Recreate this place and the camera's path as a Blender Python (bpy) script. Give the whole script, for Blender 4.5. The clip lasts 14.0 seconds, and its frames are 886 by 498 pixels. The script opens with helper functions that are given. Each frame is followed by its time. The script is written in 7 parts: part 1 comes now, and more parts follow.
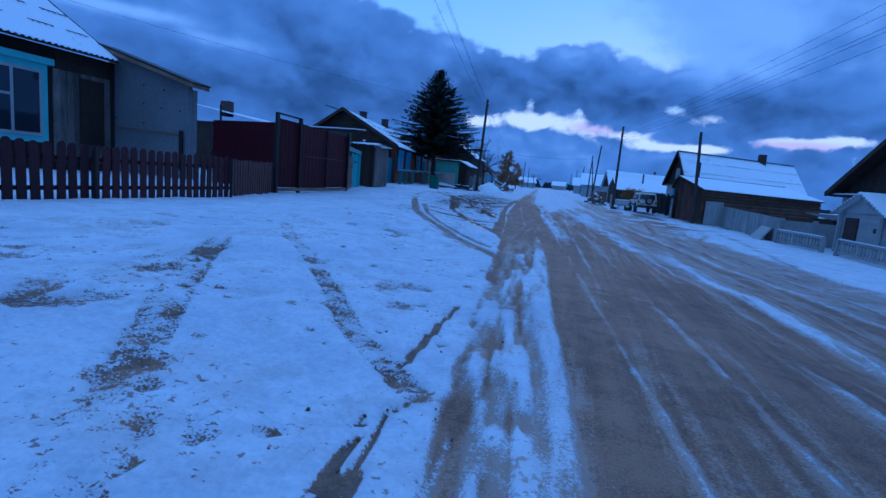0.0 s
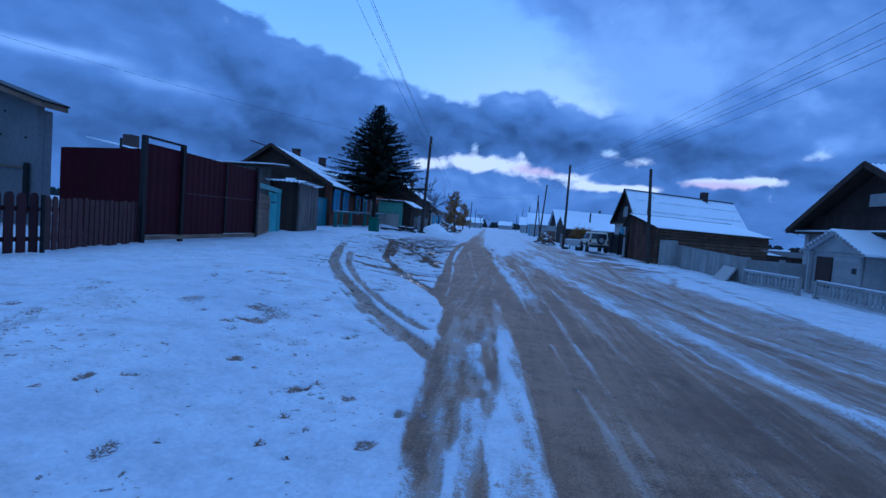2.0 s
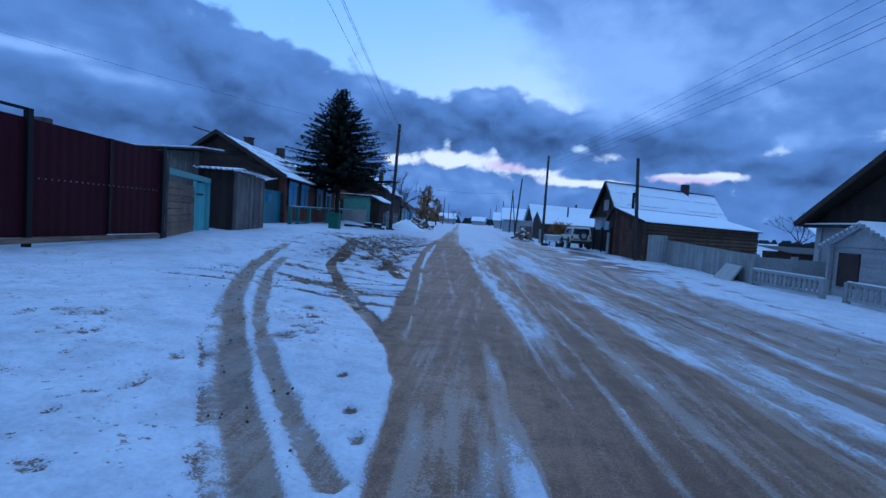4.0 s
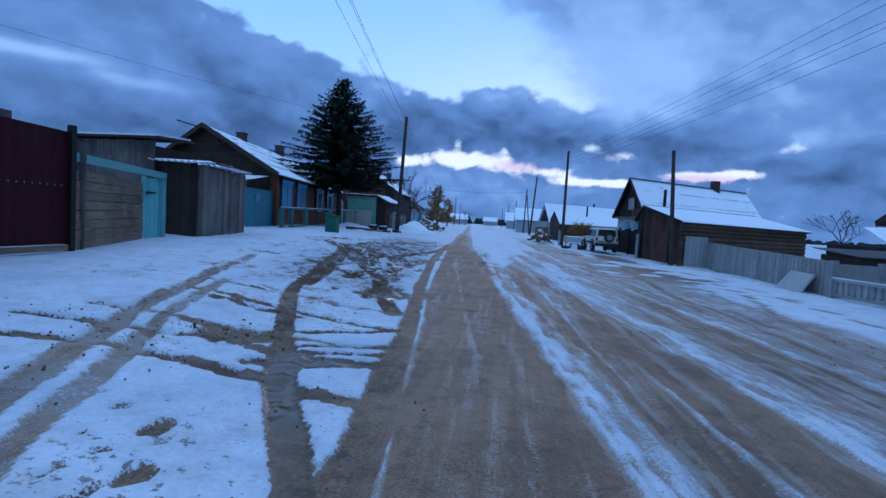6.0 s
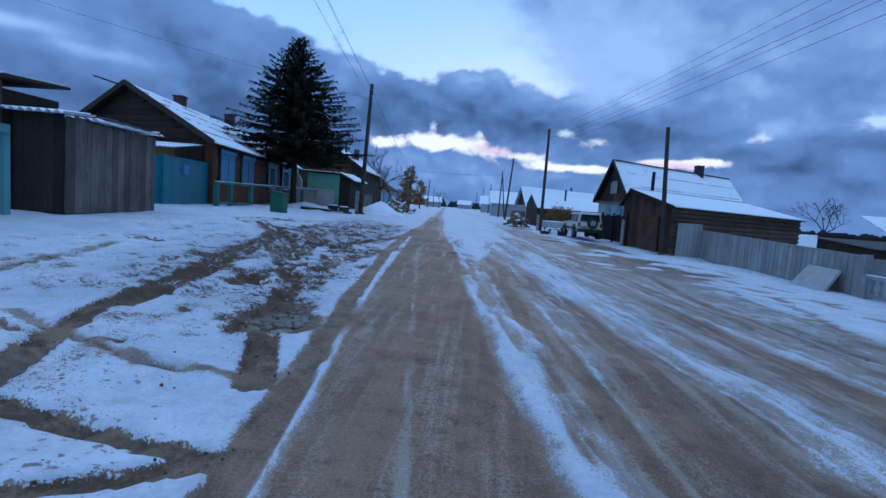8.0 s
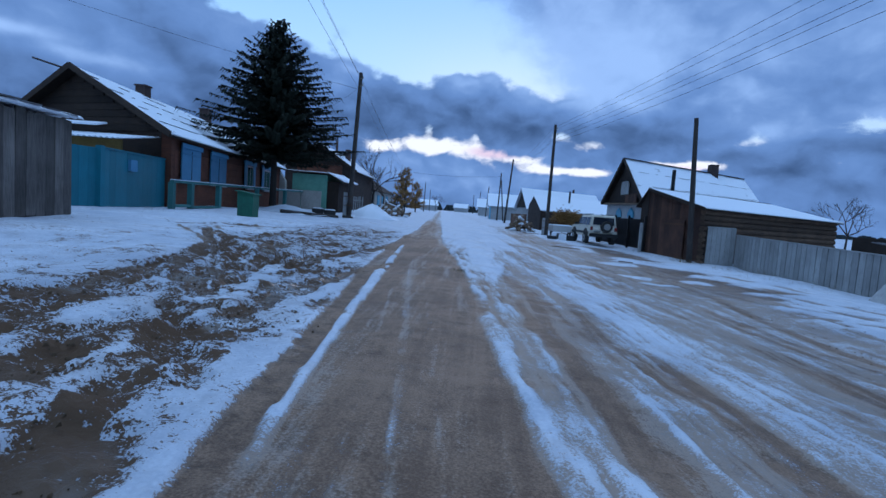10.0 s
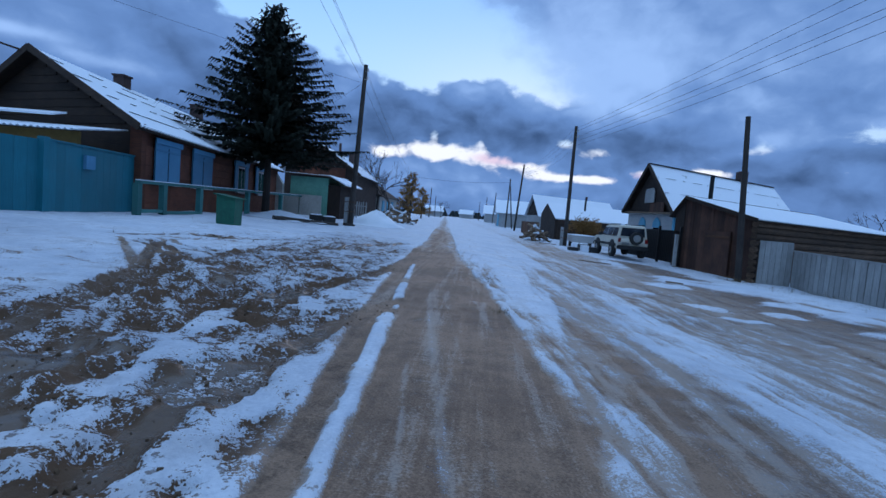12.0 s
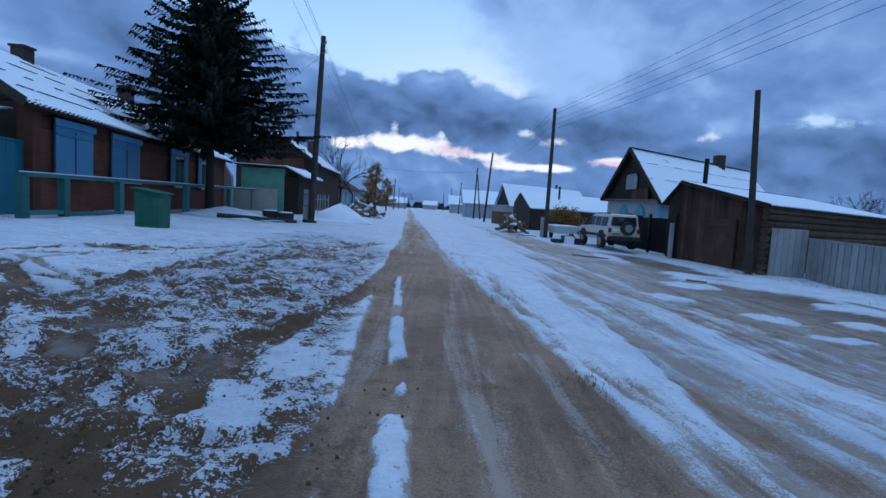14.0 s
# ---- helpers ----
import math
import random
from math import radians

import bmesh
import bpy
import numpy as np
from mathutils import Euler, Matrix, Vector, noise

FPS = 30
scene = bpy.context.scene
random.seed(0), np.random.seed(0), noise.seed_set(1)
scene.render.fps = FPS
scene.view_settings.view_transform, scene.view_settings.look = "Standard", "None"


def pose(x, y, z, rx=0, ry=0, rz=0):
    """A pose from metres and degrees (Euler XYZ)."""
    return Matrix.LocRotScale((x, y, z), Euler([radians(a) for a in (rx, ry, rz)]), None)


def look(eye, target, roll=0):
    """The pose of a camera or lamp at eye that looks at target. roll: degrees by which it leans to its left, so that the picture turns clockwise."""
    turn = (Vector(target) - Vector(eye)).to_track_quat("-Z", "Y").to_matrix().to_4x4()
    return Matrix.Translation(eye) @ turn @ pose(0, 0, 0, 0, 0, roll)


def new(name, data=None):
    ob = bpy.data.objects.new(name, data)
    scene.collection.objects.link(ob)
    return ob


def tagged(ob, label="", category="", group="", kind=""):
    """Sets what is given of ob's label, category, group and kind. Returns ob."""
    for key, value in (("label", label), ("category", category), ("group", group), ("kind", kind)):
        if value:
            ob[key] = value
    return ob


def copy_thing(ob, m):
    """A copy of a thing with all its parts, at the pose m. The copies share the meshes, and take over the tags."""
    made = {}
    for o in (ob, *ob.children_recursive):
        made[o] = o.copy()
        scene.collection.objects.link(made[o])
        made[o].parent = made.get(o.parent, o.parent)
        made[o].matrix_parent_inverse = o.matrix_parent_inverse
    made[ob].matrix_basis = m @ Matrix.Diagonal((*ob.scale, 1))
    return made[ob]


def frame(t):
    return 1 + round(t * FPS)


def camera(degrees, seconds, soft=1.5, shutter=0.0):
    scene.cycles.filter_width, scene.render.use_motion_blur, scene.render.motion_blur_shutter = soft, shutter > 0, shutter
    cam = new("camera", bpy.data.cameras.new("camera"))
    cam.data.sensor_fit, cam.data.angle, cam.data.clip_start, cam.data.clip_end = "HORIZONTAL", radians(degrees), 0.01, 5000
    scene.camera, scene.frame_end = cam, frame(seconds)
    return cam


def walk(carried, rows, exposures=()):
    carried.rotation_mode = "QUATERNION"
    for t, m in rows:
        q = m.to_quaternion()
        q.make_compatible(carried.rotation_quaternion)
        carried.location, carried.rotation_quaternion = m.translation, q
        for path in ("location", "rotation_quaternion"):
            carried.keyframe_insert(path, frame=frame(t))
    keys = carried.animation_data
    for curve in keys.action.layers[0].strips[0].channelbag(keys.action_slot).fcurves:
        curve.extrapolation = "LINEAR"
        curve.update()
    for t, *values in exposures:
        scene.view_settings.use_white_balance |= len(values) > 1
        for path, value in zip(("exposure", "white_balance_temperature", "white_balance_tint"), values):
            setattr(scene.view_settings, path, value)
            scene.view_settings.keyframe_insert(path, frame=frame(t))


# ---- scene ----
cam = camera(83.3, 14.0)
PATH = [
    (0, (2.014, -2.427, 1.165), (1.527, -0.508, 0.883), 5.1),
    (0.5, (1.849, -1.557, 1.183), (1.383, 0.381, 1.02), 7.7),
    (1, (1.764, -0.669, 1.191), (1.324, 1.28, 1.094), 5.2),
    (1.5, (1.648, 0.186, 1.184), (1.256, 2.144, 1.089), 5.4),
    (2, (1.602, 1.042, 1.209), (1.297, 3.016, 1.105), 4.3),
    (2.5, (1.544, 1.885, 1.211), (1.309, 3.868, 1.093), 4.8),
    (3, (1.522, 2.774, 1.168), (1.349, 4.764, 1.056), 3.1),
    (5.5, (0.842, 7.008, 1.248), (0.592, 8.989, 1.133), 5.0),
    (6, (0.873, 7.883, 1.248), (0.629, 9.865, 1.135), 3.4),
    (6.5, (0.864, 8.75, 1.226), (0.648, 10.733, 1.092), 3.6),
    (7, (0.918, 9.602, 1.225), (0.75, 11.589, 1.071), 3.4),
    (9.5, (0.517, 13.793, 1.086), (0.404, 15.781, 0.906), 5.0),
    (10, (0.456, 14.595, 1.106), (0.335, 16.585, 0.947), 4.1),
    (10.5, (0.344, 15.365, 1.134), (0.204, 17.357, 1.009), 4.8),
    (11, (0.233, 16.106, 1.144), (0.105, 18.099, 1.032), 4.6),
    (11.5, (0.053, 16.791, 1.163), (-0.08, 18.783, 1.049), 4.8),
    (12, (-0.141, 17.504, 1.175), (-0.28, 19.494, 1.038), 4.7),
    (12.5, (-0.391, 18.227, 1.166), (-0.534, 20.217, 1.027), 4.1),
    (13, (-0.588, 18.907, 1.168), (-0.675, 20.9, 1.016), 3.3),
    (13.5, (-0.776, 19.662, 1.178), (-0.813, 21.656, 1.021), 3.0),
    (14, (-0.884, 20.381, 1.2), (-0.876, 22.375, 1.037), 3.4),
]
walk(cam, [(t, look(eye, target, roll)) for t, eye, target, roll in PATH],
     exposures=[(0, -0.31, 4580, 15), (1.5, -0.27, 4740, 15), (3, -0.17, 5130, 14), (5.5, 0.05, 5700, 13), (7, 0.08, 6030, 13), (9.5, 0.14, 6350, 13), (14, 0.10, 6500, 13)])


# ---------------------------------------------------------------- sky and light
world = bpy.data.worlds.new("dusk_sky")
scene.world = world
world.use_nodes = True
WT = world.node_tree
WT.nodes.clear()


class Val:
    """A number in a node tree, with arithmetic."""

    def __init__(self, tree, sock):
        self.tree, self.sock = tree, sock

    def op(self, kind, *others, clamp=False):
        n = self.tree.nodes.new("ShaderNodeMath")
        n.operation, n.use_clamp = kind, clamp
        for i, o in enumerate((self, *others)):
            if isinstance(o, Val):
                self.tree.links.new(o.sock, n.inputs[i])
            else:
                n.inputs[i].default_value = o
        return Val(self.tree, n.outputs[0])

    def __add__(self, o): return self.op("ADD", o)
    def __sub__(self, o): return self.op("SUBTRACT", o)
    def __mul__(self, o): return self.op("MULTIPLY", o)

    def step(self, a, b):
        n = self.tree.nodes.new("ShaderNodeMapRange")
        n.interpolation_type = "SMOOTHSTEP"
        self.tree.links.new(self.sock, n.inputs[0])
        n.inputs[1].default_value, n.inputs[2].default_value = a, b
        return Val(self.tree, n.outputs[0])


def mixcol(tree, fac, a, b):
    n = tree.nodes.new("ShaderNodeMix")
    n.data_type = "RGBA"
    for sock, v in ((n.inputs[0], fac), (n.inputs[6], a), (n.inputs[7], b)):
        if isinstance(v, Val):
            tree.links.new(v.sock, sock)
        elif isinstance(v, bpy.types.NodeSocket):
            tree.links.new(v, sock)
        elif isinstance(v, (int, float)):
            sock.default_value = v
        else:
            sock.default_value = (*v, 1)
    return n.outputs[2]


def noise_node(tree, vec, scale, detail=4, rough=0.55, dist=0.0, color=False):
    n = tree.nodes.new("ShaderNodeTexNoise")
    n.inputs["Scale"].default_value, n.inputs["Detail"].default_value = scale, detail
    n.inputs["Roughness"].default_value, n.inputs["Distortion"].default_value = rough, dist
    if vec is not None:
        tree.links.new(vec, n.inputs["Vector"])
    return n.outputs["Color"] if color else Val(tree, n.outputs["Fac"])


def vec_math(tree, kind, a, b):
    n = tree.nodes.new("ShaderNodeVectorMath")
    n.operation = kind
    for i, v in enumerate((a, b)):
        if isinstance(v, bpy.types.NodeSocket):
            tree.links.new(v, n.inputs[i])
        else:
            n.inputs[i].default_value = v
    return n.outputs[0]


SUN_ELEVATION, SUN_AZIMUTH = 4.0, 3.0


def puffs(t, v, scale, soft=0.6):
    """Rounded heaps, 0 to about 1, as in cumulus."""
    n = t.nodes.new("ShaderNodeTexVoronoi")
    n.feature = "SMOOTH_F1"
    n.inputs["Scale"].default_value, n.inputs["Smoothness"].default_value = scale, soft
    t.links.new(v, n.inputs["Vector"])
    return (Val(t, n.outputs["Distance"]) * -1.0) + 0.9


def build_sky():
    t = WT
    coord = t.nodes.new("ShaderNodeTexCoord")
    sep = t.nodes.new("ShaderNodeSeparateXYZ")
    t.links.new(coord.outputs["Generated"], sep.inputs[0])
    dx, dy, dz = (Val(t, sep.outputs[i]) for i in range(3))
    az = dx.op("ARCTAN2", dy) * 57.2958
    el = dz.op("ARCSINE") * 57.2958
    comb = t.nodes.new("ShaderNodeCombineXYZ")
    for i, v in enumerate((az * 0.12, el * 0.17, dz * 0.0 + 3.1)):
        t.links.new(v.sock, comb.inputs[i])
    v = comb.outputs[0]
    warp = noise_node(t, v, 1.6, 4, 0.55, color=True)
    v = vec_math(t, "ADD", v, vec_math(t, "MULTIPLY", vec_math(t, "SUBTRACT", warp, (0.5, 0.5, 0.5)), (0.42, 0.42, 0.0)))
    up = vec_math(t, "ADD", v, (0.05, 0.16, 0.0))
    big = noise_node(t, v, 0.55, 2, 0.5) - 0.5
    mid = noise_node(t, v, 1.1, 5, 0.5) - 0.5
    fine = noise_node(t, v, 3.0, 6, 0.55) - 0.5
    heap_low = puffs(t, v, 1.5) * 0.72 + puffs(t, v, 4.0) * 0.28 + fine * 0.35
    heap_up = puffs(t, up, 1.5) * 0.72 + puffs(t, up, 4.0) * 0.28
    relief = heap_low - heap_up
    lumps = heap_low - 0.5

    def spot(a0, e0, ra, re):
        p = (az - a0) * (1 / ra)
        q = (el - e0) * (1 / re)
        r2 = p * p + q * q
        return (r2 * -1.0).op("EXPONENT")

    def spots(rows):
        total = None
        for a0, e0, ra, re, k in rows:
            one = spot(a0, e0, ra, re) * k
            total = one if total is None else total + one
        return total

    behind = (dy * -1.0).step(-0.15, 0.5)
    # the clear gap over the street: above the cumulus tops, left of the high veil
    tops = ((az + 9.0) * -0.26).op("MAXIMUM", 0.0) + 13.3 + spot(-1.5, 14, 3.4, 30) * 1.6 + spot(-14, 14, 3, 30) * 0.5
    above = (el - tops - lumps * 3.4 - fine * 1.6).step(-0.5, 1.0)
    veil_edge = az + el * 1.05 - 25.0
    before_veil = (veil_edge + mid * 12.0 + fine * 7.0).step(-8.0, 6.0) * -1.0 + 1.0
    clear = above * before_veil + el.step(30, 52) + behind * 0.5
    clear = clear - spot(-16.5, 17.7, 1.2, 0.8) * 0.25
    clear = (clear + mid * 0.2).step(0.05, 0.98)
    # bright breaks low over the end of the street
    glow = spots(((-10.5, 6.6, 2.6, 0.75, 1.0), (-6.2, 7.2, 2.8, 0.9, 1.0), (-6.0, 8.6, 0.7, 0.9, 0.8), (-1.6, 7.0, 3.2, 0.9, 1.0), (-0.6, 8.2, 0.8, 0.7, 0.7),
                  (3.6, 6.1, 2.4, 0.6, 0.85), (8.6, 5.1, 4.0, 0.5, 1.0), (13.0, 5.1, 3.0, 0.5, 0.8), (19.5, 6.0, 4.5, 0.55, 0.95), (23.5, 6.3, 2.4, 0.5, 0.9),
                  (11.5, 8.0, 2.0, 0.8, 0.95), (9.0, 8.8, 1.2, 0.6, 0.85), (27.5, 8.6, 1.6, 0.6, 0.5), (33.5, 10.0, 3.0, 1.2, 0.55), (37.5, 9.6, 3.0, 1.3, 0.62), (22.4, 7.6, 2.0, 0.6, 0.45)))
    glow = (glow + spot(3, 6.0, 16, 1.3) * 0.25 + fine * 2.1 + mid * 0.9).step(0.45, 1.05)
    # how light each part of the cloud cover is
    shade = spots(((-44, 17, 16, 3.5, 0.02), (-22, 15.5, 9, 2.6, 0.12), (-47.5, 12.5, 6, 0.65, 0.55), (-39, 11.4, 6, 0.7, 0.28), (-32, 7.4, 18, 3.2, -0.28), (-36, 15, 12, 3.5, -0.10), (-14, 9.0, 8, 1.8, -0.15),
                   (-2, 10.0, 6, 1.6, -0.17), (6, 9.6, 6, 1.5, -0.19), (19, 8.8, 6, 1.6, -0.20), (28, 6.4, 8, 1.8, -0.15), (40, 4.5, 12, 3, -0.10),
                   (11, 18.5, 11, 5.5, 0.46), (30, 17, 16, 4.5, 0.30), (30.5, 9.7, 3.5, 1.2, 0.20), (35.5, 10.6, 5, 1.5, 0.24), (-4, 4.0, 12, 1.8, 0.14), (10, 3.6, 8, 0.9, 0.05),
                   (-1.5, 13.8, 3.6, 1.6, 0.22), (-13, 13.4, 4, 1.4, 0.12), (10, 13.4, 5, 1.5, 0.12)))
    soft = (el.step(12.5, 17.0) * -0.6 + 1.0) * (az.step(-24, -14) * 0.5 + 0.5)
    shade = shade + 0.40 + mid * 0.60 + big * 0.30 + fine * 0.20 + relief * soft * 0.42 + lumps * soft * 0.10
    shade = shade.op("MINIMUM", 1.0).op("MAXIMUM", 0.0)
    cloud = mixcol(t, shade.step(-0.05, 0.5), (0.040, 0.088, 0.205), (0.125, 0.255, 0.55))
    cloud = mixcol(t, shade.step(0.40, 0.95), cloud, (0.30, 0.50, 0.88))
    sky = t.nodes.new("ShaderNodeTexSky")
    sky.sky_type, sky.sun_disc = "NISHITA", False
    sky.sun_elevation, sky.sun_rotation = radians(SUN_ELEVATION), radians(SUN_AZIMUTH)
    air = vec_math(t, "MULTIPLY", sky.outputs[0], (0.02, 0.02, 0.02))
    blue = mixcol(t, el.step(14, 24), (0.335, 0.62, 1.0), (0.25, 0.53, 1.0))
    blue = mixcol(t, el.step(28, 55), blue, (0.43, 0.70, 1.12))
    blue = vec_math(t, "ADD", blue, air)
    warm = mixcol(t, (spot(1.5, 6.7, 3.5, 0.8) + spot(19, 5.6, 6, 0.7)).step(0.2, 0.9), (0.86, 0.92, 1.02), (0.74, 0.62, 0.78))
    warm = mixcol(t, el.step(7.4, 9.4), warm, (0.46, 0.68, 0.96))
    out = mixcol(t, clear, cloud, blue)
    out = mixcol(t, glow, out, warm)
    bg = t.nodes.new("ShaderNodeBackground")
    t.links.new(out, bg.inputs[0])
    bg.inputs[1].default_value = 1.0
    end = t.nodes.new("ShaderNodeOutputWorld")
    t.links.new(bg.outputs[0], end.inputs[0])


build_sky()
sun = new("sun", bpy.data.lights.new("sun", "SUN"))
sun.data.energy, sun.data.angle, sun.data.color = 0.25, radians(30), (1.0, 0.86, 0.8)
sun.matrix_world = look((0, 0, 50), (-50 * math.sin(radians(SUN_AZIMUTH)), -50 * math.cos(radians(SUN_AZIMUTH)), 50 - 8))

# ---------------------------------------------------------------- materials


def surface(name, col, col2=None, rough=0.8, metal=0.0, coarse=1.2, grain=30.0, stretch=(1, 1, 1), bump=0.3, vary=0.25, spec=0.3, wear=None, wear_at=0.62):
    m = bpy.data.materials.new(name)
    m.use_nodes = True
    t = m.node_tree
    b = t.nodes["Principled BSDF"]
    geo = t.nodes.new("ShaderNodeNewGeometry")
    info = t.nodes.new("ShaderNodeObjectInfo")
    off = vec_math(t, "MULTIPLY", geo.outputs["Position"], stretch)
    shift = t.nodes.new("ShaderNodeCombineXYZ")
    rnd = Val(t, info.outputs["Random"])
    for i, k in enumerate((7.3, 3.1, 9.7)):
        t.links.new((rnd * k).sock, shift.inputs[i])
    p = vec_math(t, "ADD", off, shift.outputs[0])
    n1 = noise_node(t, geo.outputs["Position"], coarse, 3, 0.6)
    n2 = noise_node(t, p, grain, 4, 0.65)
    col2 = col2 or tuple(c * 0.6 for c in col)
    c = mixcol(t, (n1 * 0.55 + n2 * 0.75 - 0.15).step(0.2, 0.8), col2, col)
    if wear:
        c = mixcol(t, (n1 * 0.5 + n2 * 0.5).step(wear_at, wear_at + 0.08), c, wear)
    hsv = t.nodes.new("ShaderNodeHueSaturation")
    t.links.new((rnd * (2 * vary) + (1 - vary)).sock, hsv.inputs["Value"])
    t.links.new(c, hsv.inputs["Color"])
    t.links.new(hsv.outputs[0], b.inputs["Base Color"])
    b.inputs["Metallic"].default_value = metal
    b.inputs["Specular IOR Level"].default_value = spec
    t.links.new((n2 * 0.3 + (rough - 0.15)).op("MINIMUM", 1.0).sock, b.inputs["Roughness"])
    bp = t.nodes.new("ShaderNodeBump")
    bp.inputs["Strength"].default_value, bp.inputs["Distance"].default_value = bump, 0.02
    t.links.new(n2.sock, bp.inputs["Height"])
    t.links.new(bp.outputs[0], b.inputs["Normal"])
    return m


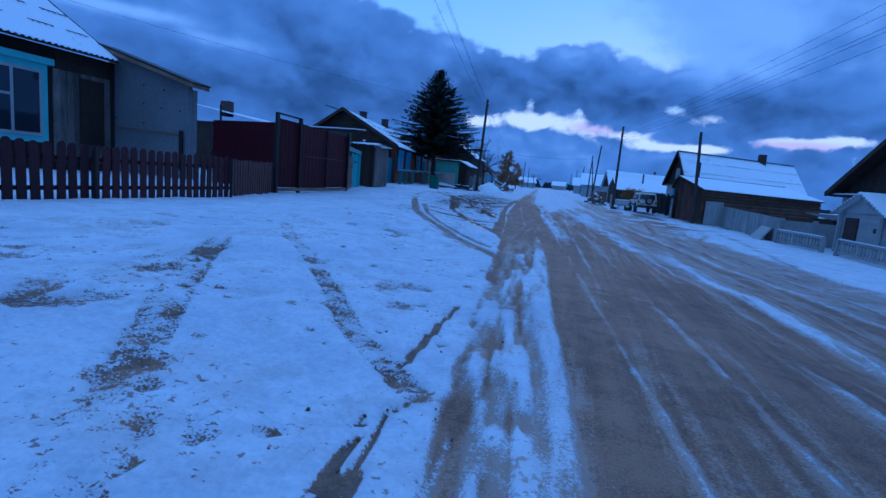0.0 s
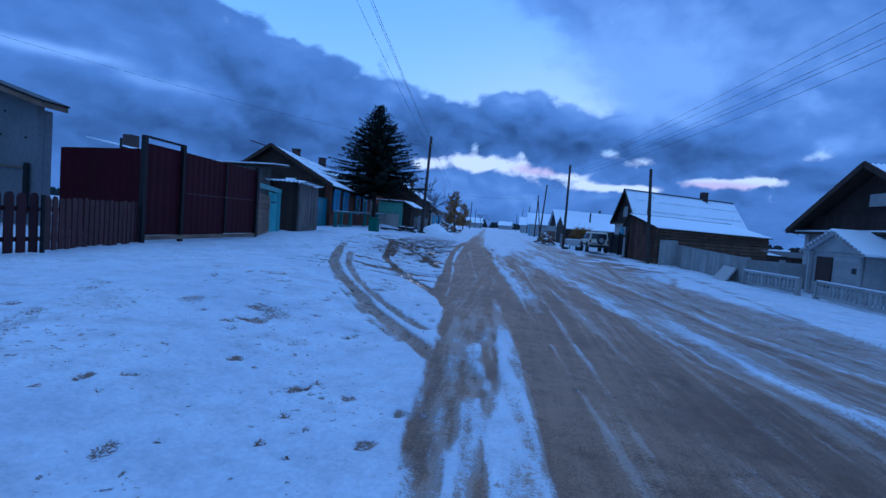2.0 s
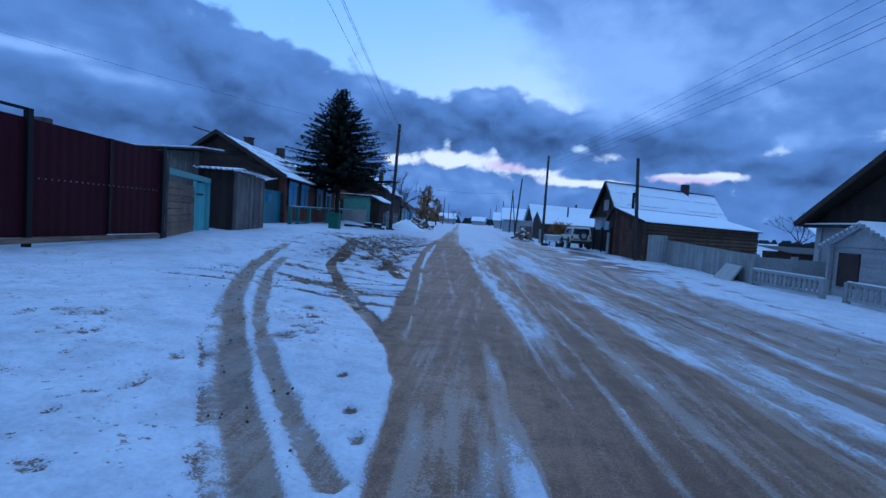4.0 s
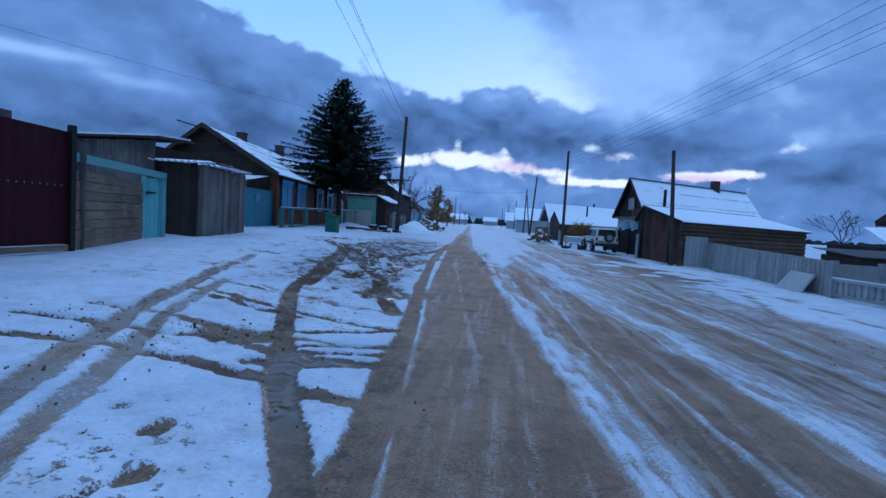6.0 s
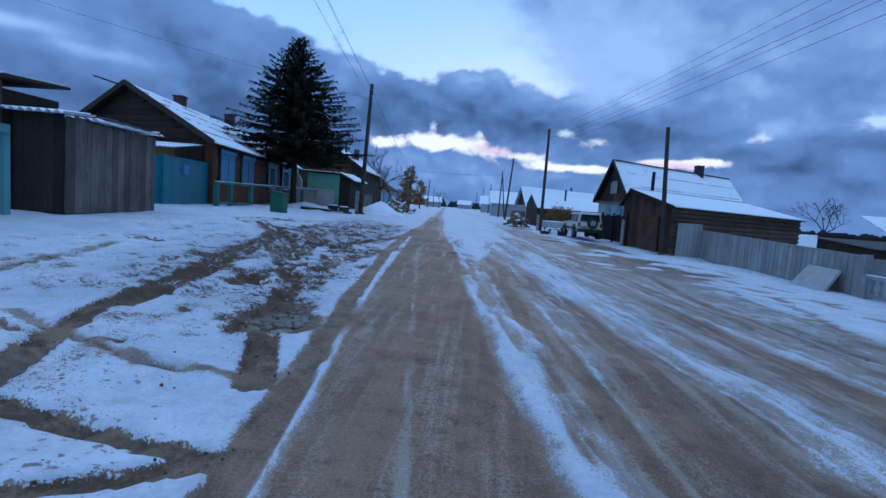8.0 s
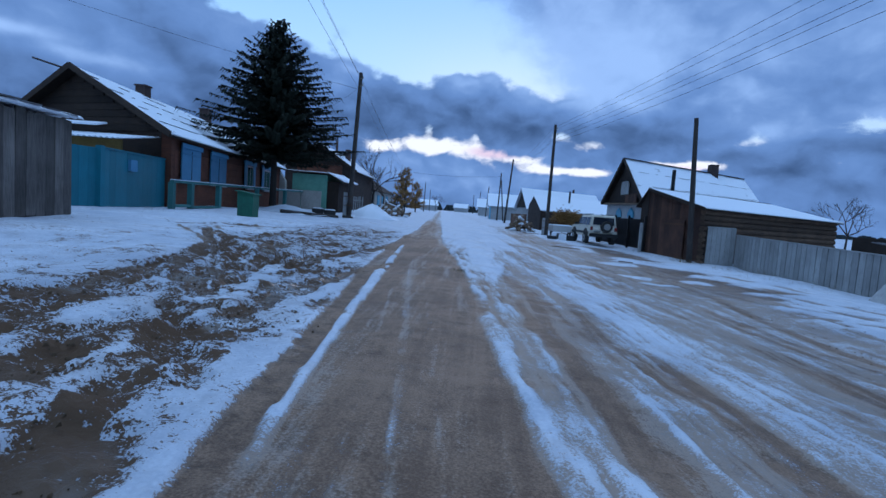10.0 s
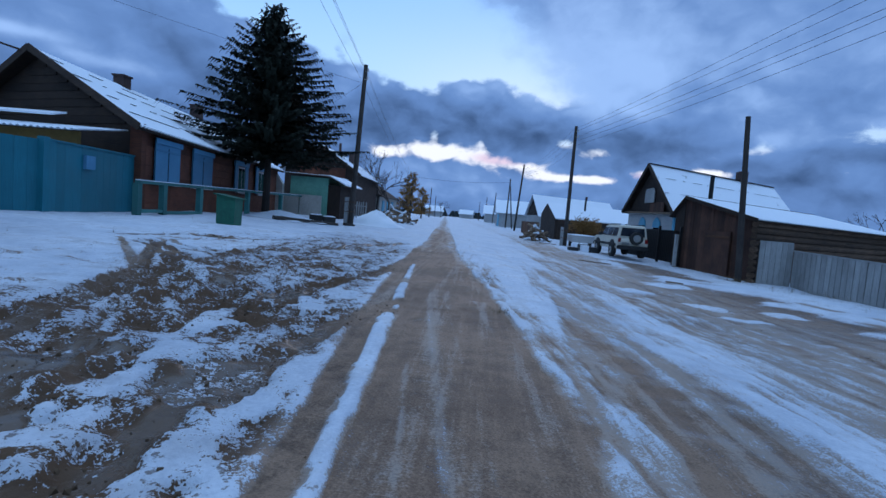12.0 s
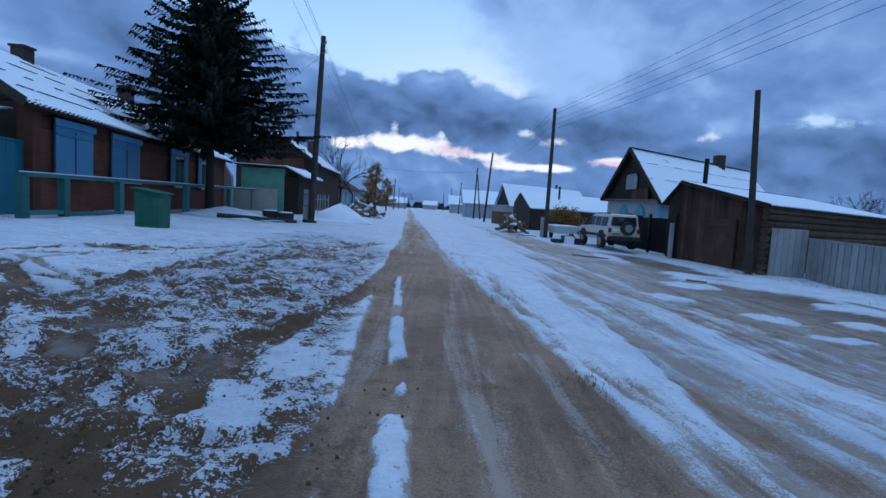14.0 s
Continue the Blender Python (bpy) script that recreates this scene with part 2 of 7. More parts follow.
V, H = (9, 9, 0.5), (0.5, 0.5, 9)
M = {
    "snow": surface("snow", (0.80, 0.83, 0.88), (0.70, 0.74, 0.80), 0.75, coarse=0.8, grain=25, bump=0.25, vary=0.0),
    "red_paint": surface("red_paint", (0.046, 0.006, 0.010), (0.020, 0.004, 0.006), 0.55, stretch=V, grain=6, vary=0.3),
    "red_sheet": surface("red_sheet", (0.085, 0.009, 0.018), (0.055, 0.007, 0.012), 0.5, metal=0.1, grain=12, bump=0.08, vary=0.08),
    "black_metal": surface("black_metal", (0.012, 0.012, 0.015), (0.02, 0.017, 0.015), 0.55, metal=0.3, bump=0.1),
    "grey_wood_v": surface("grey_wood_v", (0.195, 0.170, 0.150), (0.045, 0.038, 0.034), 0.9, stretch=V, grain=5, bump=0.6, vary=0.4),
    "grey_wood_h": surface("grey_wood_h", (0.30, 0.205, 0.140), (0.080, 0.052, 0.036), 0.9, stretch=H, grain=5, bump=0.6),
    "dark_wood_v": surface("dark_wood_v", (0.048, 0.029, 0.021), (0.015, 0.010, 0.008), 0.9, stretch=V, grain=5, bump=0.6),
    "dark_wood_h": surface("dark_wood_h", (0.062, 0.038, 0.026), (0.016, 0.011, 0.009), 0.9, stretch=H, grain=5, bump=0.6),
    "brown_log": surface("brown_log", (0.185, 0.062, 0.034), (0.055, 0.022, 0.015), 0.85, stretch=H, grain=5, bump=0.6, wear=(0.15, 0.10, 0.075), wear_at=0.64),
    "grey_sheet": surface("grey_sheet", (0.20, 0.20, 0.205), (0.13, 0.13, 0.135), 0.7, coarse=0.7, grain=8, bump=0.1, vary=0.05),
    "teal_paint": surface("teal_paint", (0.014, 0.185, 0.235), (0.010, 0.130, 0.170), 0.5, stretch=V, grain=5, bump=0.15, vary=0.1),
    "aqua_paint": surface("aqua_paint", (0.14, 0.40, 0.38), (0.09, 0.27, 0.27), 0.7, stretch=V, grain=5, bump=0.3, wear=(0.2, 0.2, 0.18)),
    "rail_paint": surface("rail_paint", (0.05, 0.20, 0.185), (0.03, 0.12, 0.115), 0.75, stretch=H, grain=5, bump=0.3, wear=(0.12, 0.13, 0.12), wear_at=0.66),
    "bin_paint": surface("bin_paint", (0.02, 0.135, 0.085), (0.012, 0.08, 0.055), 0.7, grain=9, bump=0.2),
    "shutter_blue": surface("shutter_blue", (0.085, 0.255, 0.39), (0.055, 0.175, 0.28), 0.7, stretch=V, grain=5, bump=0.3),
    "white_paint": surface("white_paint", (0.43, 0.425, 0.415), (0.29, 0.285, 0.28), 0.8, coarse=0.9, grain=9, bump=0.2, vary=0.08, wear=(0.28, 0.27, 0.26), wear_at=0.63),
    "old_white": surface("old_white", (0.38, 0.38, 0.37), (0.20, 0.195, 0.185), 0.85, stretch=V, grain=4, bump=0.3, vary=0.15, wear=(0.15, 0.14, 0.13), wear_at=0.6),
    "concrete": surface("concrete", (0.36, 0.36, 0.36), (0.22, 0.22, 0.21), 0.9, coarse=1.0, grain=12, bump=0.3, vary=0.1),
    "trim_aqua": surface("trim_aqua", (0.22, 0.52, 0.50), (0.17, 0.42, 0.41), 0.6, grain=8, bump=0.1, vary=0.05),
    "mint_wall": surface("mint_wall", (0.17, 0.40, 0.30), (0.12, 0.29, 0.22), 0.85, grain=9, bump=0.15),
    "cream": surface("cream", (0.42, 0.40, 0.36), (0.30, 0.28, 0.25), 0.8, grain=9, bump=0.15),
    "yellow_wall": surface("yellow_wall", (0.42, 0.26, 0.08), (0.3, 0.18, 0.06), 0.85, grain=9, bump=0.15),
    "brick_flue": surface("brick_flue", (0.10, 0.06, 0.05), (0.04, 0.03, 0.03), 0.9, grain=14, bump=0.4),
    "pole_wood": surface("pole_wood", (0.075, 0.06, 0.052), (0.028, 0.024, 0.022), 0.9, stretch=V, grain=6, bump=0.7),
    "needles": surface("needles", (0.020, 0.027, 0.017), (0.006, 0.009, 0.006), 0.75, grain=6, bump=0.0, vary=0.0, spec=0.2),
    "bark": surface("bark", (0.06, 0.048, 0.04), (0.025, 0.02, 0.018), 0.95, stretch=V, grain=5, bump=0.8),
    "twigs": surface("twigs", (0.085, 0.065, 0.055), (0.04, 0.03, 0.028), 0.95, grain=6, bump=0.0),
    "larch": surface("larch", (0.36, 0.18, 0.055), (0.20, 0.10, 0.035), 0.9, grain=6, bump=0.0),
    "car_paint": surface("car_paint", (0.66, 0.62, 0.52), (0.50, 0.46, 0.38), 0.45, coarse=2, grain=10, bump=0.03, vary=0.0, spec=0.5, wear=(0.22, 0.19, 0.15), wear_at=0.62),
    "rubber": surface("rubber", (0.02, 0.02, 0.02), (0.035, 0.032, 0.03), 0.85, grain=20, bump=0.4),
    "plastic": surface("plastic", (0.03, 0.03, 0.032), (0.02, 0.02, 0.02), 0.6, grain=20, bump=0.1),
    "lamp_red": surface("lamp_red", (0.25, 0.015, 0.012), None, 0.3, grain=20, bump=0.0),
    "wire": surface("wire", (0.03, 0.03, 0.033), None, 0.6, grain=20, bump=0.0),
    "blue_far": surface("blue_far", (0.10, 0.35, 0.48), (0.07, 0.25, 0.36), 0.7, grain=6, bump=0.1),
    "forest": surface("forest", (0.025, 0.035, 0.035), (0.015, 0.02, 0.022), 0.95, coarse=0.1, grain=0.5, bump=0.0),
    "barn_wood_v": surface("barn_wood_v", (0.120, 0.052, 0.032), (0.028, 0.014, 0.011), 0.85, stretch=V, grain=5, bump=0.6, vary=0.35),
    "barn_wood_h": surface("barn_wood_h", (0.17, 0.100, 0.062), (0.034, 0.021, 0.015), 0.9, stretch=H, grain=5, bump=0.7, vary=0.35),
    "rust": surface("rust", (0.16, 0.07, 0.035), (0.07, 0.035, 0.02), 0.85, grain=9, bump=0.3),
}


def glass_material():
    m = bpy.data.materials.new("window_glass")
    m.use_nodes = True
    b = m.node_tree.nodes["Principled BSDF"]
    b.inputs["Base Color"].default_value = (0.02, 0.025, 0.035, 1)
    b.inputs["Roughness"].default_value = 0.06
    b.inputs["Specular IOR Level"].default_value = 0.6
    return m


M["glass"] = glass_material()


def snowy(name, bare, amount, stretch=(1, 1, 1), rows=None):
    """A roof sheet under thin, blown snow."""
    m = bpy.data.materials.new(name)
    m.use_nodes = True
    t = m.node_tree
    b = t.nodes["Principled BSDF"]
    geo = t.nodes.new("ShaderNodeNewGeometry")
    p = vec_math(t, "MULTIPLY", geo.outputs["Position"], stretch)
    n1 = noise_node(t, p, 0.9, 4, 0.6)
    n2 = noise_node(t, geo.outputs["Position"], 9, 4, 0.65)
    f = (n1 * 0.8 + n2 * 0.35).step(amount - 0.06, amount + 0.05)
    snow = mixcol(t, n2, (0.70, 0.74, 0.80), (0.82, 0.85, 0.89))
    t.links.new(mixcol(t, f, snow, bare), b.inputs["Base Color"])
    b.inputs["Roughness"].default_value = 0.75
    bp = t.nodes.new("ShaderNodeBump")
    bp.inputs["Strength"].default_value, bp.inputs["Distance"].default_value = 0.3, 0.02
    t.links.new(n2.sock, bp.inputs["Height"])
    t.links.new(bp.outputs[0], b.inputs["Normal"])
    return m


M["roof_snow"] = snowy("roof_snow", (0.16, 0.16, 0.17), 0.80)
M["roof_thin"] = snowy("roof_thin", (0.20, 0.20, 0.21), 0.71)
M["roof_ribs"] = snowy("roof_ribs", (0.20, 0.20, 0.21), 0.77)
M["slate_edge"] = surface("slate_edge", (0.13, 0.13, 0.135), (0.07, 0.07, 0.075), 0.85, grain=9, bump=0.3)

# ---------------------------------------------------------------- mesh helpers
OFF = {}


def thing(name, loc, label, category, group="", kind=""):
    ob = new(name)
    ob.location = loc
    ob.empty_display_size = 0.2
    OFF[ob] = Vector(loc)
    return tagged(ob, label, category, group, kind)


def part(name, bm, material, parent, label="", smooth=False):
    """One mesh under a thing or a part; the bmesh is in world metres."""
    me = bpy.data.meshes.new(name)
    bmesh.ops.translate(bm, verts=bm.verts, vec=-OFF[parent])
    bmesh.ops.recalc_face_normals(bm, faces=bm.faces)
    bm.to_mesh(me)
    bm.free()
    me.materials.append(M[material])
    if smooth:
        me.shade_smooth()
    ob = new(name, me)
    ob.parent = parent
    OFF[ob] = OFF[parent]
    return tagged(ob, label)


def solo(name, bm, material, loc, label, category, group="", kind="", smooth=False):
    """A thing that is one mesh."""
    me = bpy.data.meshes.new(name)
    bmesh.ops.translate(bm, verts=bm.verts, vec=-Vector(loc))
    bmesh.ops.recalc_face_normals(bm, faces=bm.faces)
    bm.to_mesh(me)
    bm.free()
    me.materials.append(M[material])
    if smooth:
        me.shade_smooth()
    ob = new(name, me)
    ob.location = loc
    OFF[ob] = Vector(loc)
    return tagged(ob, label, category, group, kind)


def piece(name, me, m, parent, material=None):
    """An object of its own on a shared mesh, at the world pose m."""
    ob = new(name, me)
    ob.parent = parent
    ob.matrix_basis = Matrix.Translation(-OFF[parent]) @ m
    OFF[ob] = OFF[parent]
    return ob


def BM():
    return bmesh.new()


def prism(bm, poly, vec):
    a = [bm.verts.new(p) for p in poly]
    b = [bm.verts.new(Vector(p) + Vector(vec)) for p in poly]
    n = len(a)
    bm.faces.new(a)
    bm.faces.new(b[::-1])
    for i in range(n):
        bm.faces.new((a[i], b[i], b[(i + 1) % n], a[(i + 1) % n]))
    return bm


def box(bm, lo, hi):
    (x0, y0, z0), (x1, y1, z1) = lo, hi
    return prism(bm, [(x0, y0, z0), (x1, y0, z0), (x1, y1, z0), (x0, y1, z0)], (0, 0, z1 - z0))


def wall_prism(bm, p0, p1, z0, z1, thick, z0b=None, z1b=None):
    """An upright slab from p0 to p1 in plan; thick goes to the left of that way."""
    p0, p1 = Vector(p0), Vector(p1)
    d = (p1 - p0).normalized()
    n = Vector((-d.y, d.x)) * thick
    za, zb = (z0 if z0b is None else z0b), (z1 if z1b is None else z1b)
    return prism(bm, [(*p0, z0), (*p1, za), (*p1, zb), (*p0, z1)], (n.x, n.y, 0))


def rod(bm, p0, p1, r0, r1=None, n=8):
    p0, p1 = Vector(p0), Vector(p1)
    r1 = r0 if r1 is None else r1
    q = (p1 - p0).to_track_quat("Z", "Y").to_matrix()
    rings = []
    for p, r in ((p0, r0), (p1, r1)):
        rings.append([bm.verts.new(p + q @ Vector((r * math.cos(2 * math.pi * i / n), r * math.sin(2 * math.pi * i / n), 0))) for i in range(n)])
    for i in range(n):
        bm.faces.new((rings[0][i], rings[0][(i + 1) % n], rings[1][(i + 1) % n], rings[1][i]))
    bm.faces.new(rings[0][::-1])
    bm.faces.new(rings[1])
    return bm


def beam(bm, p0, p1, w, h):
    """A squared bar from p0 to p1, w wide in plan and h high."""
    p0, p1 = Vector(p0), Vector(p1)
    d = p1 - p0
    s = Vector((-d.y, d.x, 0))
    s = s.normalized() * (w / 2) if s.length > 1e-6 else Vector((w / 2, 0, 0))
    u = d.cross(s).normalized() * (h / 2)
    return prism(bm, [p0 - s - u, p0 + s - u, p0 + s + u, p0 - s + u], d)


def unit_mesh(name, poly, material, depth=1.0):
    """A board of unit size: the outline in x and z, chamfered, depth in y."""
    me = bpy.data.meshes.new(name)
    bm = BM()
    prism(bm, [(x, -0.5, z) for x, z in poly], (0, 1, 0))
    bmesh.ops.recalc_face_normals(bm, faces=bm.faces)
    bm.to_mesh(me)
    bm.free()
    me.materials.append(M[material])
    return me


CHAMFER = [(-0.5, 0.04), (-0.46, 0), (0.46, 0), (0.5, 0.04), (0.5, 0.96), (0.46, 1), (-0.46, 1), (-0.5, 0.96)]
ROUND_TOP = [(-0.5, 0), (0.5, 0), (0.5, 0.93), (0.38, 0.975), (0.16, 1.0), (-0.16, 1.0), (-0.38, 0.975), (-0.5, 0.93)]
BALUSTER = [(-0.5, 0), (0.5, 0), (0.5, 0.1), (0.25, 0.22), (0.48, 0.42), (0.5, 0.55), (0.22, 0.8), (0.5, 0.92), (0.5, 1),
            (-0.5, 1), (-0.5, 0.92), (-0.22, 0.8), (-0.5, 0.55), (-0.48, 0.42), (-0.25, 0.22), (-0.5, 0.1)]
MESHES = {}


def board_mesh(material, poly=CHAMFER, tag=""):
    key = material + tag
    if key not in MESHES:
        MESHES[key] = unit_mesh("board", poly, material)
    return MESHES[key]


def upright_boards(parent, name, p0, p1, z0, z1, material, width, gap=0.006, thick=0.025, z0b=None, z1b=None, jitter=0.02, poly=CHAMFER, tag="", lean=0.6):
    p0, p1 = Vector(p0), Vector(p1)
    length = (p1 - p0).length
    n = max(1, round(length / (width + gap)))
    ang = math.atan2(p1.y - p0.y, p1.x - p0.x)
    me = board_mesh(material, poly, tag)
    for i in range(n):
        k = (i + 0.5) / n
        p = p0.lerp(p1, k)
        a = z0 if z0b is None else z0 + (z0b - z0) * k
        b = z1 if z1b is None else z1 + (z1b - z1) * k
        a += random.uniform(-jitter, jitter)
        b += random.uniform(-jitter, jitter)
        m = Matrix.LocRotScale((p.x, p.y, a), Euler((0, radians(random.uniform(-lean, lean)), ang)), (length / n - gap, thick, b - a))
        piece(name, me, m, parent)


def level_boards(parent, name, p0, p1, z0, z1, material, height, gap=0.008, thick=0.03, jitter=0.01):
    p0, p1 = Vector(p0), Vector(p1)
    length = (p1 - p0).length
    n = max(1, round((z1 - z0) / height))
    ang = math.atan2(p1.y - p0.y, p1.x - p0.x)
    me = board_mesh(material)
    c = (p0 + p1) / 2
    side = Vector((-math.sin(ang), math.cos(ang)))
    for i in range(n):
        h = (z1 - z0) / n
        o = side * random.uniform(-jitter, jitter)
        m = Matrix.LocRotScale((c.x + o.x, c.y + o.y, z0 + h * i), Euler((0, radians(random.uniform(-0.25, 0.25)), ang)),
                               (length + random.uniform(-2 * jitter, 0), thick, h - gap))
        piece(name, me, m, parent)


def corrugated(bm, a, b, c, d, pitch=0.15, amp=0.022, thick=0.02):
    """A corrugated sheet on the corners a, b (low edge) and d, c (high edge); waves run from low to high."""
    a, b, c, d = (Vector(p) for p in (a, b, c, d))
    nrm = (b - a).cross(d - a).normalized()
    if nrm.z < 0:
        nrm = -nrm
    n = max(2, int((b - a).length / pitch * 4))
    low = [[], []]
    for i in range(n + 1):
        k = i / n
        w = nrm * (amp * math.sin(i * math.pi / 2))
        for j, o in enumerate((w, w - nrm * thick)):
            low[j].append((bm.verts.new(a.lerp(b, k) + o), bm.verts.new(d.lerp(c, k) + o)))
    for j in range(2):
        for i in range(n):
            f = (low[j][i][0], low[j][i + 1][0], low[j][i + 1][1], low[j][i][1])
            bm.faces.new(f if j == 0 else f[::-1])
    for i in range(n):
        bm.faces.new((low[0][i][0], low[1][i][0], low[1][i + 1][0], low[0][i + 1][0]))
        bm.faces.new((low[0][i][1], low[0][i + 1][1], low[1][i + 1][1], low[1][i][1]))
    return bm



def roof_sheet(parent, a, b, c, d, material, label="", pitch=0.2, amp=0.03, name="roof"):
    """Corrugated sheet with dark boards under it."""
    ob = part(name, corrugated(BM(), a, b, c, d, pitch, amp), material, parent, label)
    low = Vector((0, 0, -0.10))
    part("soffit", prism(BM(), [Vector(q) + low for q in (a, b, c, d)], (0, 0, 0.035)), "dark_wood_h", parent)
    return ob



def lap_lines(parent, a, b, c, d, levels, seed, keep=0.6):
    """Dark broken edges where rows of roofing sheets overlap."""
    rnd = random.Random(seed)
    a, b, c, d = (Vector(q) for q in (a, b, c, d))
    for k in levels:
        p, q = a.lerp(d, k), b.lerp(c, k)
        s = 0.0
        n = (q - p).length
        while s < n - 0.3:
            ln = rnd.uniform(0.15, 0.9)
            if rnd.random() < keep:
                u0, u1 = p.lerp(q, s / n), p.lerp(q, min(1, (s + ln) / n))
                part("sheet_lap", beam(BM(), u0 + Vector((0, 0, 0.035)), u1 + Vector((0, 0, 0.035)), 0.05, 0.02), "slate_edge", parent)
            s += ln

# ---------------------------------------------------------------- ground


def road_x(y):
    y = np.asarray(y, float)
    return np.where(y < 25, 1.75 - 0.12 * y, -1.25 - 0.07 * (y - 25))


def sstep(a, b, v):
    k = np.clip((np.asarray(v, float) - a) / (b - a), 0, 1)
    return k * k * (3 - 2 * k)


def ground_z(x, y):
    u = np.asarray(x, float) - road_x(y)
    left = 0.2 * sstep(-0.6, -3.4, u) + (0.10 + 0.13 * sstep(12, 28, y)) * sstep(-3, -9, u)
    right = -(0.46 * sstep(0.6, 7, u) + 0.16 * sstep(7, 14, u)) * (1 - 0.5 * sstep(38, 60, y))
    return (left + right) * (1 - 0.8 * sstep(70, 200, y))


def gz(x, y):
    return float(ground_z(x, y))


def lattice(x, y, seed):
    i, j = np.floor(x).astype(np.int64), np.floor(y).astype(np.int64)
    fx, fy = x - i, y - j
    fx, fy = fx * fx * (3 - 2 * fx), fy * fy * (3 - 2 * fy)

    def hsh(a, b):
        h = (a * 374761393 + b * 668265263 + seed * 974634777) & 0x7FFFFFFF
        h = ((h ^ (h >> 13)) * 1274126177) & 0x7FFFFFFF
        return ((h ^ (h >> 16)) & 0xFFFF) / 65535.0

    return (hsh(i, j) * (1 - fx) + hsh(i + 1, j) * fx) * (1 - fy) + (hsh(i, j + 1) * (1 - fx) + hsh(i + 1, j + 1) * fx) * fy


def fbm(x, y, seed, octaves=4):
    v, amp, tot = 0, 1.0, 0
    for o in range(octaves):
        v = v + amp * lattice(x * 2 ** o, y * 2 ** o, seed + o * 17)
        tot += amp
        amp *= 0.55
    return v / tot


def along_path(X, Y, pts):
    """Distance from a way in plan, and the length run along it."""
    best, run, done = np.full(X.shape, 1e9), np.zeros(X.shape), 0.0
    for (x0, y0), (x1, y1) in zip(pts, pts[1:]):
        dx, dy = x1 - x0, y1 - y0
        ln = math.hypot(dx, dy)
        k = np.clip(((X - x0) * dx + (Y - y0) * dy) / (ln * ln), 0, 1)
        d = np.hypot(X - x0 - k * dx, Y - y0 - k * dy)
        run = np.where(d < best, done + k * ln, run)
        best = np.minimum(best, d)
        done += ln
    return best, run


def path_distance(X, Y, pts):
    return along_path(X, Y, pts)[0]


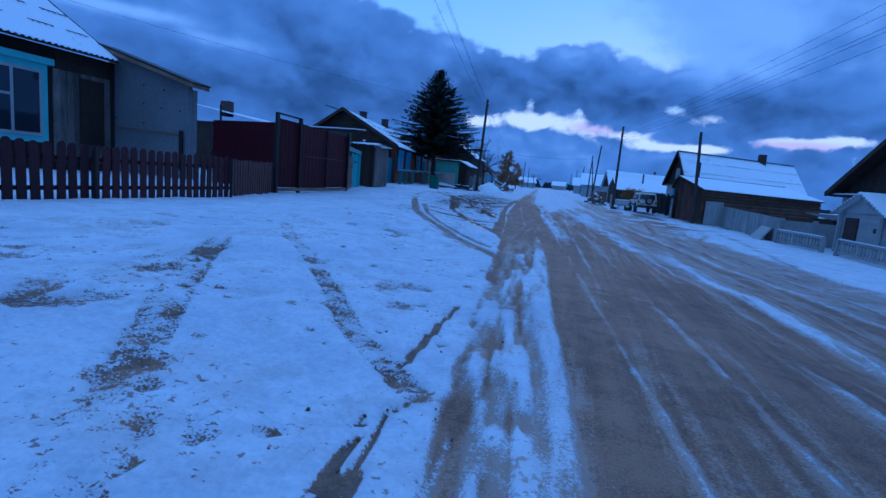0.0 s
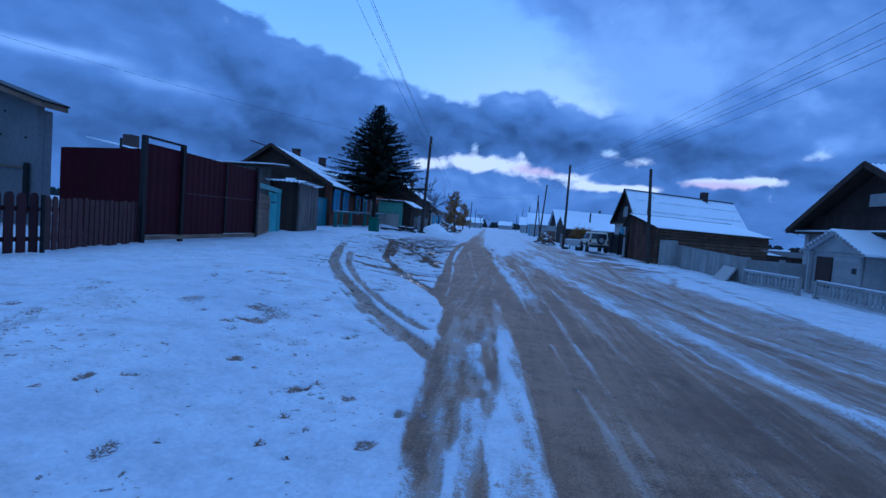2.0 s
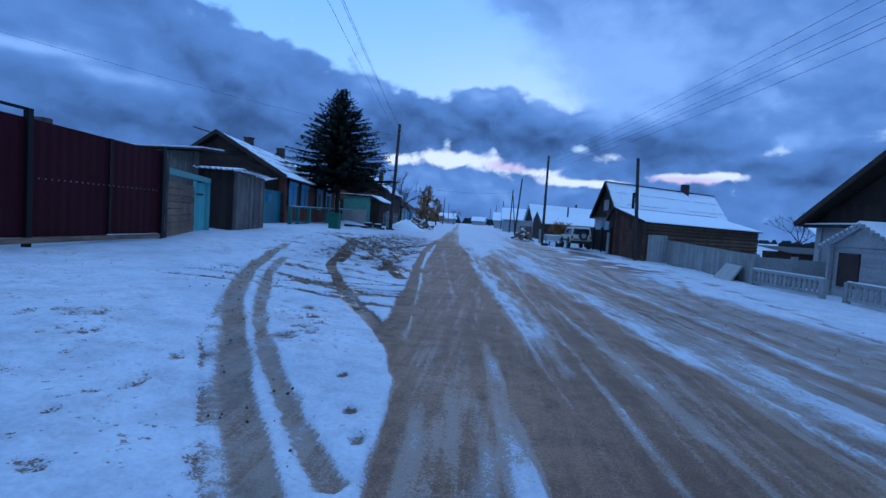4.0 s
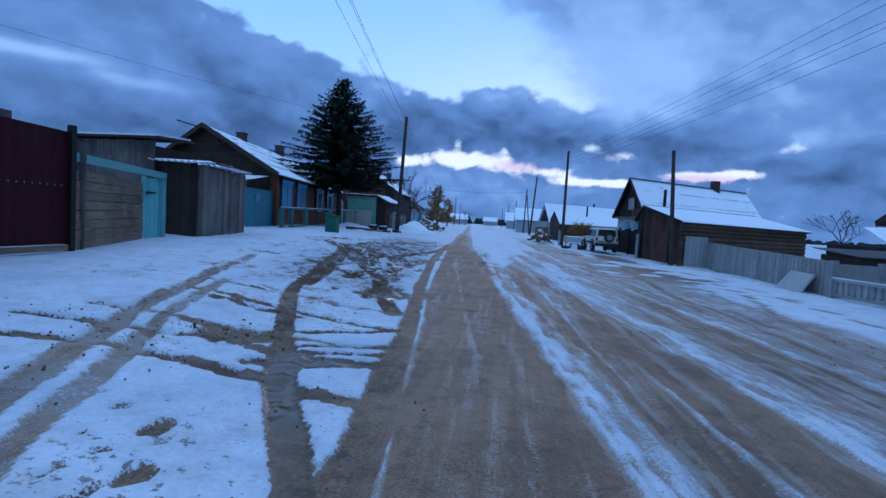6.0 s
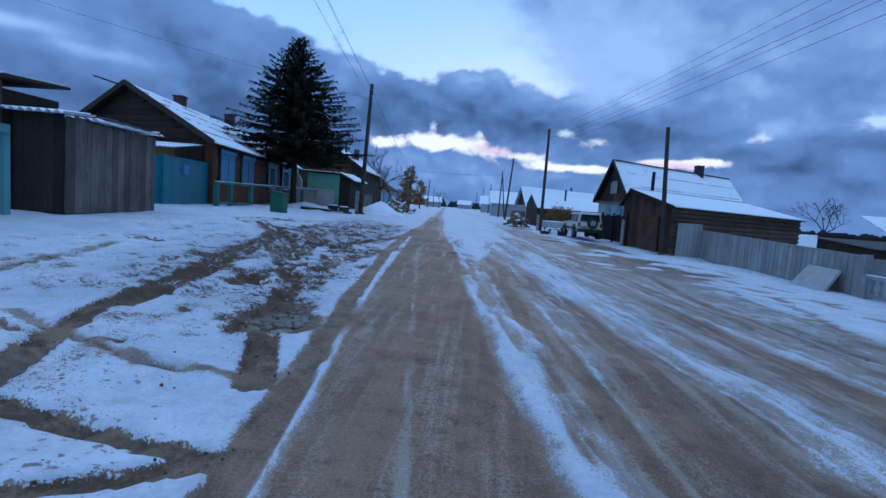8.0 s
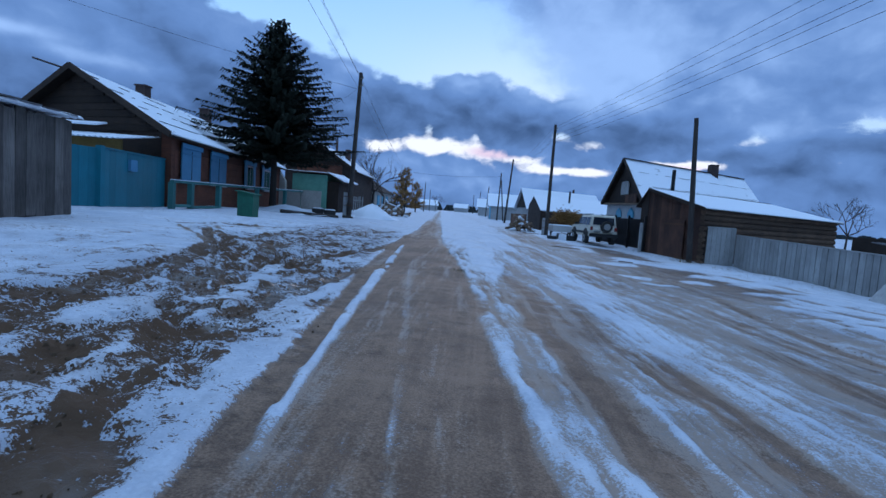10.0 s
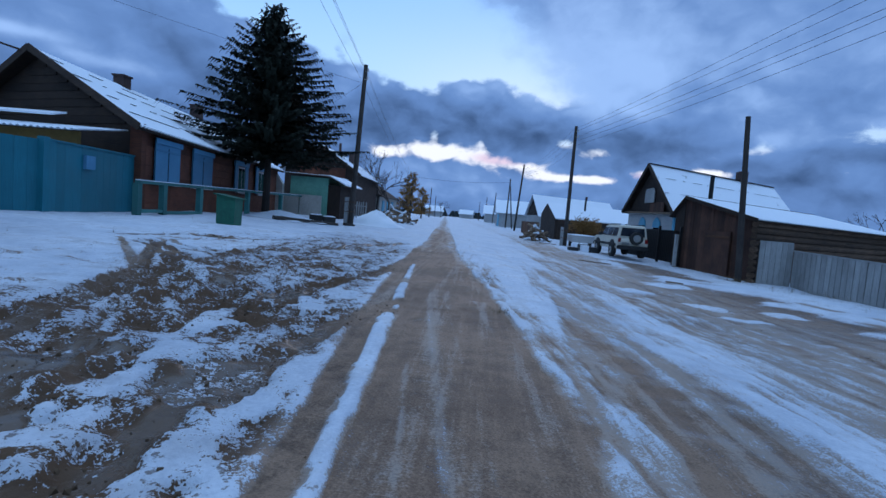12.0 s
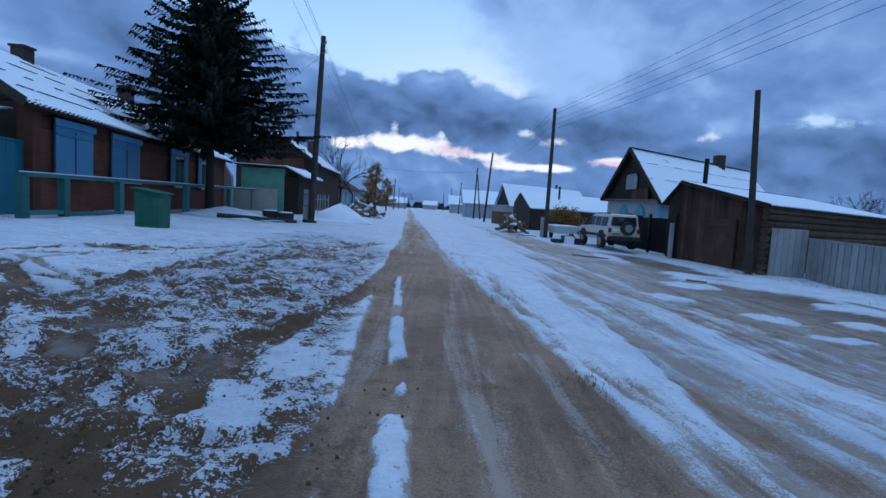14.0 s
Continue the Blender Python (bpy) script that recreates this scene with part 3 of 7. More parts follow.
# wheel tracks that leave the road: width, how bare, way in plan
TRACKS = [
    (0.24, 0.80, [(0.9, 5.5), (0.3, 6.5), (-0.45, 7.7), (-1.0, 8.7), (-1.45, 9.5), (-1.95, 10.45), (-2.65, 12.1), (-3.7, 15.2), (-4.8, 18.6)]),
    (0.17, 0.72, [(0.6, 6.6), (0.0, 7.5), (-0.8, 8.8), (-1.4, 10.0), (-1.83, 11.0), (-2.3, 12.1), (-3.2, 14.8)]),
    (0.22, 0.95, [(0.35, 9.2), (-0.1, 10.2), (-0.65, 11.2), (-1.35, 12.8), (-2.1, 14.6), (-2.8, 17.5), (-4.2, 23.1), (-6.2, 26.6)]),
    (0.17, 0.85, [(-3.4, 11.2), (-2.1, 11.45), (-0.8, 11.3), (0.2, 11.0)]),
    (0.15, 0.9, [(-3.5, 11.9), (-1.8, 11.95), (-0.1, 11.95)]),
    (0.13, 0.8, [(-3.3, 12.5), (-1.86, 12.35), (-0.2, 12.5)]),
    (0.15, 0.9, [(-3.2, 13.9), (-1.7, 13.5), (-0.3, 13.35)]),
    (0.13, 0.75, [(-2.6, 14.7), (-1.4, 14.3), (-0.4, 14.3)]),
    (0.26, 1.1, [(-0.5, 14.2), (-0.95, 15.4), (-1.17, 16.1), (-1.44, 17.1), (-2.0, 19.0), (-2.83, 21.9), (-3.75, 24.8)]),
    (0.22, 0.95, [(-2.2, 15.3), (-2.46, 16.8), (-2.81, 18.2), (-3.33, 20.6), (-4.6, 24.9), (-6.4, 26.6)]),
    (0.26, 1.15, [(-1.0, 15.6), (-1.45, 17.1), (-1.62, 18.1), (-1.68, 19.5), (-1.75, 20.7), (-1.5, 22.4), (-1.2, 24)]),
    (0.20, 1.0, [(-1.65, 17.5), (-1.92, 18.3), (-2.1, 19.2), (-2.3, 20.0), (-2.78, 21.4), (-3.5, 22.4), (-4.7, 24.0)]),
    (0.24, 1.0, [(-2.1, 22.3), (-1.75, 22.35), (-1.48, 22.7), (-1.35, 23.3), (-1.1, 24.2)]),
    (0.13, 0.85, [(-2.1, 18.6), (-2.48, 19.8), (-2.6, 20.3), (-3.0, 21.4), (-3.55, 22.9), (-4.94, 25.0), (-6.3, 26.0)]),
    (0.11, 0.8, [(-2.4, 19.2), (-2.9, 20.8), (-3.5, 22.0), (-4.8, 24.0), (-6.7, 26.2)]),
    (0.20, 0.9, [(-3.0, 22.3), (-3.5, 23.2), (-4.3, 24.1), (-5.6, 25.5)]),
    (0.28, 1.0, [(-3.3, 22.9), (-2.6, 23.7), (-2.37, 25.1), (-1.94, 27.2), (-1.85, 30.3), (-2.1, 34)]),
    (0.18, 0.85, [(-6.4, 26.2), (-4.6, 25.6), (-4.3, 27.4), (-3.6, 31.3), (-2.7, 36.1)]),
    (0.20, 0.85, [(-7.2, 26.6), (-6.4, 29.2), (-5.6, 29.7), (-3.8, 31.8), (-2.9, 36)]),
    (0.15, 0.75, [(-4.3, 24.5), (-4.4, 26.2), (-4.8, 29.9)]),
    (0.17, 0.75, [(-6.6, 27.2), (-5.4, 28.6), (-3.6, 30.2), (-2.4, 32)]),
    (0.055, 0.9, [(1.40, -2.2), (1.26, -0.94), (1.14, -0.22), (1.08, 0.93), (1.07, 2.04)]),
    (0.05, 0.85, [(1.46, -2.0), (1.35, -0.9), (1.23, -0.24), (1.38, 0.1)]),
    (0.30, 0.9, [(-2.1, 22.6), (-2.45, 23.55), (-2.34, 24.3), (-2.2, 25.74), (-1.73, 28.05)]),
    (0.17, 0.90, [(-2.03, 12.38), (-1.47, 12.38), (-1.10, 12.65), (-0.70, 13.03), (-0.29, 13.31)]),
    (0.10, 0.90, [(-1.10, 12.06), (-0.72, 12.35), (-0.20, 12.62)]),
    (0.13, 0.92, [(-0.84, 12.02), (-0.53, 12.20), (-0.17, 12.27)]),
    (0.22, 0.95, [(-1.07, 11.63), (-0.76, 11.72), (-0.49, 11.87), (-0.07, 11.97)]),
    (0.16, 0.85, [(-2.50, 13.40), (-1.96, 13.30), (-1.41, 13.25)]),
    (0.10, 0.85, [(-3.45, 14.69), (-2.25, 14.37), (-1.61, 14.52)]),
    (0.12, 0.85, [(-1.63, 12.00), (-1.23, 11.92), (-0.81, 11.86)]),
    (0.10, 0.80, [(-1.42, 14.39), (-0.45, 14.29), (-0.33, 14.71)]),
    (0.12, 0.85, [(-2.40, 20.48), (-2.97, 21.43), (-4.22, 23.18), (-6.43, 25.87)]),
    (0.11, 0.85, [(-2.65, 21.77), (-3.52, 22.96), (-5.99, 26.07)]),
    (0.10, 0.80, [(-3.52, 24.33), (-4.86, 25.78), (-6.50, 26.99)]),
    (0.12, 0.80, [(-3.44, 20.73), (-3.77, 21.75), (-4.50, 23.57)]),
    (0.10, 0.75, [(-6.25, 26.43), (-5.89, 28.69), (-4.98, 31.28)]),
    (0.10, 0.75, [(-4.06, 24.61), (-4.15, 26.38), (-4.07, 29.71)]),
    (0.30, 0.85, [(6.8, 34), (6.3, 31.2), (5.72, 22.5), (5.75, 19.4), (5.75, 17.4), (6.0, 13)]),
    (0.28, 0.8, [(9.6, 33), (9.2, 29.5), (8.1, 23.0), (6.94, 19.4), (6.6, 15.0), (6.7, 9.0)]),
    (0.26, 0.7, [(10.3, 31), (8.9, 18.0), (8.1, 11.5), (7.9, 5)]),
    (0.22, 0.75, [(7.4, 27), (6.95, 18.0), (7.05, 14.2), (6.7, 9.7)]),
    (0.22, 0.7, [(4.2, 33), (5.6, 28), (7.6, 25.5), (9.8, 25.2)]),
    (0.22, 0.7, [(4.0, 29), (5.4, 26), (8.0, 24.2), (10.2, 24.3)]),
]
# bare or churned patches: x, y, half-widths, how bare
PATCHES = [
    (-1.72, 18.9, 0.38, 0.55, 1.05), (-2.25, 19.4, 0.32, 0.6, 1.05), (-2.75, 20.2, 0.4, 0.45, 0.9), (-2.4, 22.3, 0.3, 0.4, 1.0), (-3.0, 18.6, 0.4, 0.6, 0.85), (-2.0, 17.4, 0.3, 0.6, 0.9),
    (-1.35, 18.9, 0.40, 0.75, 0.95), (-1.75, 20.5, 0.50, 0.60, 1.0), (-1.25, 19.9, 0.20, 0.35, 0.8), (-0.95, 15.7, 0.40, 0.55, 1.0),
    (-3.1, 23.3, 0.55, 0.3, 1.3), (-2.7, 22.7, 0.4, 0.5, 1.3), (-6.3, 28.8, 0.6, 0.25, 1.2), (-3.4, 30.4, 0.35, 0.2, 1.1), (-3.5, 34.6, 0.5, 0.5, 1.0),
    (-1.1, 15.8, 0.35, 1.0, 1.1), (-1.6, 12.2, 0.5, 0.35, 0.9), (-2.2, 25.6, 0.8, 1.6, 0.42), (-2.6, 32, 1.2, 2.0, 0.42),
    (5.0, 36.5, 2.2, 5.0, 0.66), (6.2, 30, 3.4, 6.0, 0.74), (4.8, 44, 1.6, 4.5, 0.62), (7.6, 40, 1.8, 5.0, 0.68), (4.4, 24, 1.4, 4.0, 0.66), (-4.9, 19.5, 0.35, 0.15, 0.9),
]
PRINTS = [(-1.9, 1.9), (-2.3, 2.7), (-2.9, 3.6), (-1.6, 3.3), (-0.9, 3.6), (-0.2, 3.0), (-3.4, 4.6), (-2.0, 4.8), (-1.1, 6.6), (-2.9, 5.7), (-0.7, 1.6), (0.25, 2.4), (-2.1, 0.9), (-2.7, 1.6), (-3.9, 6.9), (-2.2, 8.2), (-3.0, 9.6), (-1.24, 1.36), (-0.81, 0.74), (-0.19, -0.22), (0.18, -0.62), (-1.31, 0.16), (-1.22, -0.06), (-0.03, 1.79), (0.58, 0.74), (0.64, -0.81), (-0.6, 2.65), (-0.48, 4.52),
          (0.35, 3.4), (0.55, 4.2), (-0.3, 5.2), (-1.5, 5.6), (-2.4, 6.4), (-0.6, 9.3), (-0.6, 9.1), (-0.5, 8.95), (-1.3, 10.5), (-0.98, 10.0), (-0.8, 9.7), (-1.95, 24.0), (-1.7, 23.6), (-2.2, 24.6), (-1.6, 24.3), (-1.55, 25.1), (0.1, 7.3), (-3.2, 8.6), (-4.1, 10.3), (-4.5, 14.5), (-5.3, 15.5)]


# tyre prints pressed into thin snow: width, how bare, way in plan
TREADS = [
    (0.27, 0.42, [(0.75, -1.7), (0.50, -1.24), (0.27, -0.87), (-0.26, -0.18), (-0.62, 0.35), (-1.02, 0.98), (-1.44, 1.67), (-2.0, 2.6)]),
    (0.20, 0.38, [(1.33, 0.02), (1.05, 0.32), (0.53, 0.85), (-0.1, 1.75), (-0.9, 2.7), (-1.5, 3.3), (-2.47, 4.72), (-3.2, 6.2)]),
    (0.16, 0.40, [(0.5, 5.9), (-0.2, 7.0), (-1.0, 8.3), (-1.9, 10.2)]),
    (0.20, 0.52, [(-4.77, 25.12), (-3.27, 23.6), (-2.7, 22.9)]),
    (0.20, 0.52, [(-5.1, 26.3), (-3.9, 25.0), (-3.08, 24.0), (-2.6, 23.5)]),
    (0.18, 0.48, [(-4.0, 23.5), (-4.4, 25.7), (-4.3, 28.3)]),
]


# single deep footprints: x, y, size
BOOTS = [(-1.58, 23.53, 1.2), (-1.89, 23.42, 1.1), (-1.48, 23.22, 1.2), (-2.31, 23.2, 1.2), (-2.27, 23.62, 1.0), (-1.66, 24.3, 1.0), (-1.95, 24.5, 0.9), (-3.21, 26.43, 0.8), (-1.75, 22.9, 1.0), (0.60, 7.05, 0.8), (0.45, 7.45, 0.9), (0.20, 8.1, 0.8), (0.98, 2.9, 0.9), (0.86, 3.6, 0.9), (0.93, 4.1, 0.9), (1.22, 0.9, 0.6), (0.86, -0.6, 0.5), (-0.72, 9.9, 1.1), (-0.55, 9.6, 0.9), (-0.95, 10.35, 1.2)]

# islands of snow left between the ruts: x, y, half-widths
ISLANDS = [
    (-2.46, 21.85, 0.22, 0.40), (-2.62, 21.1, 0.16, 0.35), (-2.25, 20.8, 0.14, 0.30), (-2.2, 20.15, 0.12, 0.35), (-2.15, 19.5, 0.10, 0.35), (-1.40, 19.6, 0.16, 0.8), (-1.36, 20.6, 0.14, 0.7),
    (-1.95, 24.05, 0.22, 0.5), (-2.47, 18.6, 0.16, 0.6), (-2.02, 19.7, 0.10, 0.30), (-1.9, 18.8, 0.08, 0.35), (-1.82, 17.6, 0.09, 0.30), (-1.15, 19.0, 0.16, 0.6), (-1.0, 18.0, 0.20, 0.8),
    (-2.6, 22.25, 0.22, 0.28), (-2.0, 23.2, 0.25, 0.35), (5.3, 29.6, 0.5, 0.5), (7.0, 29.4, 0.4, 0.4), (5.4, 28.0, 0.5, 0.3), (4.1, 31.0, 0.5, 0.6), (8.2, 31.5, 0.5, 0.6), (6.0, 34.0, 0.7, 0.7),
]


def bareness(X, Y):
    U = X - road_x(Y)
    wob = (fbm(Y * 0.35, X * 0 + 3.0, 5, 3) - 0.5)
    ripple = (fbm(Y * 2.2, X * 0 + 8.0, 9, 3) - 0.5)
    streak = fbm(U * 6, Y * 0.22, 11, 4) - 0.5
    veil = fbm(U * 2.2, Y * 0.16, 15, 3) - 0.5
    blotch = fbm(X * 0.9, Y * 0.9, 23, 4) - 0.5
    bits = fbm(X * 4.5, Y * 4.5, 31, 4) - 0.5
    mottle = fbm(U * 13.0, Y * 1.5, 37, 4) - 0.5
    later = sstep(17, 25, Y)

    def at(ys, vs):
        return np.interp(Y, ys, vs)

    def band(lo, hi, soft):
        return sstep(lo - soft, lo + soft, U) * (1 - sstep(hi - soft, hi + soft, U))

    def line(c, w):
        return np.exp(-((U - c) / w) ** 2)

    edge = wob * 0.10 + ripple * 0.07
    left = at((-4, 0, 3, 5, 8, 10, 13, 18, 21, 24, 30, 40), (-0.33, -0.33, -0.30, -0.28, -0.20, -0.48, -0.42, -0.45, -0.42, -0.40, -0.38, -0.2)) + edge
    bare = 1.02 * band(left, 3.0 + wob * 0.5, 0.05) * (1 - 0.30 * later * sstep(1.6, 2.0, U))
    bare = np.maximum(bare, (0.82 - 0.14 * later) * band(2.8, 4.1, 0.35))
    bare = np.maximum(bare, (0.94 - 0.20 * later) * band(3.8 + wob * 0.4, 5.4 + wob * 0.6, 0.3) * (1 - 0.4 * sstep(32, 45, Y)))
    bare = np.maximum(bare, (0.70 - 0.06 * later) * band(5.2, 8.2, 0.6))
    bare -= 0.15 * sstep(1.7, 2.1, U) * (1 - sstep(4.5, 5.5, U)) * sstep(6, 10, Y)
    # dirty, trampled snow on the left where cars turn off
    bare = np.maximum(bare, 0.43 * band(-3.2, -0.5, 0.4) * sstep(13.5, 17, Y) * (1 - sstep(31, 38, Y)))
    bare = np.maximum(bare, 0.51 * band(-2.7, -0.4, 0.2) * sstep(15.5, 18, Y) * (1 - sstep(26.5, 29, Y)))
    bare = np.maximum(bare, 0.24 * band(-6.5, -0.5, 1.0) * sstep(8.0, 12, Y) * (1 - sstep(34, 40, Y)))
    # the edge lane at the start: half snow, half wheel marks
    bare -= (0.40 + 1.5 * mottle + 0.8 * bits) * band(left - 0.05, at((-4, 4, 7), (0.10, 0.25, 0.45)), 0.04) * (1 - sstep(5.5, 9, Y)) * (1 - 0.8 * line(-0.17, 0.12) * sstep(3.4, 4.6, Y))
    # the white stripe between wheel lines, thinning ahead
    mid = at((-4, -0.6, 1, 3.7, 5, 6, 9, 13), (0.22, 0.245, 0.30, 0.37, 0.49, 0.54, 0.61, 0.42))
    half = at((-4, -0.6, 3.7, 5, 9, 13), (0.165, 0.16, 0.165, 0.12, 0.08, 0.03))
    bare -= (0.60 - 0.45 * sstep(6, 10, Y) + 0.9 * mottle + 0.4 * bits) * (1 - sstep(half * 0.75, half * 1.15, np.abs(U - mid + edge * 0.4))) * (1 - sstep(12, 16, Y))
    bare -= 0.36 * line(0.92 + 0.02 * Y, 0.022) * (1 - sstep(11, 14, Y)) * (0.2 + 1.6 * np.clip(fbm(Y * 0.8, X * 0 + 2, 91, 2), 0, 1))
    bare -= (0.36 + 0.8 * mottle) * line(0.91 + 0.066 * Y, 0.035) * sstep(2.5, 4.5, Y) * (1 - sstep(17, 20, Y))
    bare -= (0.38 + 0.8 * mottle) * line(1.58 + 0.04 * Y, 0.05) * (1 - sstep(11, 15, Y))
    for c, w, k in ((0.18, 0.018, 0.24), (0.42, 0.02, 0.30), (0.66, 0.03, 0.16)):
        bare -= k * line(c + edge * 0.3, w) * sstep(8, 11, Y) * np.clip(fbm(Y * 0.7, X * 0 + c * 9, 93, 2) * 2.2 - 0.4, 0, 1) * (1 - sstep(24, 28, Y))
    # the narrow white strip by the outer wheel line
    strip = at((9, 11.7, 18, 20, 22.4, 24.4, 28), (-0.20, -0.16, -0.20, -0.16, -0.10, -0.01, -0.05)) + edge * 0.35
    wide = at((9, 11.7, 14, 18, 20, 22.4, 24.4, 28), (0.02, 0.03, 0.032, 0.045, 0.058, 0.080, 0.070, 0.045)) * (1 + 1.1 * bits)
    gaps = at((4, 6, 10, 12, 17, 23.15, 23.25, 23.5, 23.6, 25.7, 25.9, 26.3, 26.5, 28.6, 29.2), (0, 0.5, 0.65, 0.8, 1, 1, 0.1, 0.1, 1, 1, 0.2, 0.2, 1, 1, 0))
    broken = np.where(Y < 17, np.clip(fbm(Y * 0.8, X * 0 + 9, 3, 2) * 2.6 - 0.7, 0, 1), 1)
    bare -= (0.80 + 0.8 * bits) * (1 - sstep(0.7, 1.2, np.abs(U - strip) / np.maximum(wide, 0.01))) * gaps * broken
    # the trodden band of snow in mid lane
    lo = at((8, 10, 13, 18, 20, 23, 26, 31), (1.05, 1.09, 1.12, 1.17, 1.25, 1.40, 1.40, 1.1)) + ripple * 0.10
    hi = at((8, 10, 13, 18, 20, 23, 27), (1.30, 1.55, 1.64, 1.66, 1.78, 1.95, 2.6)) + ripple * 0.2 + wob * 0.2
    bare -= (0.45 + 0.10 * later + 1.0 * mottle + 0.6 * bits) * band(lo, hi, 0.08) * sstep(8, 10.5, Y)
    bare -= (0.16 + 0.6 * bits) * line(lo + 0.09, 0.07) * sstep(9, 12, Y) * (1 - sstep(27, 31, Y))
    # drifted streaks across the right-hand wheel lines
    for c, w, k, y0, y1 in ((at((14, 18.8, 21.7, 25, 32), (2.0, 2.46, 3.4, 4.12, 4.6)), 0.30, 0.40, 15, 18), (at((9, 18), (3.0, 3.4)), 0.22, 0.40, 9, 11), (at((3, 8.5, 15), (3.6, 3.6, 4.87)), 0.20, 0.45, -1, 1), (at((0, 9), (2.5, 2.8)), 0.10, 0.30, -2, 0)):
        bare -= (k * 0.55 + 1.0 * mottle) * line(c, w) * sstep(y0, y1, Y) * (1 - sstep(y1 + 9, y1 + 14, Y))
    bare -= 0.40 * sstep(29, 37, Y) * band(-0.6, 4, 0.3) * (1 - 0.75 * np.exp(-((U - 0.4) / 0.5) ** 2))
    bare -= 0.30 * sstep(45, 70, Y)
    for w, k, pts in TRACKS:
        d = path_distance(X, Y, pts) + blotch * 0.07 + bits * 0.06
        bare = np.maximum(bare, k * (1 - sstep(w * 0.42, w * 0.62, d)))
    for w, k, pts in TREADS:
        d, run = along_path(X, Y, pts)
        cleat = np.sin(run * 62 + d * 40 + bits * 7) * 0.09 + bits * 0.5 + 0.14 * np.exp(-((d - w * 0.46) / 0.025) ** 2) + (fbm(run * 1.2, d * 3, 97, 3) - 0.5) * 0.7
        bare = np.maximum(bare, (k + cleat) * (1 - sstep(w * 0.48, w * 0.60, d + bits * 0.05)))
    for x, y, a, b, k in PATCHES:
        r = np.hypot((X - x) / a, (Y - y) / b) + blotch * 1.1
        bare = np.maximum(bare, k * (1 - sstep(0.6, 1.15, r)))
    for x, y, a, b in ISLANDS:
        r = np.hypot((X - x) / a, (Y - y) / b) + bits * 1.2
        bare -= 0.75 * (1 - sstep(0.55, 1.15, r))
    for x, y in PRINTS:
        for ox, oy, s in ((0, 0, 1.0), (0.15, 0.2, 0.7), (-0.05, -0.27, 0.55), (0.2, -0.1, 0.45), (-0.22, 0.12, 0.5)):
            r = np.hypot((X - x - ox) / (0.05 * s), (Y - y - oy) / (0.08 * s)) + bits * 3.0
            bare = np.maximum(bare, 0.62 * (1 - sstep(0.5, 1.1, r)))
    for x, y, s in BOOTS:
        r = np.hypot((X - x) / (0.075 * s), (Y - y) / (0.12 * s)) + bits * 0.9
        bare = np.maximum(bare, 0.72 * (1 - sstep(0.7, 1.1, r)))
    scuffed = fbm(X * 3.2, Y * 2.4, 101, 4) + (fbm(X * 0.5, Y * 0.5, 103, 2) - 0.5) * 0.35
    bare = np.maximum(bare, 0.50 * sstep(0.66, 0.76, scuffed + bits * 0.25) * (1 - sstep(-0.6, -0.3, U)) * (1 - sstep(9, 13, Y)) * sstep(-7, -5, U))
    bare = np.where(U < -0.5, np.minimum(bare, 0.98 - 0.18 * sstep(15, 18, Y)), bare)
    lane = sstep(-0.6, 0.1, U) * (1 - sstep(5, 8, U))
    dirty = band(-5.5, -0.4, 0.8) * sstep(12, 16, Y)
    firm = np.clip(1.7 - bare, 0.6, 1.0)
    return bare + streak * (0.10 + 0.42 * lane) + veil * 0.34 * lane * sstep(1.0, 1.8, U) + (blotch * (0.26 + 0.20 * dirty) + bits * (0.28 + 0.50 * dirty + 0.12 * lane)) * firm


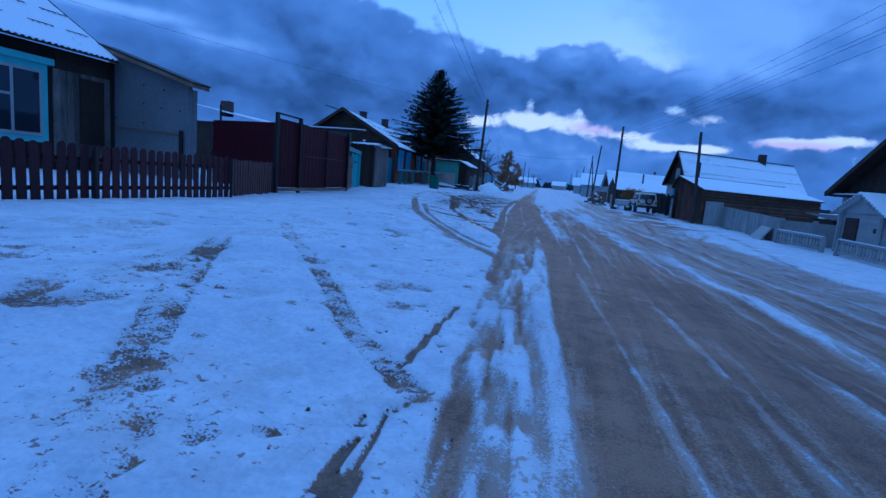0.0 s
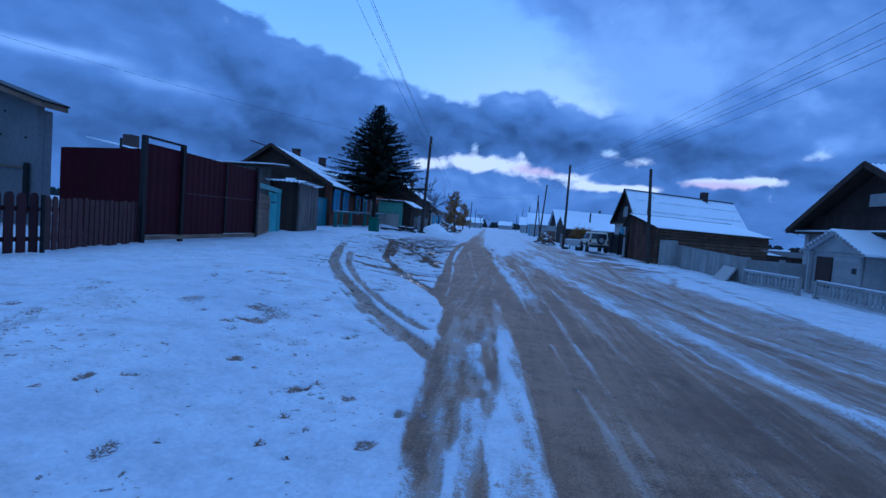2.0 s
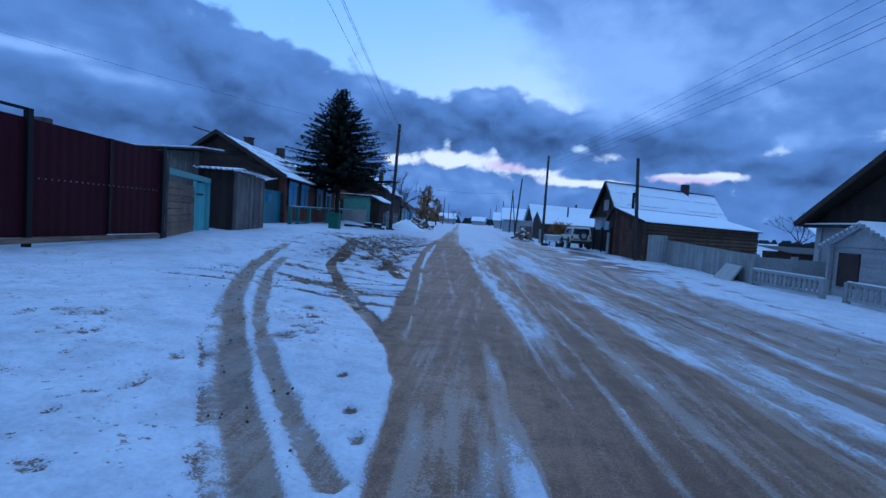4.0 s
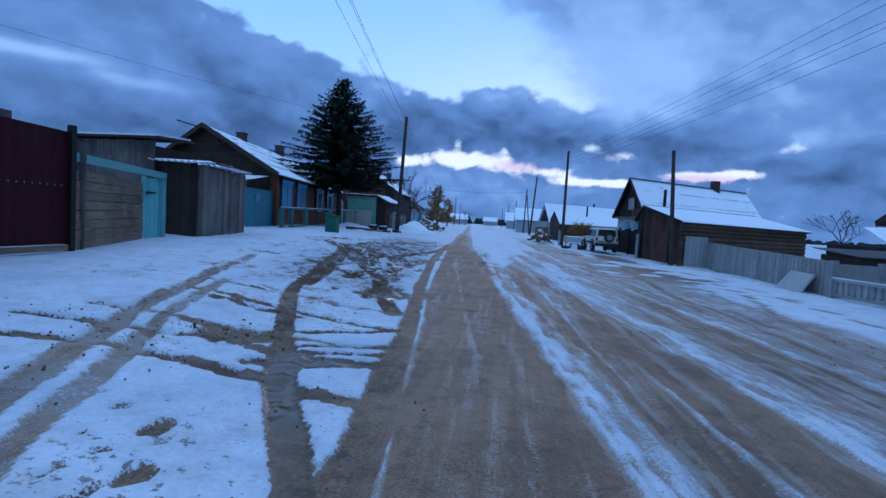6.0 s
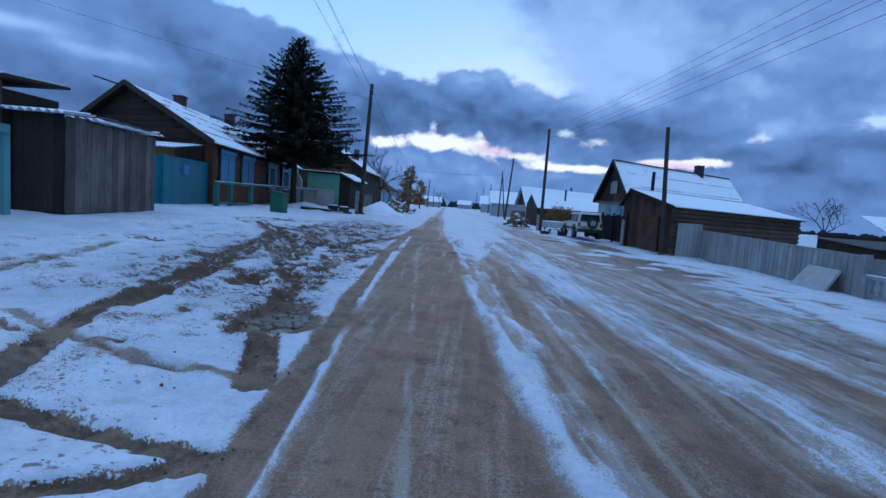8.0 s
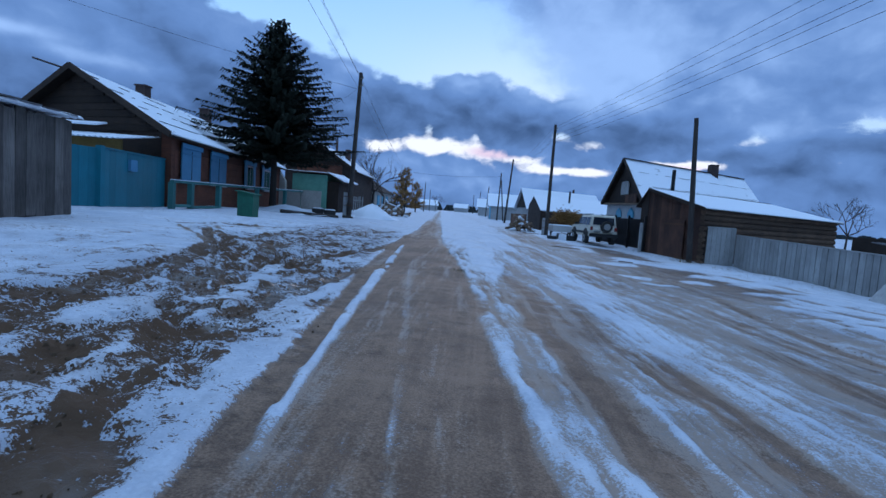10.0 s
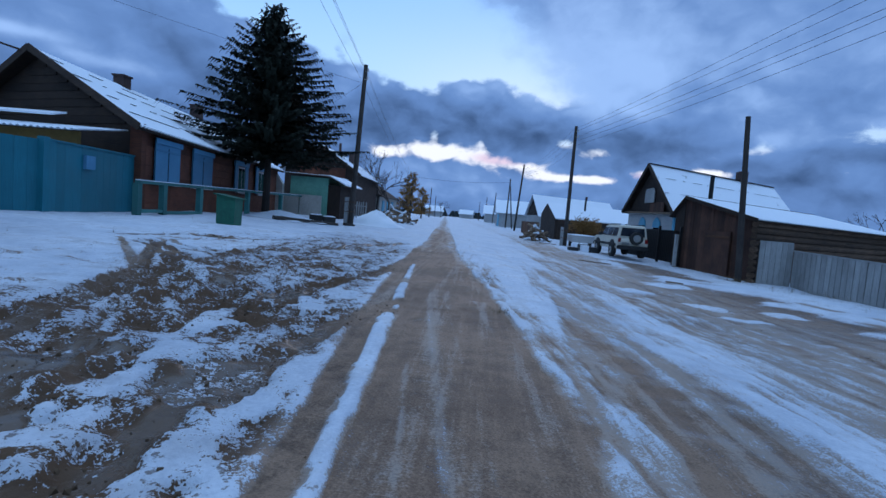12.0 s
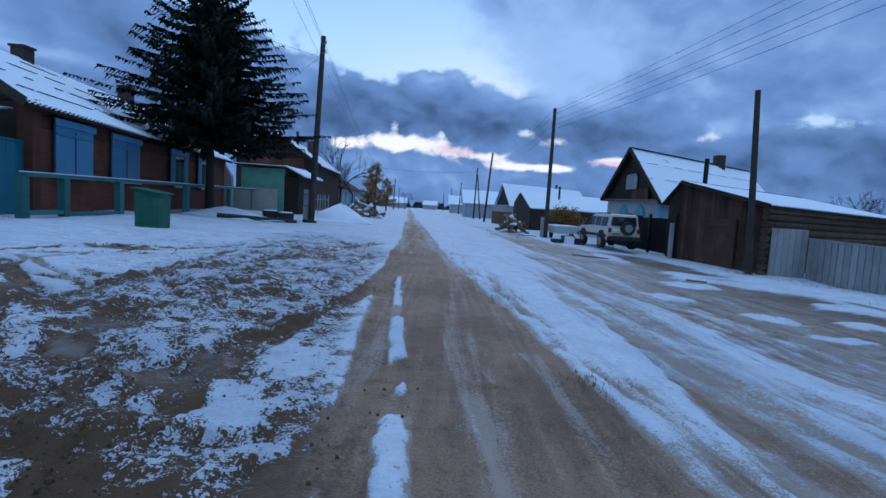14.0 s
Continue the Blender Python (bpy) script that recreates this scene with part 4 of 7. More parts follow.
def build_ground():
    fine_u = np.arange(-5, 6.61, 0.036)
    out_u = 6.6 + np.cumsum(0.05 * 1.12 ** np.arange(70))
    in_u = -5 - np.cumsum(0.05 * 1.12 ** np.arange(70))
    us = np.concatenate([in_u[::-1], fine_u, out_u])
    fine_y = np.arange(-2.2, 28.01, 0.036)
    ahead = 28 + np.cumsum(0.04 * 1.032 ** np.arange(208))
    back = -2.2 - np.cumsum(0.1 * 1.13 ** np.arange(54))
    ys = np.concatenate([back[::-1], fine_y, ahead])
    Ug, Yg = np.meshgrid(us, ys)
    X = Ug + road_x(Yg)
    bare = bareness(X, Yg)
    Z = ground_z(X, Yg)
    near = (1 - sstep(40, 70, np.abs(Yg))) * (1 - sstep(15, 30, np.abs(Ug)))
    mud = sstep(0.35, 0.7, bare)
    Z += near * (-0.034 * mud + 0.16 * (fbm(X * 0.35, Yg * 0.35, 41, 3) - 0.5) * sstep(1.0, 2.5, np.abs(Ug - 0.4)) + 0.045 * (fbm(X * 2.2, Yg * 2.2, 43, 4) - 0.5))
    churn = (1 - sstep(-0.9, -0.4, Ug)) * sstep(0.25, 0.6, bare) * sstep(9, 12, Yg)
    Z += near * churn * 0.24 * (fbm(X * 3.5, Yg * 3.5, 47, 4) - 0.5)
    # ploughed ridges along the lane
    Z += near * 0.035 * np.exp(-((Ug - 6.1) / 0.35) ** 2) * (0.4 + fbm(X * 1.5, Yg * 1.5, 51, 3))
    wet = np.clip(sstep(0.70, 0.95, bare) * (1 - sstep(-0.75, -0.45, Ug)) * sstep(0.42, 0.6, fbm(X * 0.7, Yg * 0.5, 61, 2)), 0, 1)
    for x, y, a, b in ((-0.95, 15.7, 0.34, 0.5), (-1.75, 20.55, 0.36, 0.5), (-1.62, 18.75, 0.24, 0.28), (-2.2, 19.65, 0.22, 0.26), (-2.75, 20.3, 0.2, 0.3)):
        r = np.hypot((X - x) / a, (Yg - y) / b) + (fbm(X * 4, Yg * 4, 83, 3) - 0.5) * 0.8
        wet = np.maximum(wet, (1 - sstep(0.75, 0.95, r)) * sstep(0.5, 0.7, bare))
    Z = np.where(wet > 0.5, Z * 0.6 + (ground_z(X, Yg) - 0.04) * 0.4, Z)
    ny, nx = X.shape
    me = bpy.data.meshes.new("ground")
    co = np.stack([X, Yg, Z], -1).reshape(-1, 3).astype(np.float32)
    idx = np.arange(ny * nx).reshape(ny, nx)
    faces = np.stack([idx[:-1, :-1], idx[:-1, 1:], idx[1:, 1:], idx[1:, :-1]], -1).reshape(-1)
    me.vertices.add(len(co))
    me.vertices.foreach_set("co", co.ravel())
    nf = (ny - 1) * (nx - 1)
    me.loops.add(nf * 4)
    me.loops.foreach_set("vertex_index", faces.astype(np.int32))
    me.polygons.add(nf)
    me.polygons.foreach_set("loop_start", (np.arange(nf) * 4).astype(np.int32))
    me.update()
    soft = sstep(-0.7, 0.0, Ug) * (1 - sstep(7, 10, Ug))
    for w, k, pts in TRACKS:
        if k < 0.82 and pts[0][1] > 4.5:
            soft = np.maximum(soft, 1 - sstep(w * 0.6, w * 1.1, path_distance(X, Yg, pts)))
    rough = np.clip(sstep(-4.2, -2.8, Ug) * (1 - sstep(-0.65, -0.42, Ug)) * sstep(14, 17.5, Yg) * (1 - sstep(33, 40, Yg)), 0, 1)
    for nm, val in (("bare", bare), ("wet", wet), ("soft", soft), ("churned", rough)):
        at = me.attributes.new(nm, "FLOAT", "POINT")
        at.data.foreach_set("value", val.ravel().astype(np.float32))
    me.shade_smooth()
    me.materials.append(ground_material())
    ob = new("ground", me)
    return tagged(ob, "snow-covered verges and a rutted sandy dirt road", "ground", kind="structure")


def ground_material():
    m = bpy.data.materials.new("snow_and_sand")
    m.use_nodes = True
    t = m.node_tree
    b = t.nodes["Principled BSDF"]
    geo = t.nodes.new("ShaderNodeNewGeometry")
    pos = geo.outputs["Position"]

    def attr(nm):
        a = t.nodes.new("ShaderNodeAttribute")
        a.attribute_name = nm
        return Val(t, a.outputs["Fac"])

    bare, wet, soft = attr("bare"), attr("wet"), attr("soft")
    churned = attr("churned")
    rot = t.nodes.new("ShaderNodeMapping")
    rot.inputs["Rotation"].default_value = (0, 0, radians(-5.5))
    rot.inputs["Scale"].default_value = (9.0, 0.35, 1.0)
    t.links.new(pos, rot.inputs["Vector"])
    streak = noise_node(t, rot.outputs[0], 1.0, 6, 0.65)
    grit = noise_node(t, pos, 28, 5, 0.7)
    lump = noise_node(t, pos, 6, 4, 0.6)
    broad = noise_node(t, pos, 0.7, 3, 0.55)
    speck = noise_node(t, pos, 75, 3, 0.6)
    raw = bare + (streak - 0.5) * (soft * 0.62 + 0.12) + ((grit - 0.5) * 0.95 + (lump - 0.5) * 0.55) * (soft * -0.10 + 1.0) + (speck - 0.5) * 0.95
    raw = raw + ((grit - 0.5) * 1.5 + (lump - 0.5) * 1.6 + (speck - 0.5) * 0.6) * churned * (bare.step(0.6, 0.95) * -0.55 + 1.0)
    hard = raw.step(0.40, 0.62)
    veil = raw.step(0.30, 0.74)
    f = hard + (veil - hard) * soft * 0.85
    crumbs = (noise_node(t, pos, 16, 3, 0.7) + (broad - 0.5) * 0.5).step(0.635, 0.70) * 0.75
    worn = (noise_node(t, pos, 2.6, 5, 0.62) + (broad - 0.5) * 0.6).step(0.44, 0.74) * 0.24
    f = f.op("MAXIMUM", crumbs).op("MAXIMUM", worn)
    snow = mixcol(t, (broad * 0.45 + grit * 0.35 + lump * 0.2).step(0.30, 0.66), (0.40, 0.445, 0.52), (0.69, 0.73, 0.79))
    dry = mixcol(t, (streak * 0.5 + broad * 0.65 + (speck - 0.5) * 0.9 + (lump - 0.5) * 0.3 - 0.1).step(0.30, 0.66), (0.128, 0.073, 0.044), (0.262, 0.160, 0.102))
    dirt = mixcol(t, (lump * 0.6 + grit * 0.5 + soft * 0.16).step(0.42, 0.70), (0.070, 0.039, 0.022), dry)
    patchy = noise_node(t, rot.outputs[0], 0.35, 5, 0.6)
    frost = ((streak - 0.5) * 0.9 + (patchy - 0.5) * 1.6 + (grit - 0.5) * 0.9 + (speck - 0.5) * 0.5 + 0.5 - (bare - 0.9) * 1.3).step(0.42, 0.78) * 0.36 * soft
    dirt = mixcol(t, frost, dirt, (0.46, 0.42, 0.38))
    dirt = mixcol(t, wet * 0.75, dirt, (0.125, 0.080, 0.048))
    dirt = mixcol(t, (churned * (lump * 1.3 + grit - 0.2)).step(0.1, 0.75) * 0.85, dirt, (0.108, 0.063, 0.038))
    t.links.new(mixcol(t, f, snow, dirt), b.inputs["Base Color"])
    rough = (f * -0.12 + 0.78) - wet * f * 0.54
    t.links.new(rough.sock, b.inputs["Roughness"])
    t.links.new((churned * (wet * -1.0 + 1.0) * -0.28 + 0.33).sock, b.inputs["Specular IOR Level"])
    bp = t.nodes.new("ShaderNodeBump")
    bp.inputs["Strength"].default_value, bp.inputs["Distance"].default_value = 0.5, 0.03
    h = (speck * 0.25 + grit * 0.55 + lump * 0.7 + streak * 0.4 - f * 0.6) * (wet * -0.9 + 1.0) * (churned * 2.6 + 1.0)
    t.links.new(h.sock, bp.inputs["Height"])
    t.links.new(bp.outputs[0], b.inputs["Normal"])
    return m


build_ground()

# ---------------------------------------------------------------- utility poles and wires


def utility_pole(x, y, z0, z1, tx, r=0.14, stub=False, arm=True, ty=None):
    ty = y if ty is None else ty
    p = thing("utility_pole", (x, y, z0), "weathered dark wooden utility pole standing in the snow", "utility pole", "utility poles")
    part("shaft", rod(BM(), (x, y, z0 - 0.3), (tx, ty, z1), r, r * 0.72, 10), "pole_wood", p, smooth=False)
    if arm:
        for k in (0.35, 0.75):
            bm = rod(BM(), (tx - 0.02, ty - 0.12, z1 - k), (tx + 0.16, ty - 0.12, z1 - k), 0.015, n=6)
            rod(bm, (tx + 0.16, ty - 0.12, z1 - k - 0.01), (tx + 0.16, ty - 0.12, z1 - k + 0.14), 0.03, 0.02, 6)
            part("insulator", bm, "cream", p, "small pale insulator on a hook")
    if stub:
        bm = BM()
        box(bm, (x - 0.34, y - 0.1, z0 - 0.2), (x - 0.15, y + 0.12, z0 + 1.25))
        bmesh.ops.bevel(bm, geom=bm.edges[:], offset=0.02, segments=1)
        part("footing_post", bm, "concrete", p, "grey concrete stub bound to the pole")
        for k in (0.5, 1.0):
            part("binding", box(BM(), (x - 0.36, y - 0.17, z0 + k), (x + 0.17, y + 0.16, z0 + k + 0.03)), "rust", p)
    return p


utility_pole(-6.88, 43.1, 0.42, 8.45, -6.62, 0.145, True)
utility_pole(10.85, 39.2, -0.6, 6.22, 10.46, 0.135, False, False)
utility_pole(5.88, 53.0, -0.25, 8.0, 5.9, 0.14, True)
utility_pole(-12.6, 105, 0.1, 8.0, -12.3, 0.14)
utility_pole(-13.9, 150, 0.0, 8.0, -13.7, 0.14)
utility_pole(-17.5, 205, 0.0, 8.0, -17.5, 0.14)
utility_pole(4.6, 87, -0.1, 8.9, 5.2, 0.15)
utility_pole(4.2, 104, 0.0, 8.2, 4.4, 0.14)
utility_pole(5.3, 104, 0.0, 7.0, 4.5, 0.12, arm=False)
utility_pole(3.0, 150, 0.0, 8.0, 3.4, 0.14)
utility_pole(1.2, 185, 0.0, 8.0, 1.5, 0.14)
utility_pole(-1.0, 230, 0.0, 8.0, -1.0, 0.14)
utility_pole(0.2, -16, 0.2, 8.6, 0.2, 0.15)
utility_pole(12.6, 6, -0.6, 8.4, 12.6, 0.15)


def wire(p0, p1, sag, r=0.006):
    bm = BM()
    p0, p1 = Vector(p0), Vector(p1)
    pts = []
    for i in range(17):
        k = i / 16
        pts.append(p0.lerp(p1, k) - Vector((0, 0, 4 * sag * k * (1 - k))))
    side = Vector((-(p1 - p0).y, (p1 - p0).x, 0)).normalized() * r
    rings = [[bm.verts.new(q + o) for o in (side, Vector((0, 0, r)), -side, Vector((0, 0, -r)))] for q in pts]
    for a, b in zip(rings, rings[1:]):
        for i in range(4):
            bm.faces.new((a[i], a[(i + 1) % 4], b[(i + 1) % 4], b[i]))
    return solo("power_line", bm, "wire", tuple(p0), "thin dark overhead power line between poles", "power line", "power lines")


for z, o in ((8.1, 0.0), (7.75, 0.25), (7.7, -0.2)):
    wire((-6.6 + o, 43.0, z), (0.2 + o, -16, z + 0.3), 0.5, 0.007)
    wire((-6.6 + o, 43.0, z), (-12.3 + o, 105, z - 0.5), 0.8)
    wire((-12.3 + o, 105, z - 0.4), (-13.7 + o, 150, z - 0.4), 0.8)
for z, o in ((7.7, 0.1), (7.3, 0.15), (6.9, -0.1), (6.75, 0.2), (7.75, -0.2)):
    wire((5.9 + o, 53.0, z), (12.6 + o * 2, 6, z + 0.5), 0.45, 0.007)
    wire((5.9 + o, 53.0, z), (5.2 + o, 87, z + 0.6), 0.6)
wire((-6.6, 43.0, 7.6), (-16.0, 52.0, 5.2), 0.2)
wire((-6.65, 43.0, 7.5), (-30.0, 14.0, 9.5), 0.5)
wire((-12.3, 105, 7.4), (4.4, 104, 7.6), 0.4, 0.015)

# ---------------------------------------------------------------- red picket fence
fence = thing("picket_fence", (-6.1, 3, 0.28), "dark red wooden picket fence with rounded tops in snow", "fence")
for a, b in (((-5.85, -5.0), (-6.1, 8.0)), ((-6.1, 8.0), (-6.95, 11.1))):
    bm = BM()
    for z in (0.46, 0.94):
        beam(bm, (a[0] - 0.05, a[1], z), (b[0] - 0.05, b[1], z), 0.04, 0.07)
    part("rail", bm, "red_paint", fence)
upright_boards(fence, "picket", (-5.85, -5.0), (-6.1, 8.0), 0.24, 1.20, "red_paint", 0.140, 0.062, 0.025, poly=ROUND_TOP, tag="r", lean=1.2)
upright_boards(fence, "picket", (-6.12, 8.1), (-6.95, 11.1), 0.26, 1.16, "red_paint", 0.130, 0.045, 0.025, poly=ROUND_TOP, tag="r", lean=1.2)
for x, y in ((-6.0, 4.4), (-6.08, 8.02), (-5.95, 0.8)):
    part("post", rod(BM(), (x + 0.02, y, 0.1), (x + 0.02, y, 1.18), 0.035, n=8), "black_metal", fence)

# ---------------------------------------------------------------- maroon sheet-metal gate
gate = thing("sheet_metal_gate", (-6.9, 13.4, 0.3), "closed dark maroon sheet-metal gate with black posts", "gate")


def sheet(p0, p1, z0, z1, z1b, z0b=None):
    """Shallow box-ribbed sheet between two plan points."""
    bm = BM()
    p0, p1 = Vector(p0), Vector(p1)
    d = (p1 - p0)
    n = Vector((-d.y, d.x)).normalized()
    cnt = max(2, int(d.length / 0.11))
    prev = None
    for i in range(cnt + 1):
        k = i / cnt
        q = p0 + d * k + n * (0.003 if i % 2 else -0.003)
        lo = z0 + ((z0b if z0b is not None else z0) - z0) * k
        cur = (bm.verts.new((q.x, q.y, lo)), bm.verts.new((q.x, q.y, z1 + (z1b - z1) * k)))
        if prev:
            bm.faces.new((prev[0], cur[0], cur[1], prev[1]))
        prev = cur
    r = bmesh.ops.solidify(bm, geom=bm.faces[:], thickness=0.004)
    return bm


part("leaf", sheet((-6.94, 11.2), (-6.91, 12.4), 0.42, 2.52, 2.5), "red_sheet", gate)
part("leaf", sheet((-6.91, 12.45), (-6.88, 14.25), 0.42, 2.5, 2.45), "red_sheet", gate)
part("leaf", sheet((-6.88, 14.28), (-6.86, 15.85), 0.44, 2.45, 2.42), "red_sheet", gate)
part("side_panel", sheet((-9.6, 11.65), (-6.96, 11.2), 0.35, 2.36, 2.38), "red_sheet", gate)
for x, y, z in ((-6.92, 11.17, 2.68), (-6.89, 12.43, 2.66), (-6.84, 15.9, 2.54)):
    part("gate_post", box(BM(), (x - 0.05, y - 0.05, 0.1), (x + 0.05, y + 0.05, z)), "black_metal", gate, "black square steel post")
part("gate_bar", beam(BM(), (-6.92, 11.17, 2.66), (-6.89, 12.43, 2.64), 0.04, 0.05), "black_metal", gate)
part("seam", box(BM(), (-6.9, 14.24, 0.44), (-6.84, 14.3, 2.45)), "black_metal", gate)
part("sill", beam(BM(), (-6.9, 11.2, 0.36), (-6.84, 15.8, 0.38), 0.12, 0.1), "grey_wood_h", gate, "pale board under the gate")
bm = BM()
for i in range(24):
    y = 12.6 + i * 0.135
    rod(bm, (-6.85, y, 1.47), (-6.835, y, 1.47), 0.012, n=5)
part("rivets", bm, "concrete", gate)

# ---------------------------------------------------------------- grey house beside the picket fence
gh = thing("grey_house", (-13.5, 12.5, 0.3), "old house with grey sheet-clad annex and snowy slate roof", "house")
part("wall", wall_prism(BM(), (-15.0, 12.9), (-15.0, -3.0), 0.2, 4.25, -0.3), "dark_wood_v", gh)
part("annex_wall", wall_prism(BM(), (-15.3, 12.95), (-11.75, 12.95), 0.1, 4.68, 0.2, z1b=3.64), "grey_sheet", gh, "grey sheet cladding with dark nail heads")
part("annex_wall", wall_prism(BM(), (-11.75, 13.16), (-11.75, 13.4), 0.1, 3.5, 0.2), "grey_sheet", gh)
bm = BM()
for x, z in ((-13.7, 3.55), (-12.8, 3.4), (-13.7, 2.9), (-12.9, 2.75), (-15.0, 2.3), (-13.7, 2.2), (-12.1, 2.7)):
    rod(bm, (x, 12.95, z), (x, 12.93, z), 0.03, n=8)
part("nail_head", bm, "black_metal", gh)
part("seam_strip", beam(BM(), (-15.2, 12.93, 1.98), (-11.95, 12.93, 1.86), 0.03, 0.05), "grey_wood_h", gh)
part("drain", rod(BM(), (-11.95, 12.85, 0.6), (-11.95, 12.85, 2.0), 0.07, n=8), "black_metal", gh)
bm = BM()
prism(bm, [(-15.4, 12.55, 4.72), (-11.2, 12.55, 3.48), (-11.2, 12.55, 3.62), (-15.4, 12.55, 4.86)], (0, 0.8, 0))
part("annex_roof", bm, "grey_wood_h", gh, "plank-edged lean-to roof")
bm = BM()
prism(bm, [(-15.4, 12.53, 4.87), (-11.17, 12.53, 3.62), (-11.17, 12.53, 3.67), (-15.4, 12.53, 4.92)], (0, 0.85, 0))
part("annex_roof_edge", bm, "black_metal", gh)
roof_sheet(gh, (-14.45, -3.5, 4.2), (-14.45, 12.6, 4.3), (-18.6, 12.6, 6.9), (-18.6, -3.5, 6.8), "roof_snow", "corrugated slate roof under thin snow")
lap_lines(gh, (-14.45, -3.5, 4.2), (-14.45, 12.6, 4.3), (-18.6, 12.6, 6.9), (-18.6, -3.5, 6.8), (0.28, 0.56, 0.82), 8, 0.6)
bm = BM()
beam(bm, (-14.5, 12.62, 4.26), (-18.6, 12.62, 6.86), 0.06, 0.14)
part("bargeboard", bm, "dark_wood_h", gh)
level_boards(gh, "board", (-14.99, 12.6), (-14.99, 10.7), 3.55, 4.2, "dark_wood_h", 0.3, thick=0.05)
upright_boards(gh, "board", (-14.97, 12.7), (-14.97, 10.6), 0.6, 3.6, "grey_wood_v", 0.24, thick=0.04)
part("blank_panel", box(BM(), (-14.97, 11.5, 1.2), (-14.9, 12.4, 3.45)), "dark_wood_v", gh, "boarded dark panel")
win = part("window", box(BM(), (-15.0, 8.2, 1.15), (-14.86, 10.35, 3.62)), "trim_aqua", gh, "white double window in a turquoise frame")
part("cornice", box(BM(), (-15.0, 8.05, 3.62), (-14.74, 10.5, 3.82)), "trim_aqua", win)
part("sash", box(BM(), (-14.9, 8.4, 1.35), (-14.83, 10.15, 3.4)), "white_paint", win)
for y0, y1, z0, z1 in ((8.5, 9.2, 1.45, 2.5), (8.5, 9.2, 2.58, 3.32), (9.3, 10.06, 1.45, 3.32)):
    part("pane", box(BM(), (-14.86, y0, z0), (-14.82, y1, z1)), "glass", win)

# far roof and flue behind the maroon gate
br = thing("back_house", (-18, 29, 0.4), "low house with thin snow on its slate roof behind the gate", "house")
part("wall", box(BM(), (-23.0, 26.2, 0.3), (-17.4, 33, 3.5)), "dark_wood_h", br)
part("roof", corrugated(BM(), (-17.0, 26.0, 3.55), (-17.0, 33.0, 3.55), (-23.0, 33.0, 4.5), (-23.0, 25.8, 4.55), 0.2, 0.03), "roof_snow", br)
part("chimney", box(BM(), (-21.9, 27.2, 4.0), (-21.3, 27.8, 5.0)), "brick_flue", br)
part("ridge_pole", rod(BM(), (-20.8, 25.9, 2.8), (-20.8, 25.9, 4.6), 0.07), "black_metal", br)

# ---------------------------------------------------------------- log fence, turquoise door, plank sheds
lf = thing("board_fence", (-7.6, 17.8, 0.35), "weathered grey horizontal board fence with a turquoise top rail", "fence")
level_boards(lf, "board", (-6.95, 16.0), (-8.35, 19.55), 0.32, 1.78, "grey_wood_h", 0.19, 0.012, 0.05, 0.02)
part("post", rod(BM(), (-7.12, 16.35, 0.3), (-7.12, 16.35, 2.3), 0.1, 0.12, 10), "grey_wood_v", lf)
part("top_rail", beam(BM(), (-6.98, 16.0, 2.02), (-8.3, 20.35, 2.0), 0.06, 0.16), "aqua_paint", lf, "chipped turquoise top rail")
td = thing("yard_door", (-8.35, 20.0, 0.35), "narrow turquoise plank yard door, closed", "door")
upright_boards(td, "plank", (-8.4, 19.6), (-8.32, 20.4), 0.36, 1.92, "aqua_paint", 0.13, thick=0.04)
part("hinge", box(BM(), (-8.3, 19.62, 1.5), (-8.27, 19.95, 1.55)), "black_metal", td)

bs = thing("back_shed", (-11, 22, 0.4), "plank shed with a snow-covered single-pitch roof", "shed")
part("wall", box(BM(), (-13.2, 21.1, 0.3), (-9.2, 22.5, 2.9)), "dark_wood_v", bs)
upright_boards(bs, "plank", (-13.2, 21.05), (-9.17, 21.05), 1.8, 3.0, "grey_wood_v", 0.2, z1b=3.04, thick=0.04)
part("roof", prism(BM(), [(-13.4, 20.8, 3.04), (-8.85, 20.8, 3.08), (-9.0, 22.6, 3.2), (-13.4, 22.6, 3.16)], (0, 0, 0.06)), "dark_wood_h", bs)
part("roof_snow", prism(BM(), [(-13.35, 20.85, 3.10), (-8.95, 20.85, 3.14), (-9.1, 22.55, 3.26), (-13.35, 22.55, 3.22)], (0, 0, 0.06)), "snow", bs)

ps = thing("plank_shed", (-8.6, 24, 0.4), "weathered grey plank shed with ragged slate roof", "shed")
part("core", prism(BM(), [(-9.3, 21.35, 0.3), (-8.05, 21.35, 0.3), (-8.95, 25.5, 0.3), (-10.2, 25.5, 0.3)], (0, 0, 2.05)), "dark_wood_v", ps)
upright_boards(ps, "plank", (-9.15, 21.3), (-8.0, 21.3), 0.38, 2.48, "dark_wood_v", 0.22, thick=0.03)
upright_boards(ps, "plank", (-7.97, 21.3), (-8.93, 25.6), 0.36, 2.45, "grey_wood_v", 0.32, thick=0.04, z1b=2.5, jitter=0.04, lean=1.0)
part("roof", corrugated(BM(), (-9.35, 21.0, 2.52), (-7.75, 21.0, 2.5), (-7.95, 22.1, 2.6), (-9.55, 22.1, 2.62), 0.2, 0.03), "roof_thin", ps)
part("roof", corrugated(BM(), (-9.5, 22.2, 2.55), (-7.95, 22.2, 2.52), (-8.75, 25.75, 2.62), (-10.2, 25.75, 2.65), 0.2, 0.03), "roof_thin", ps)
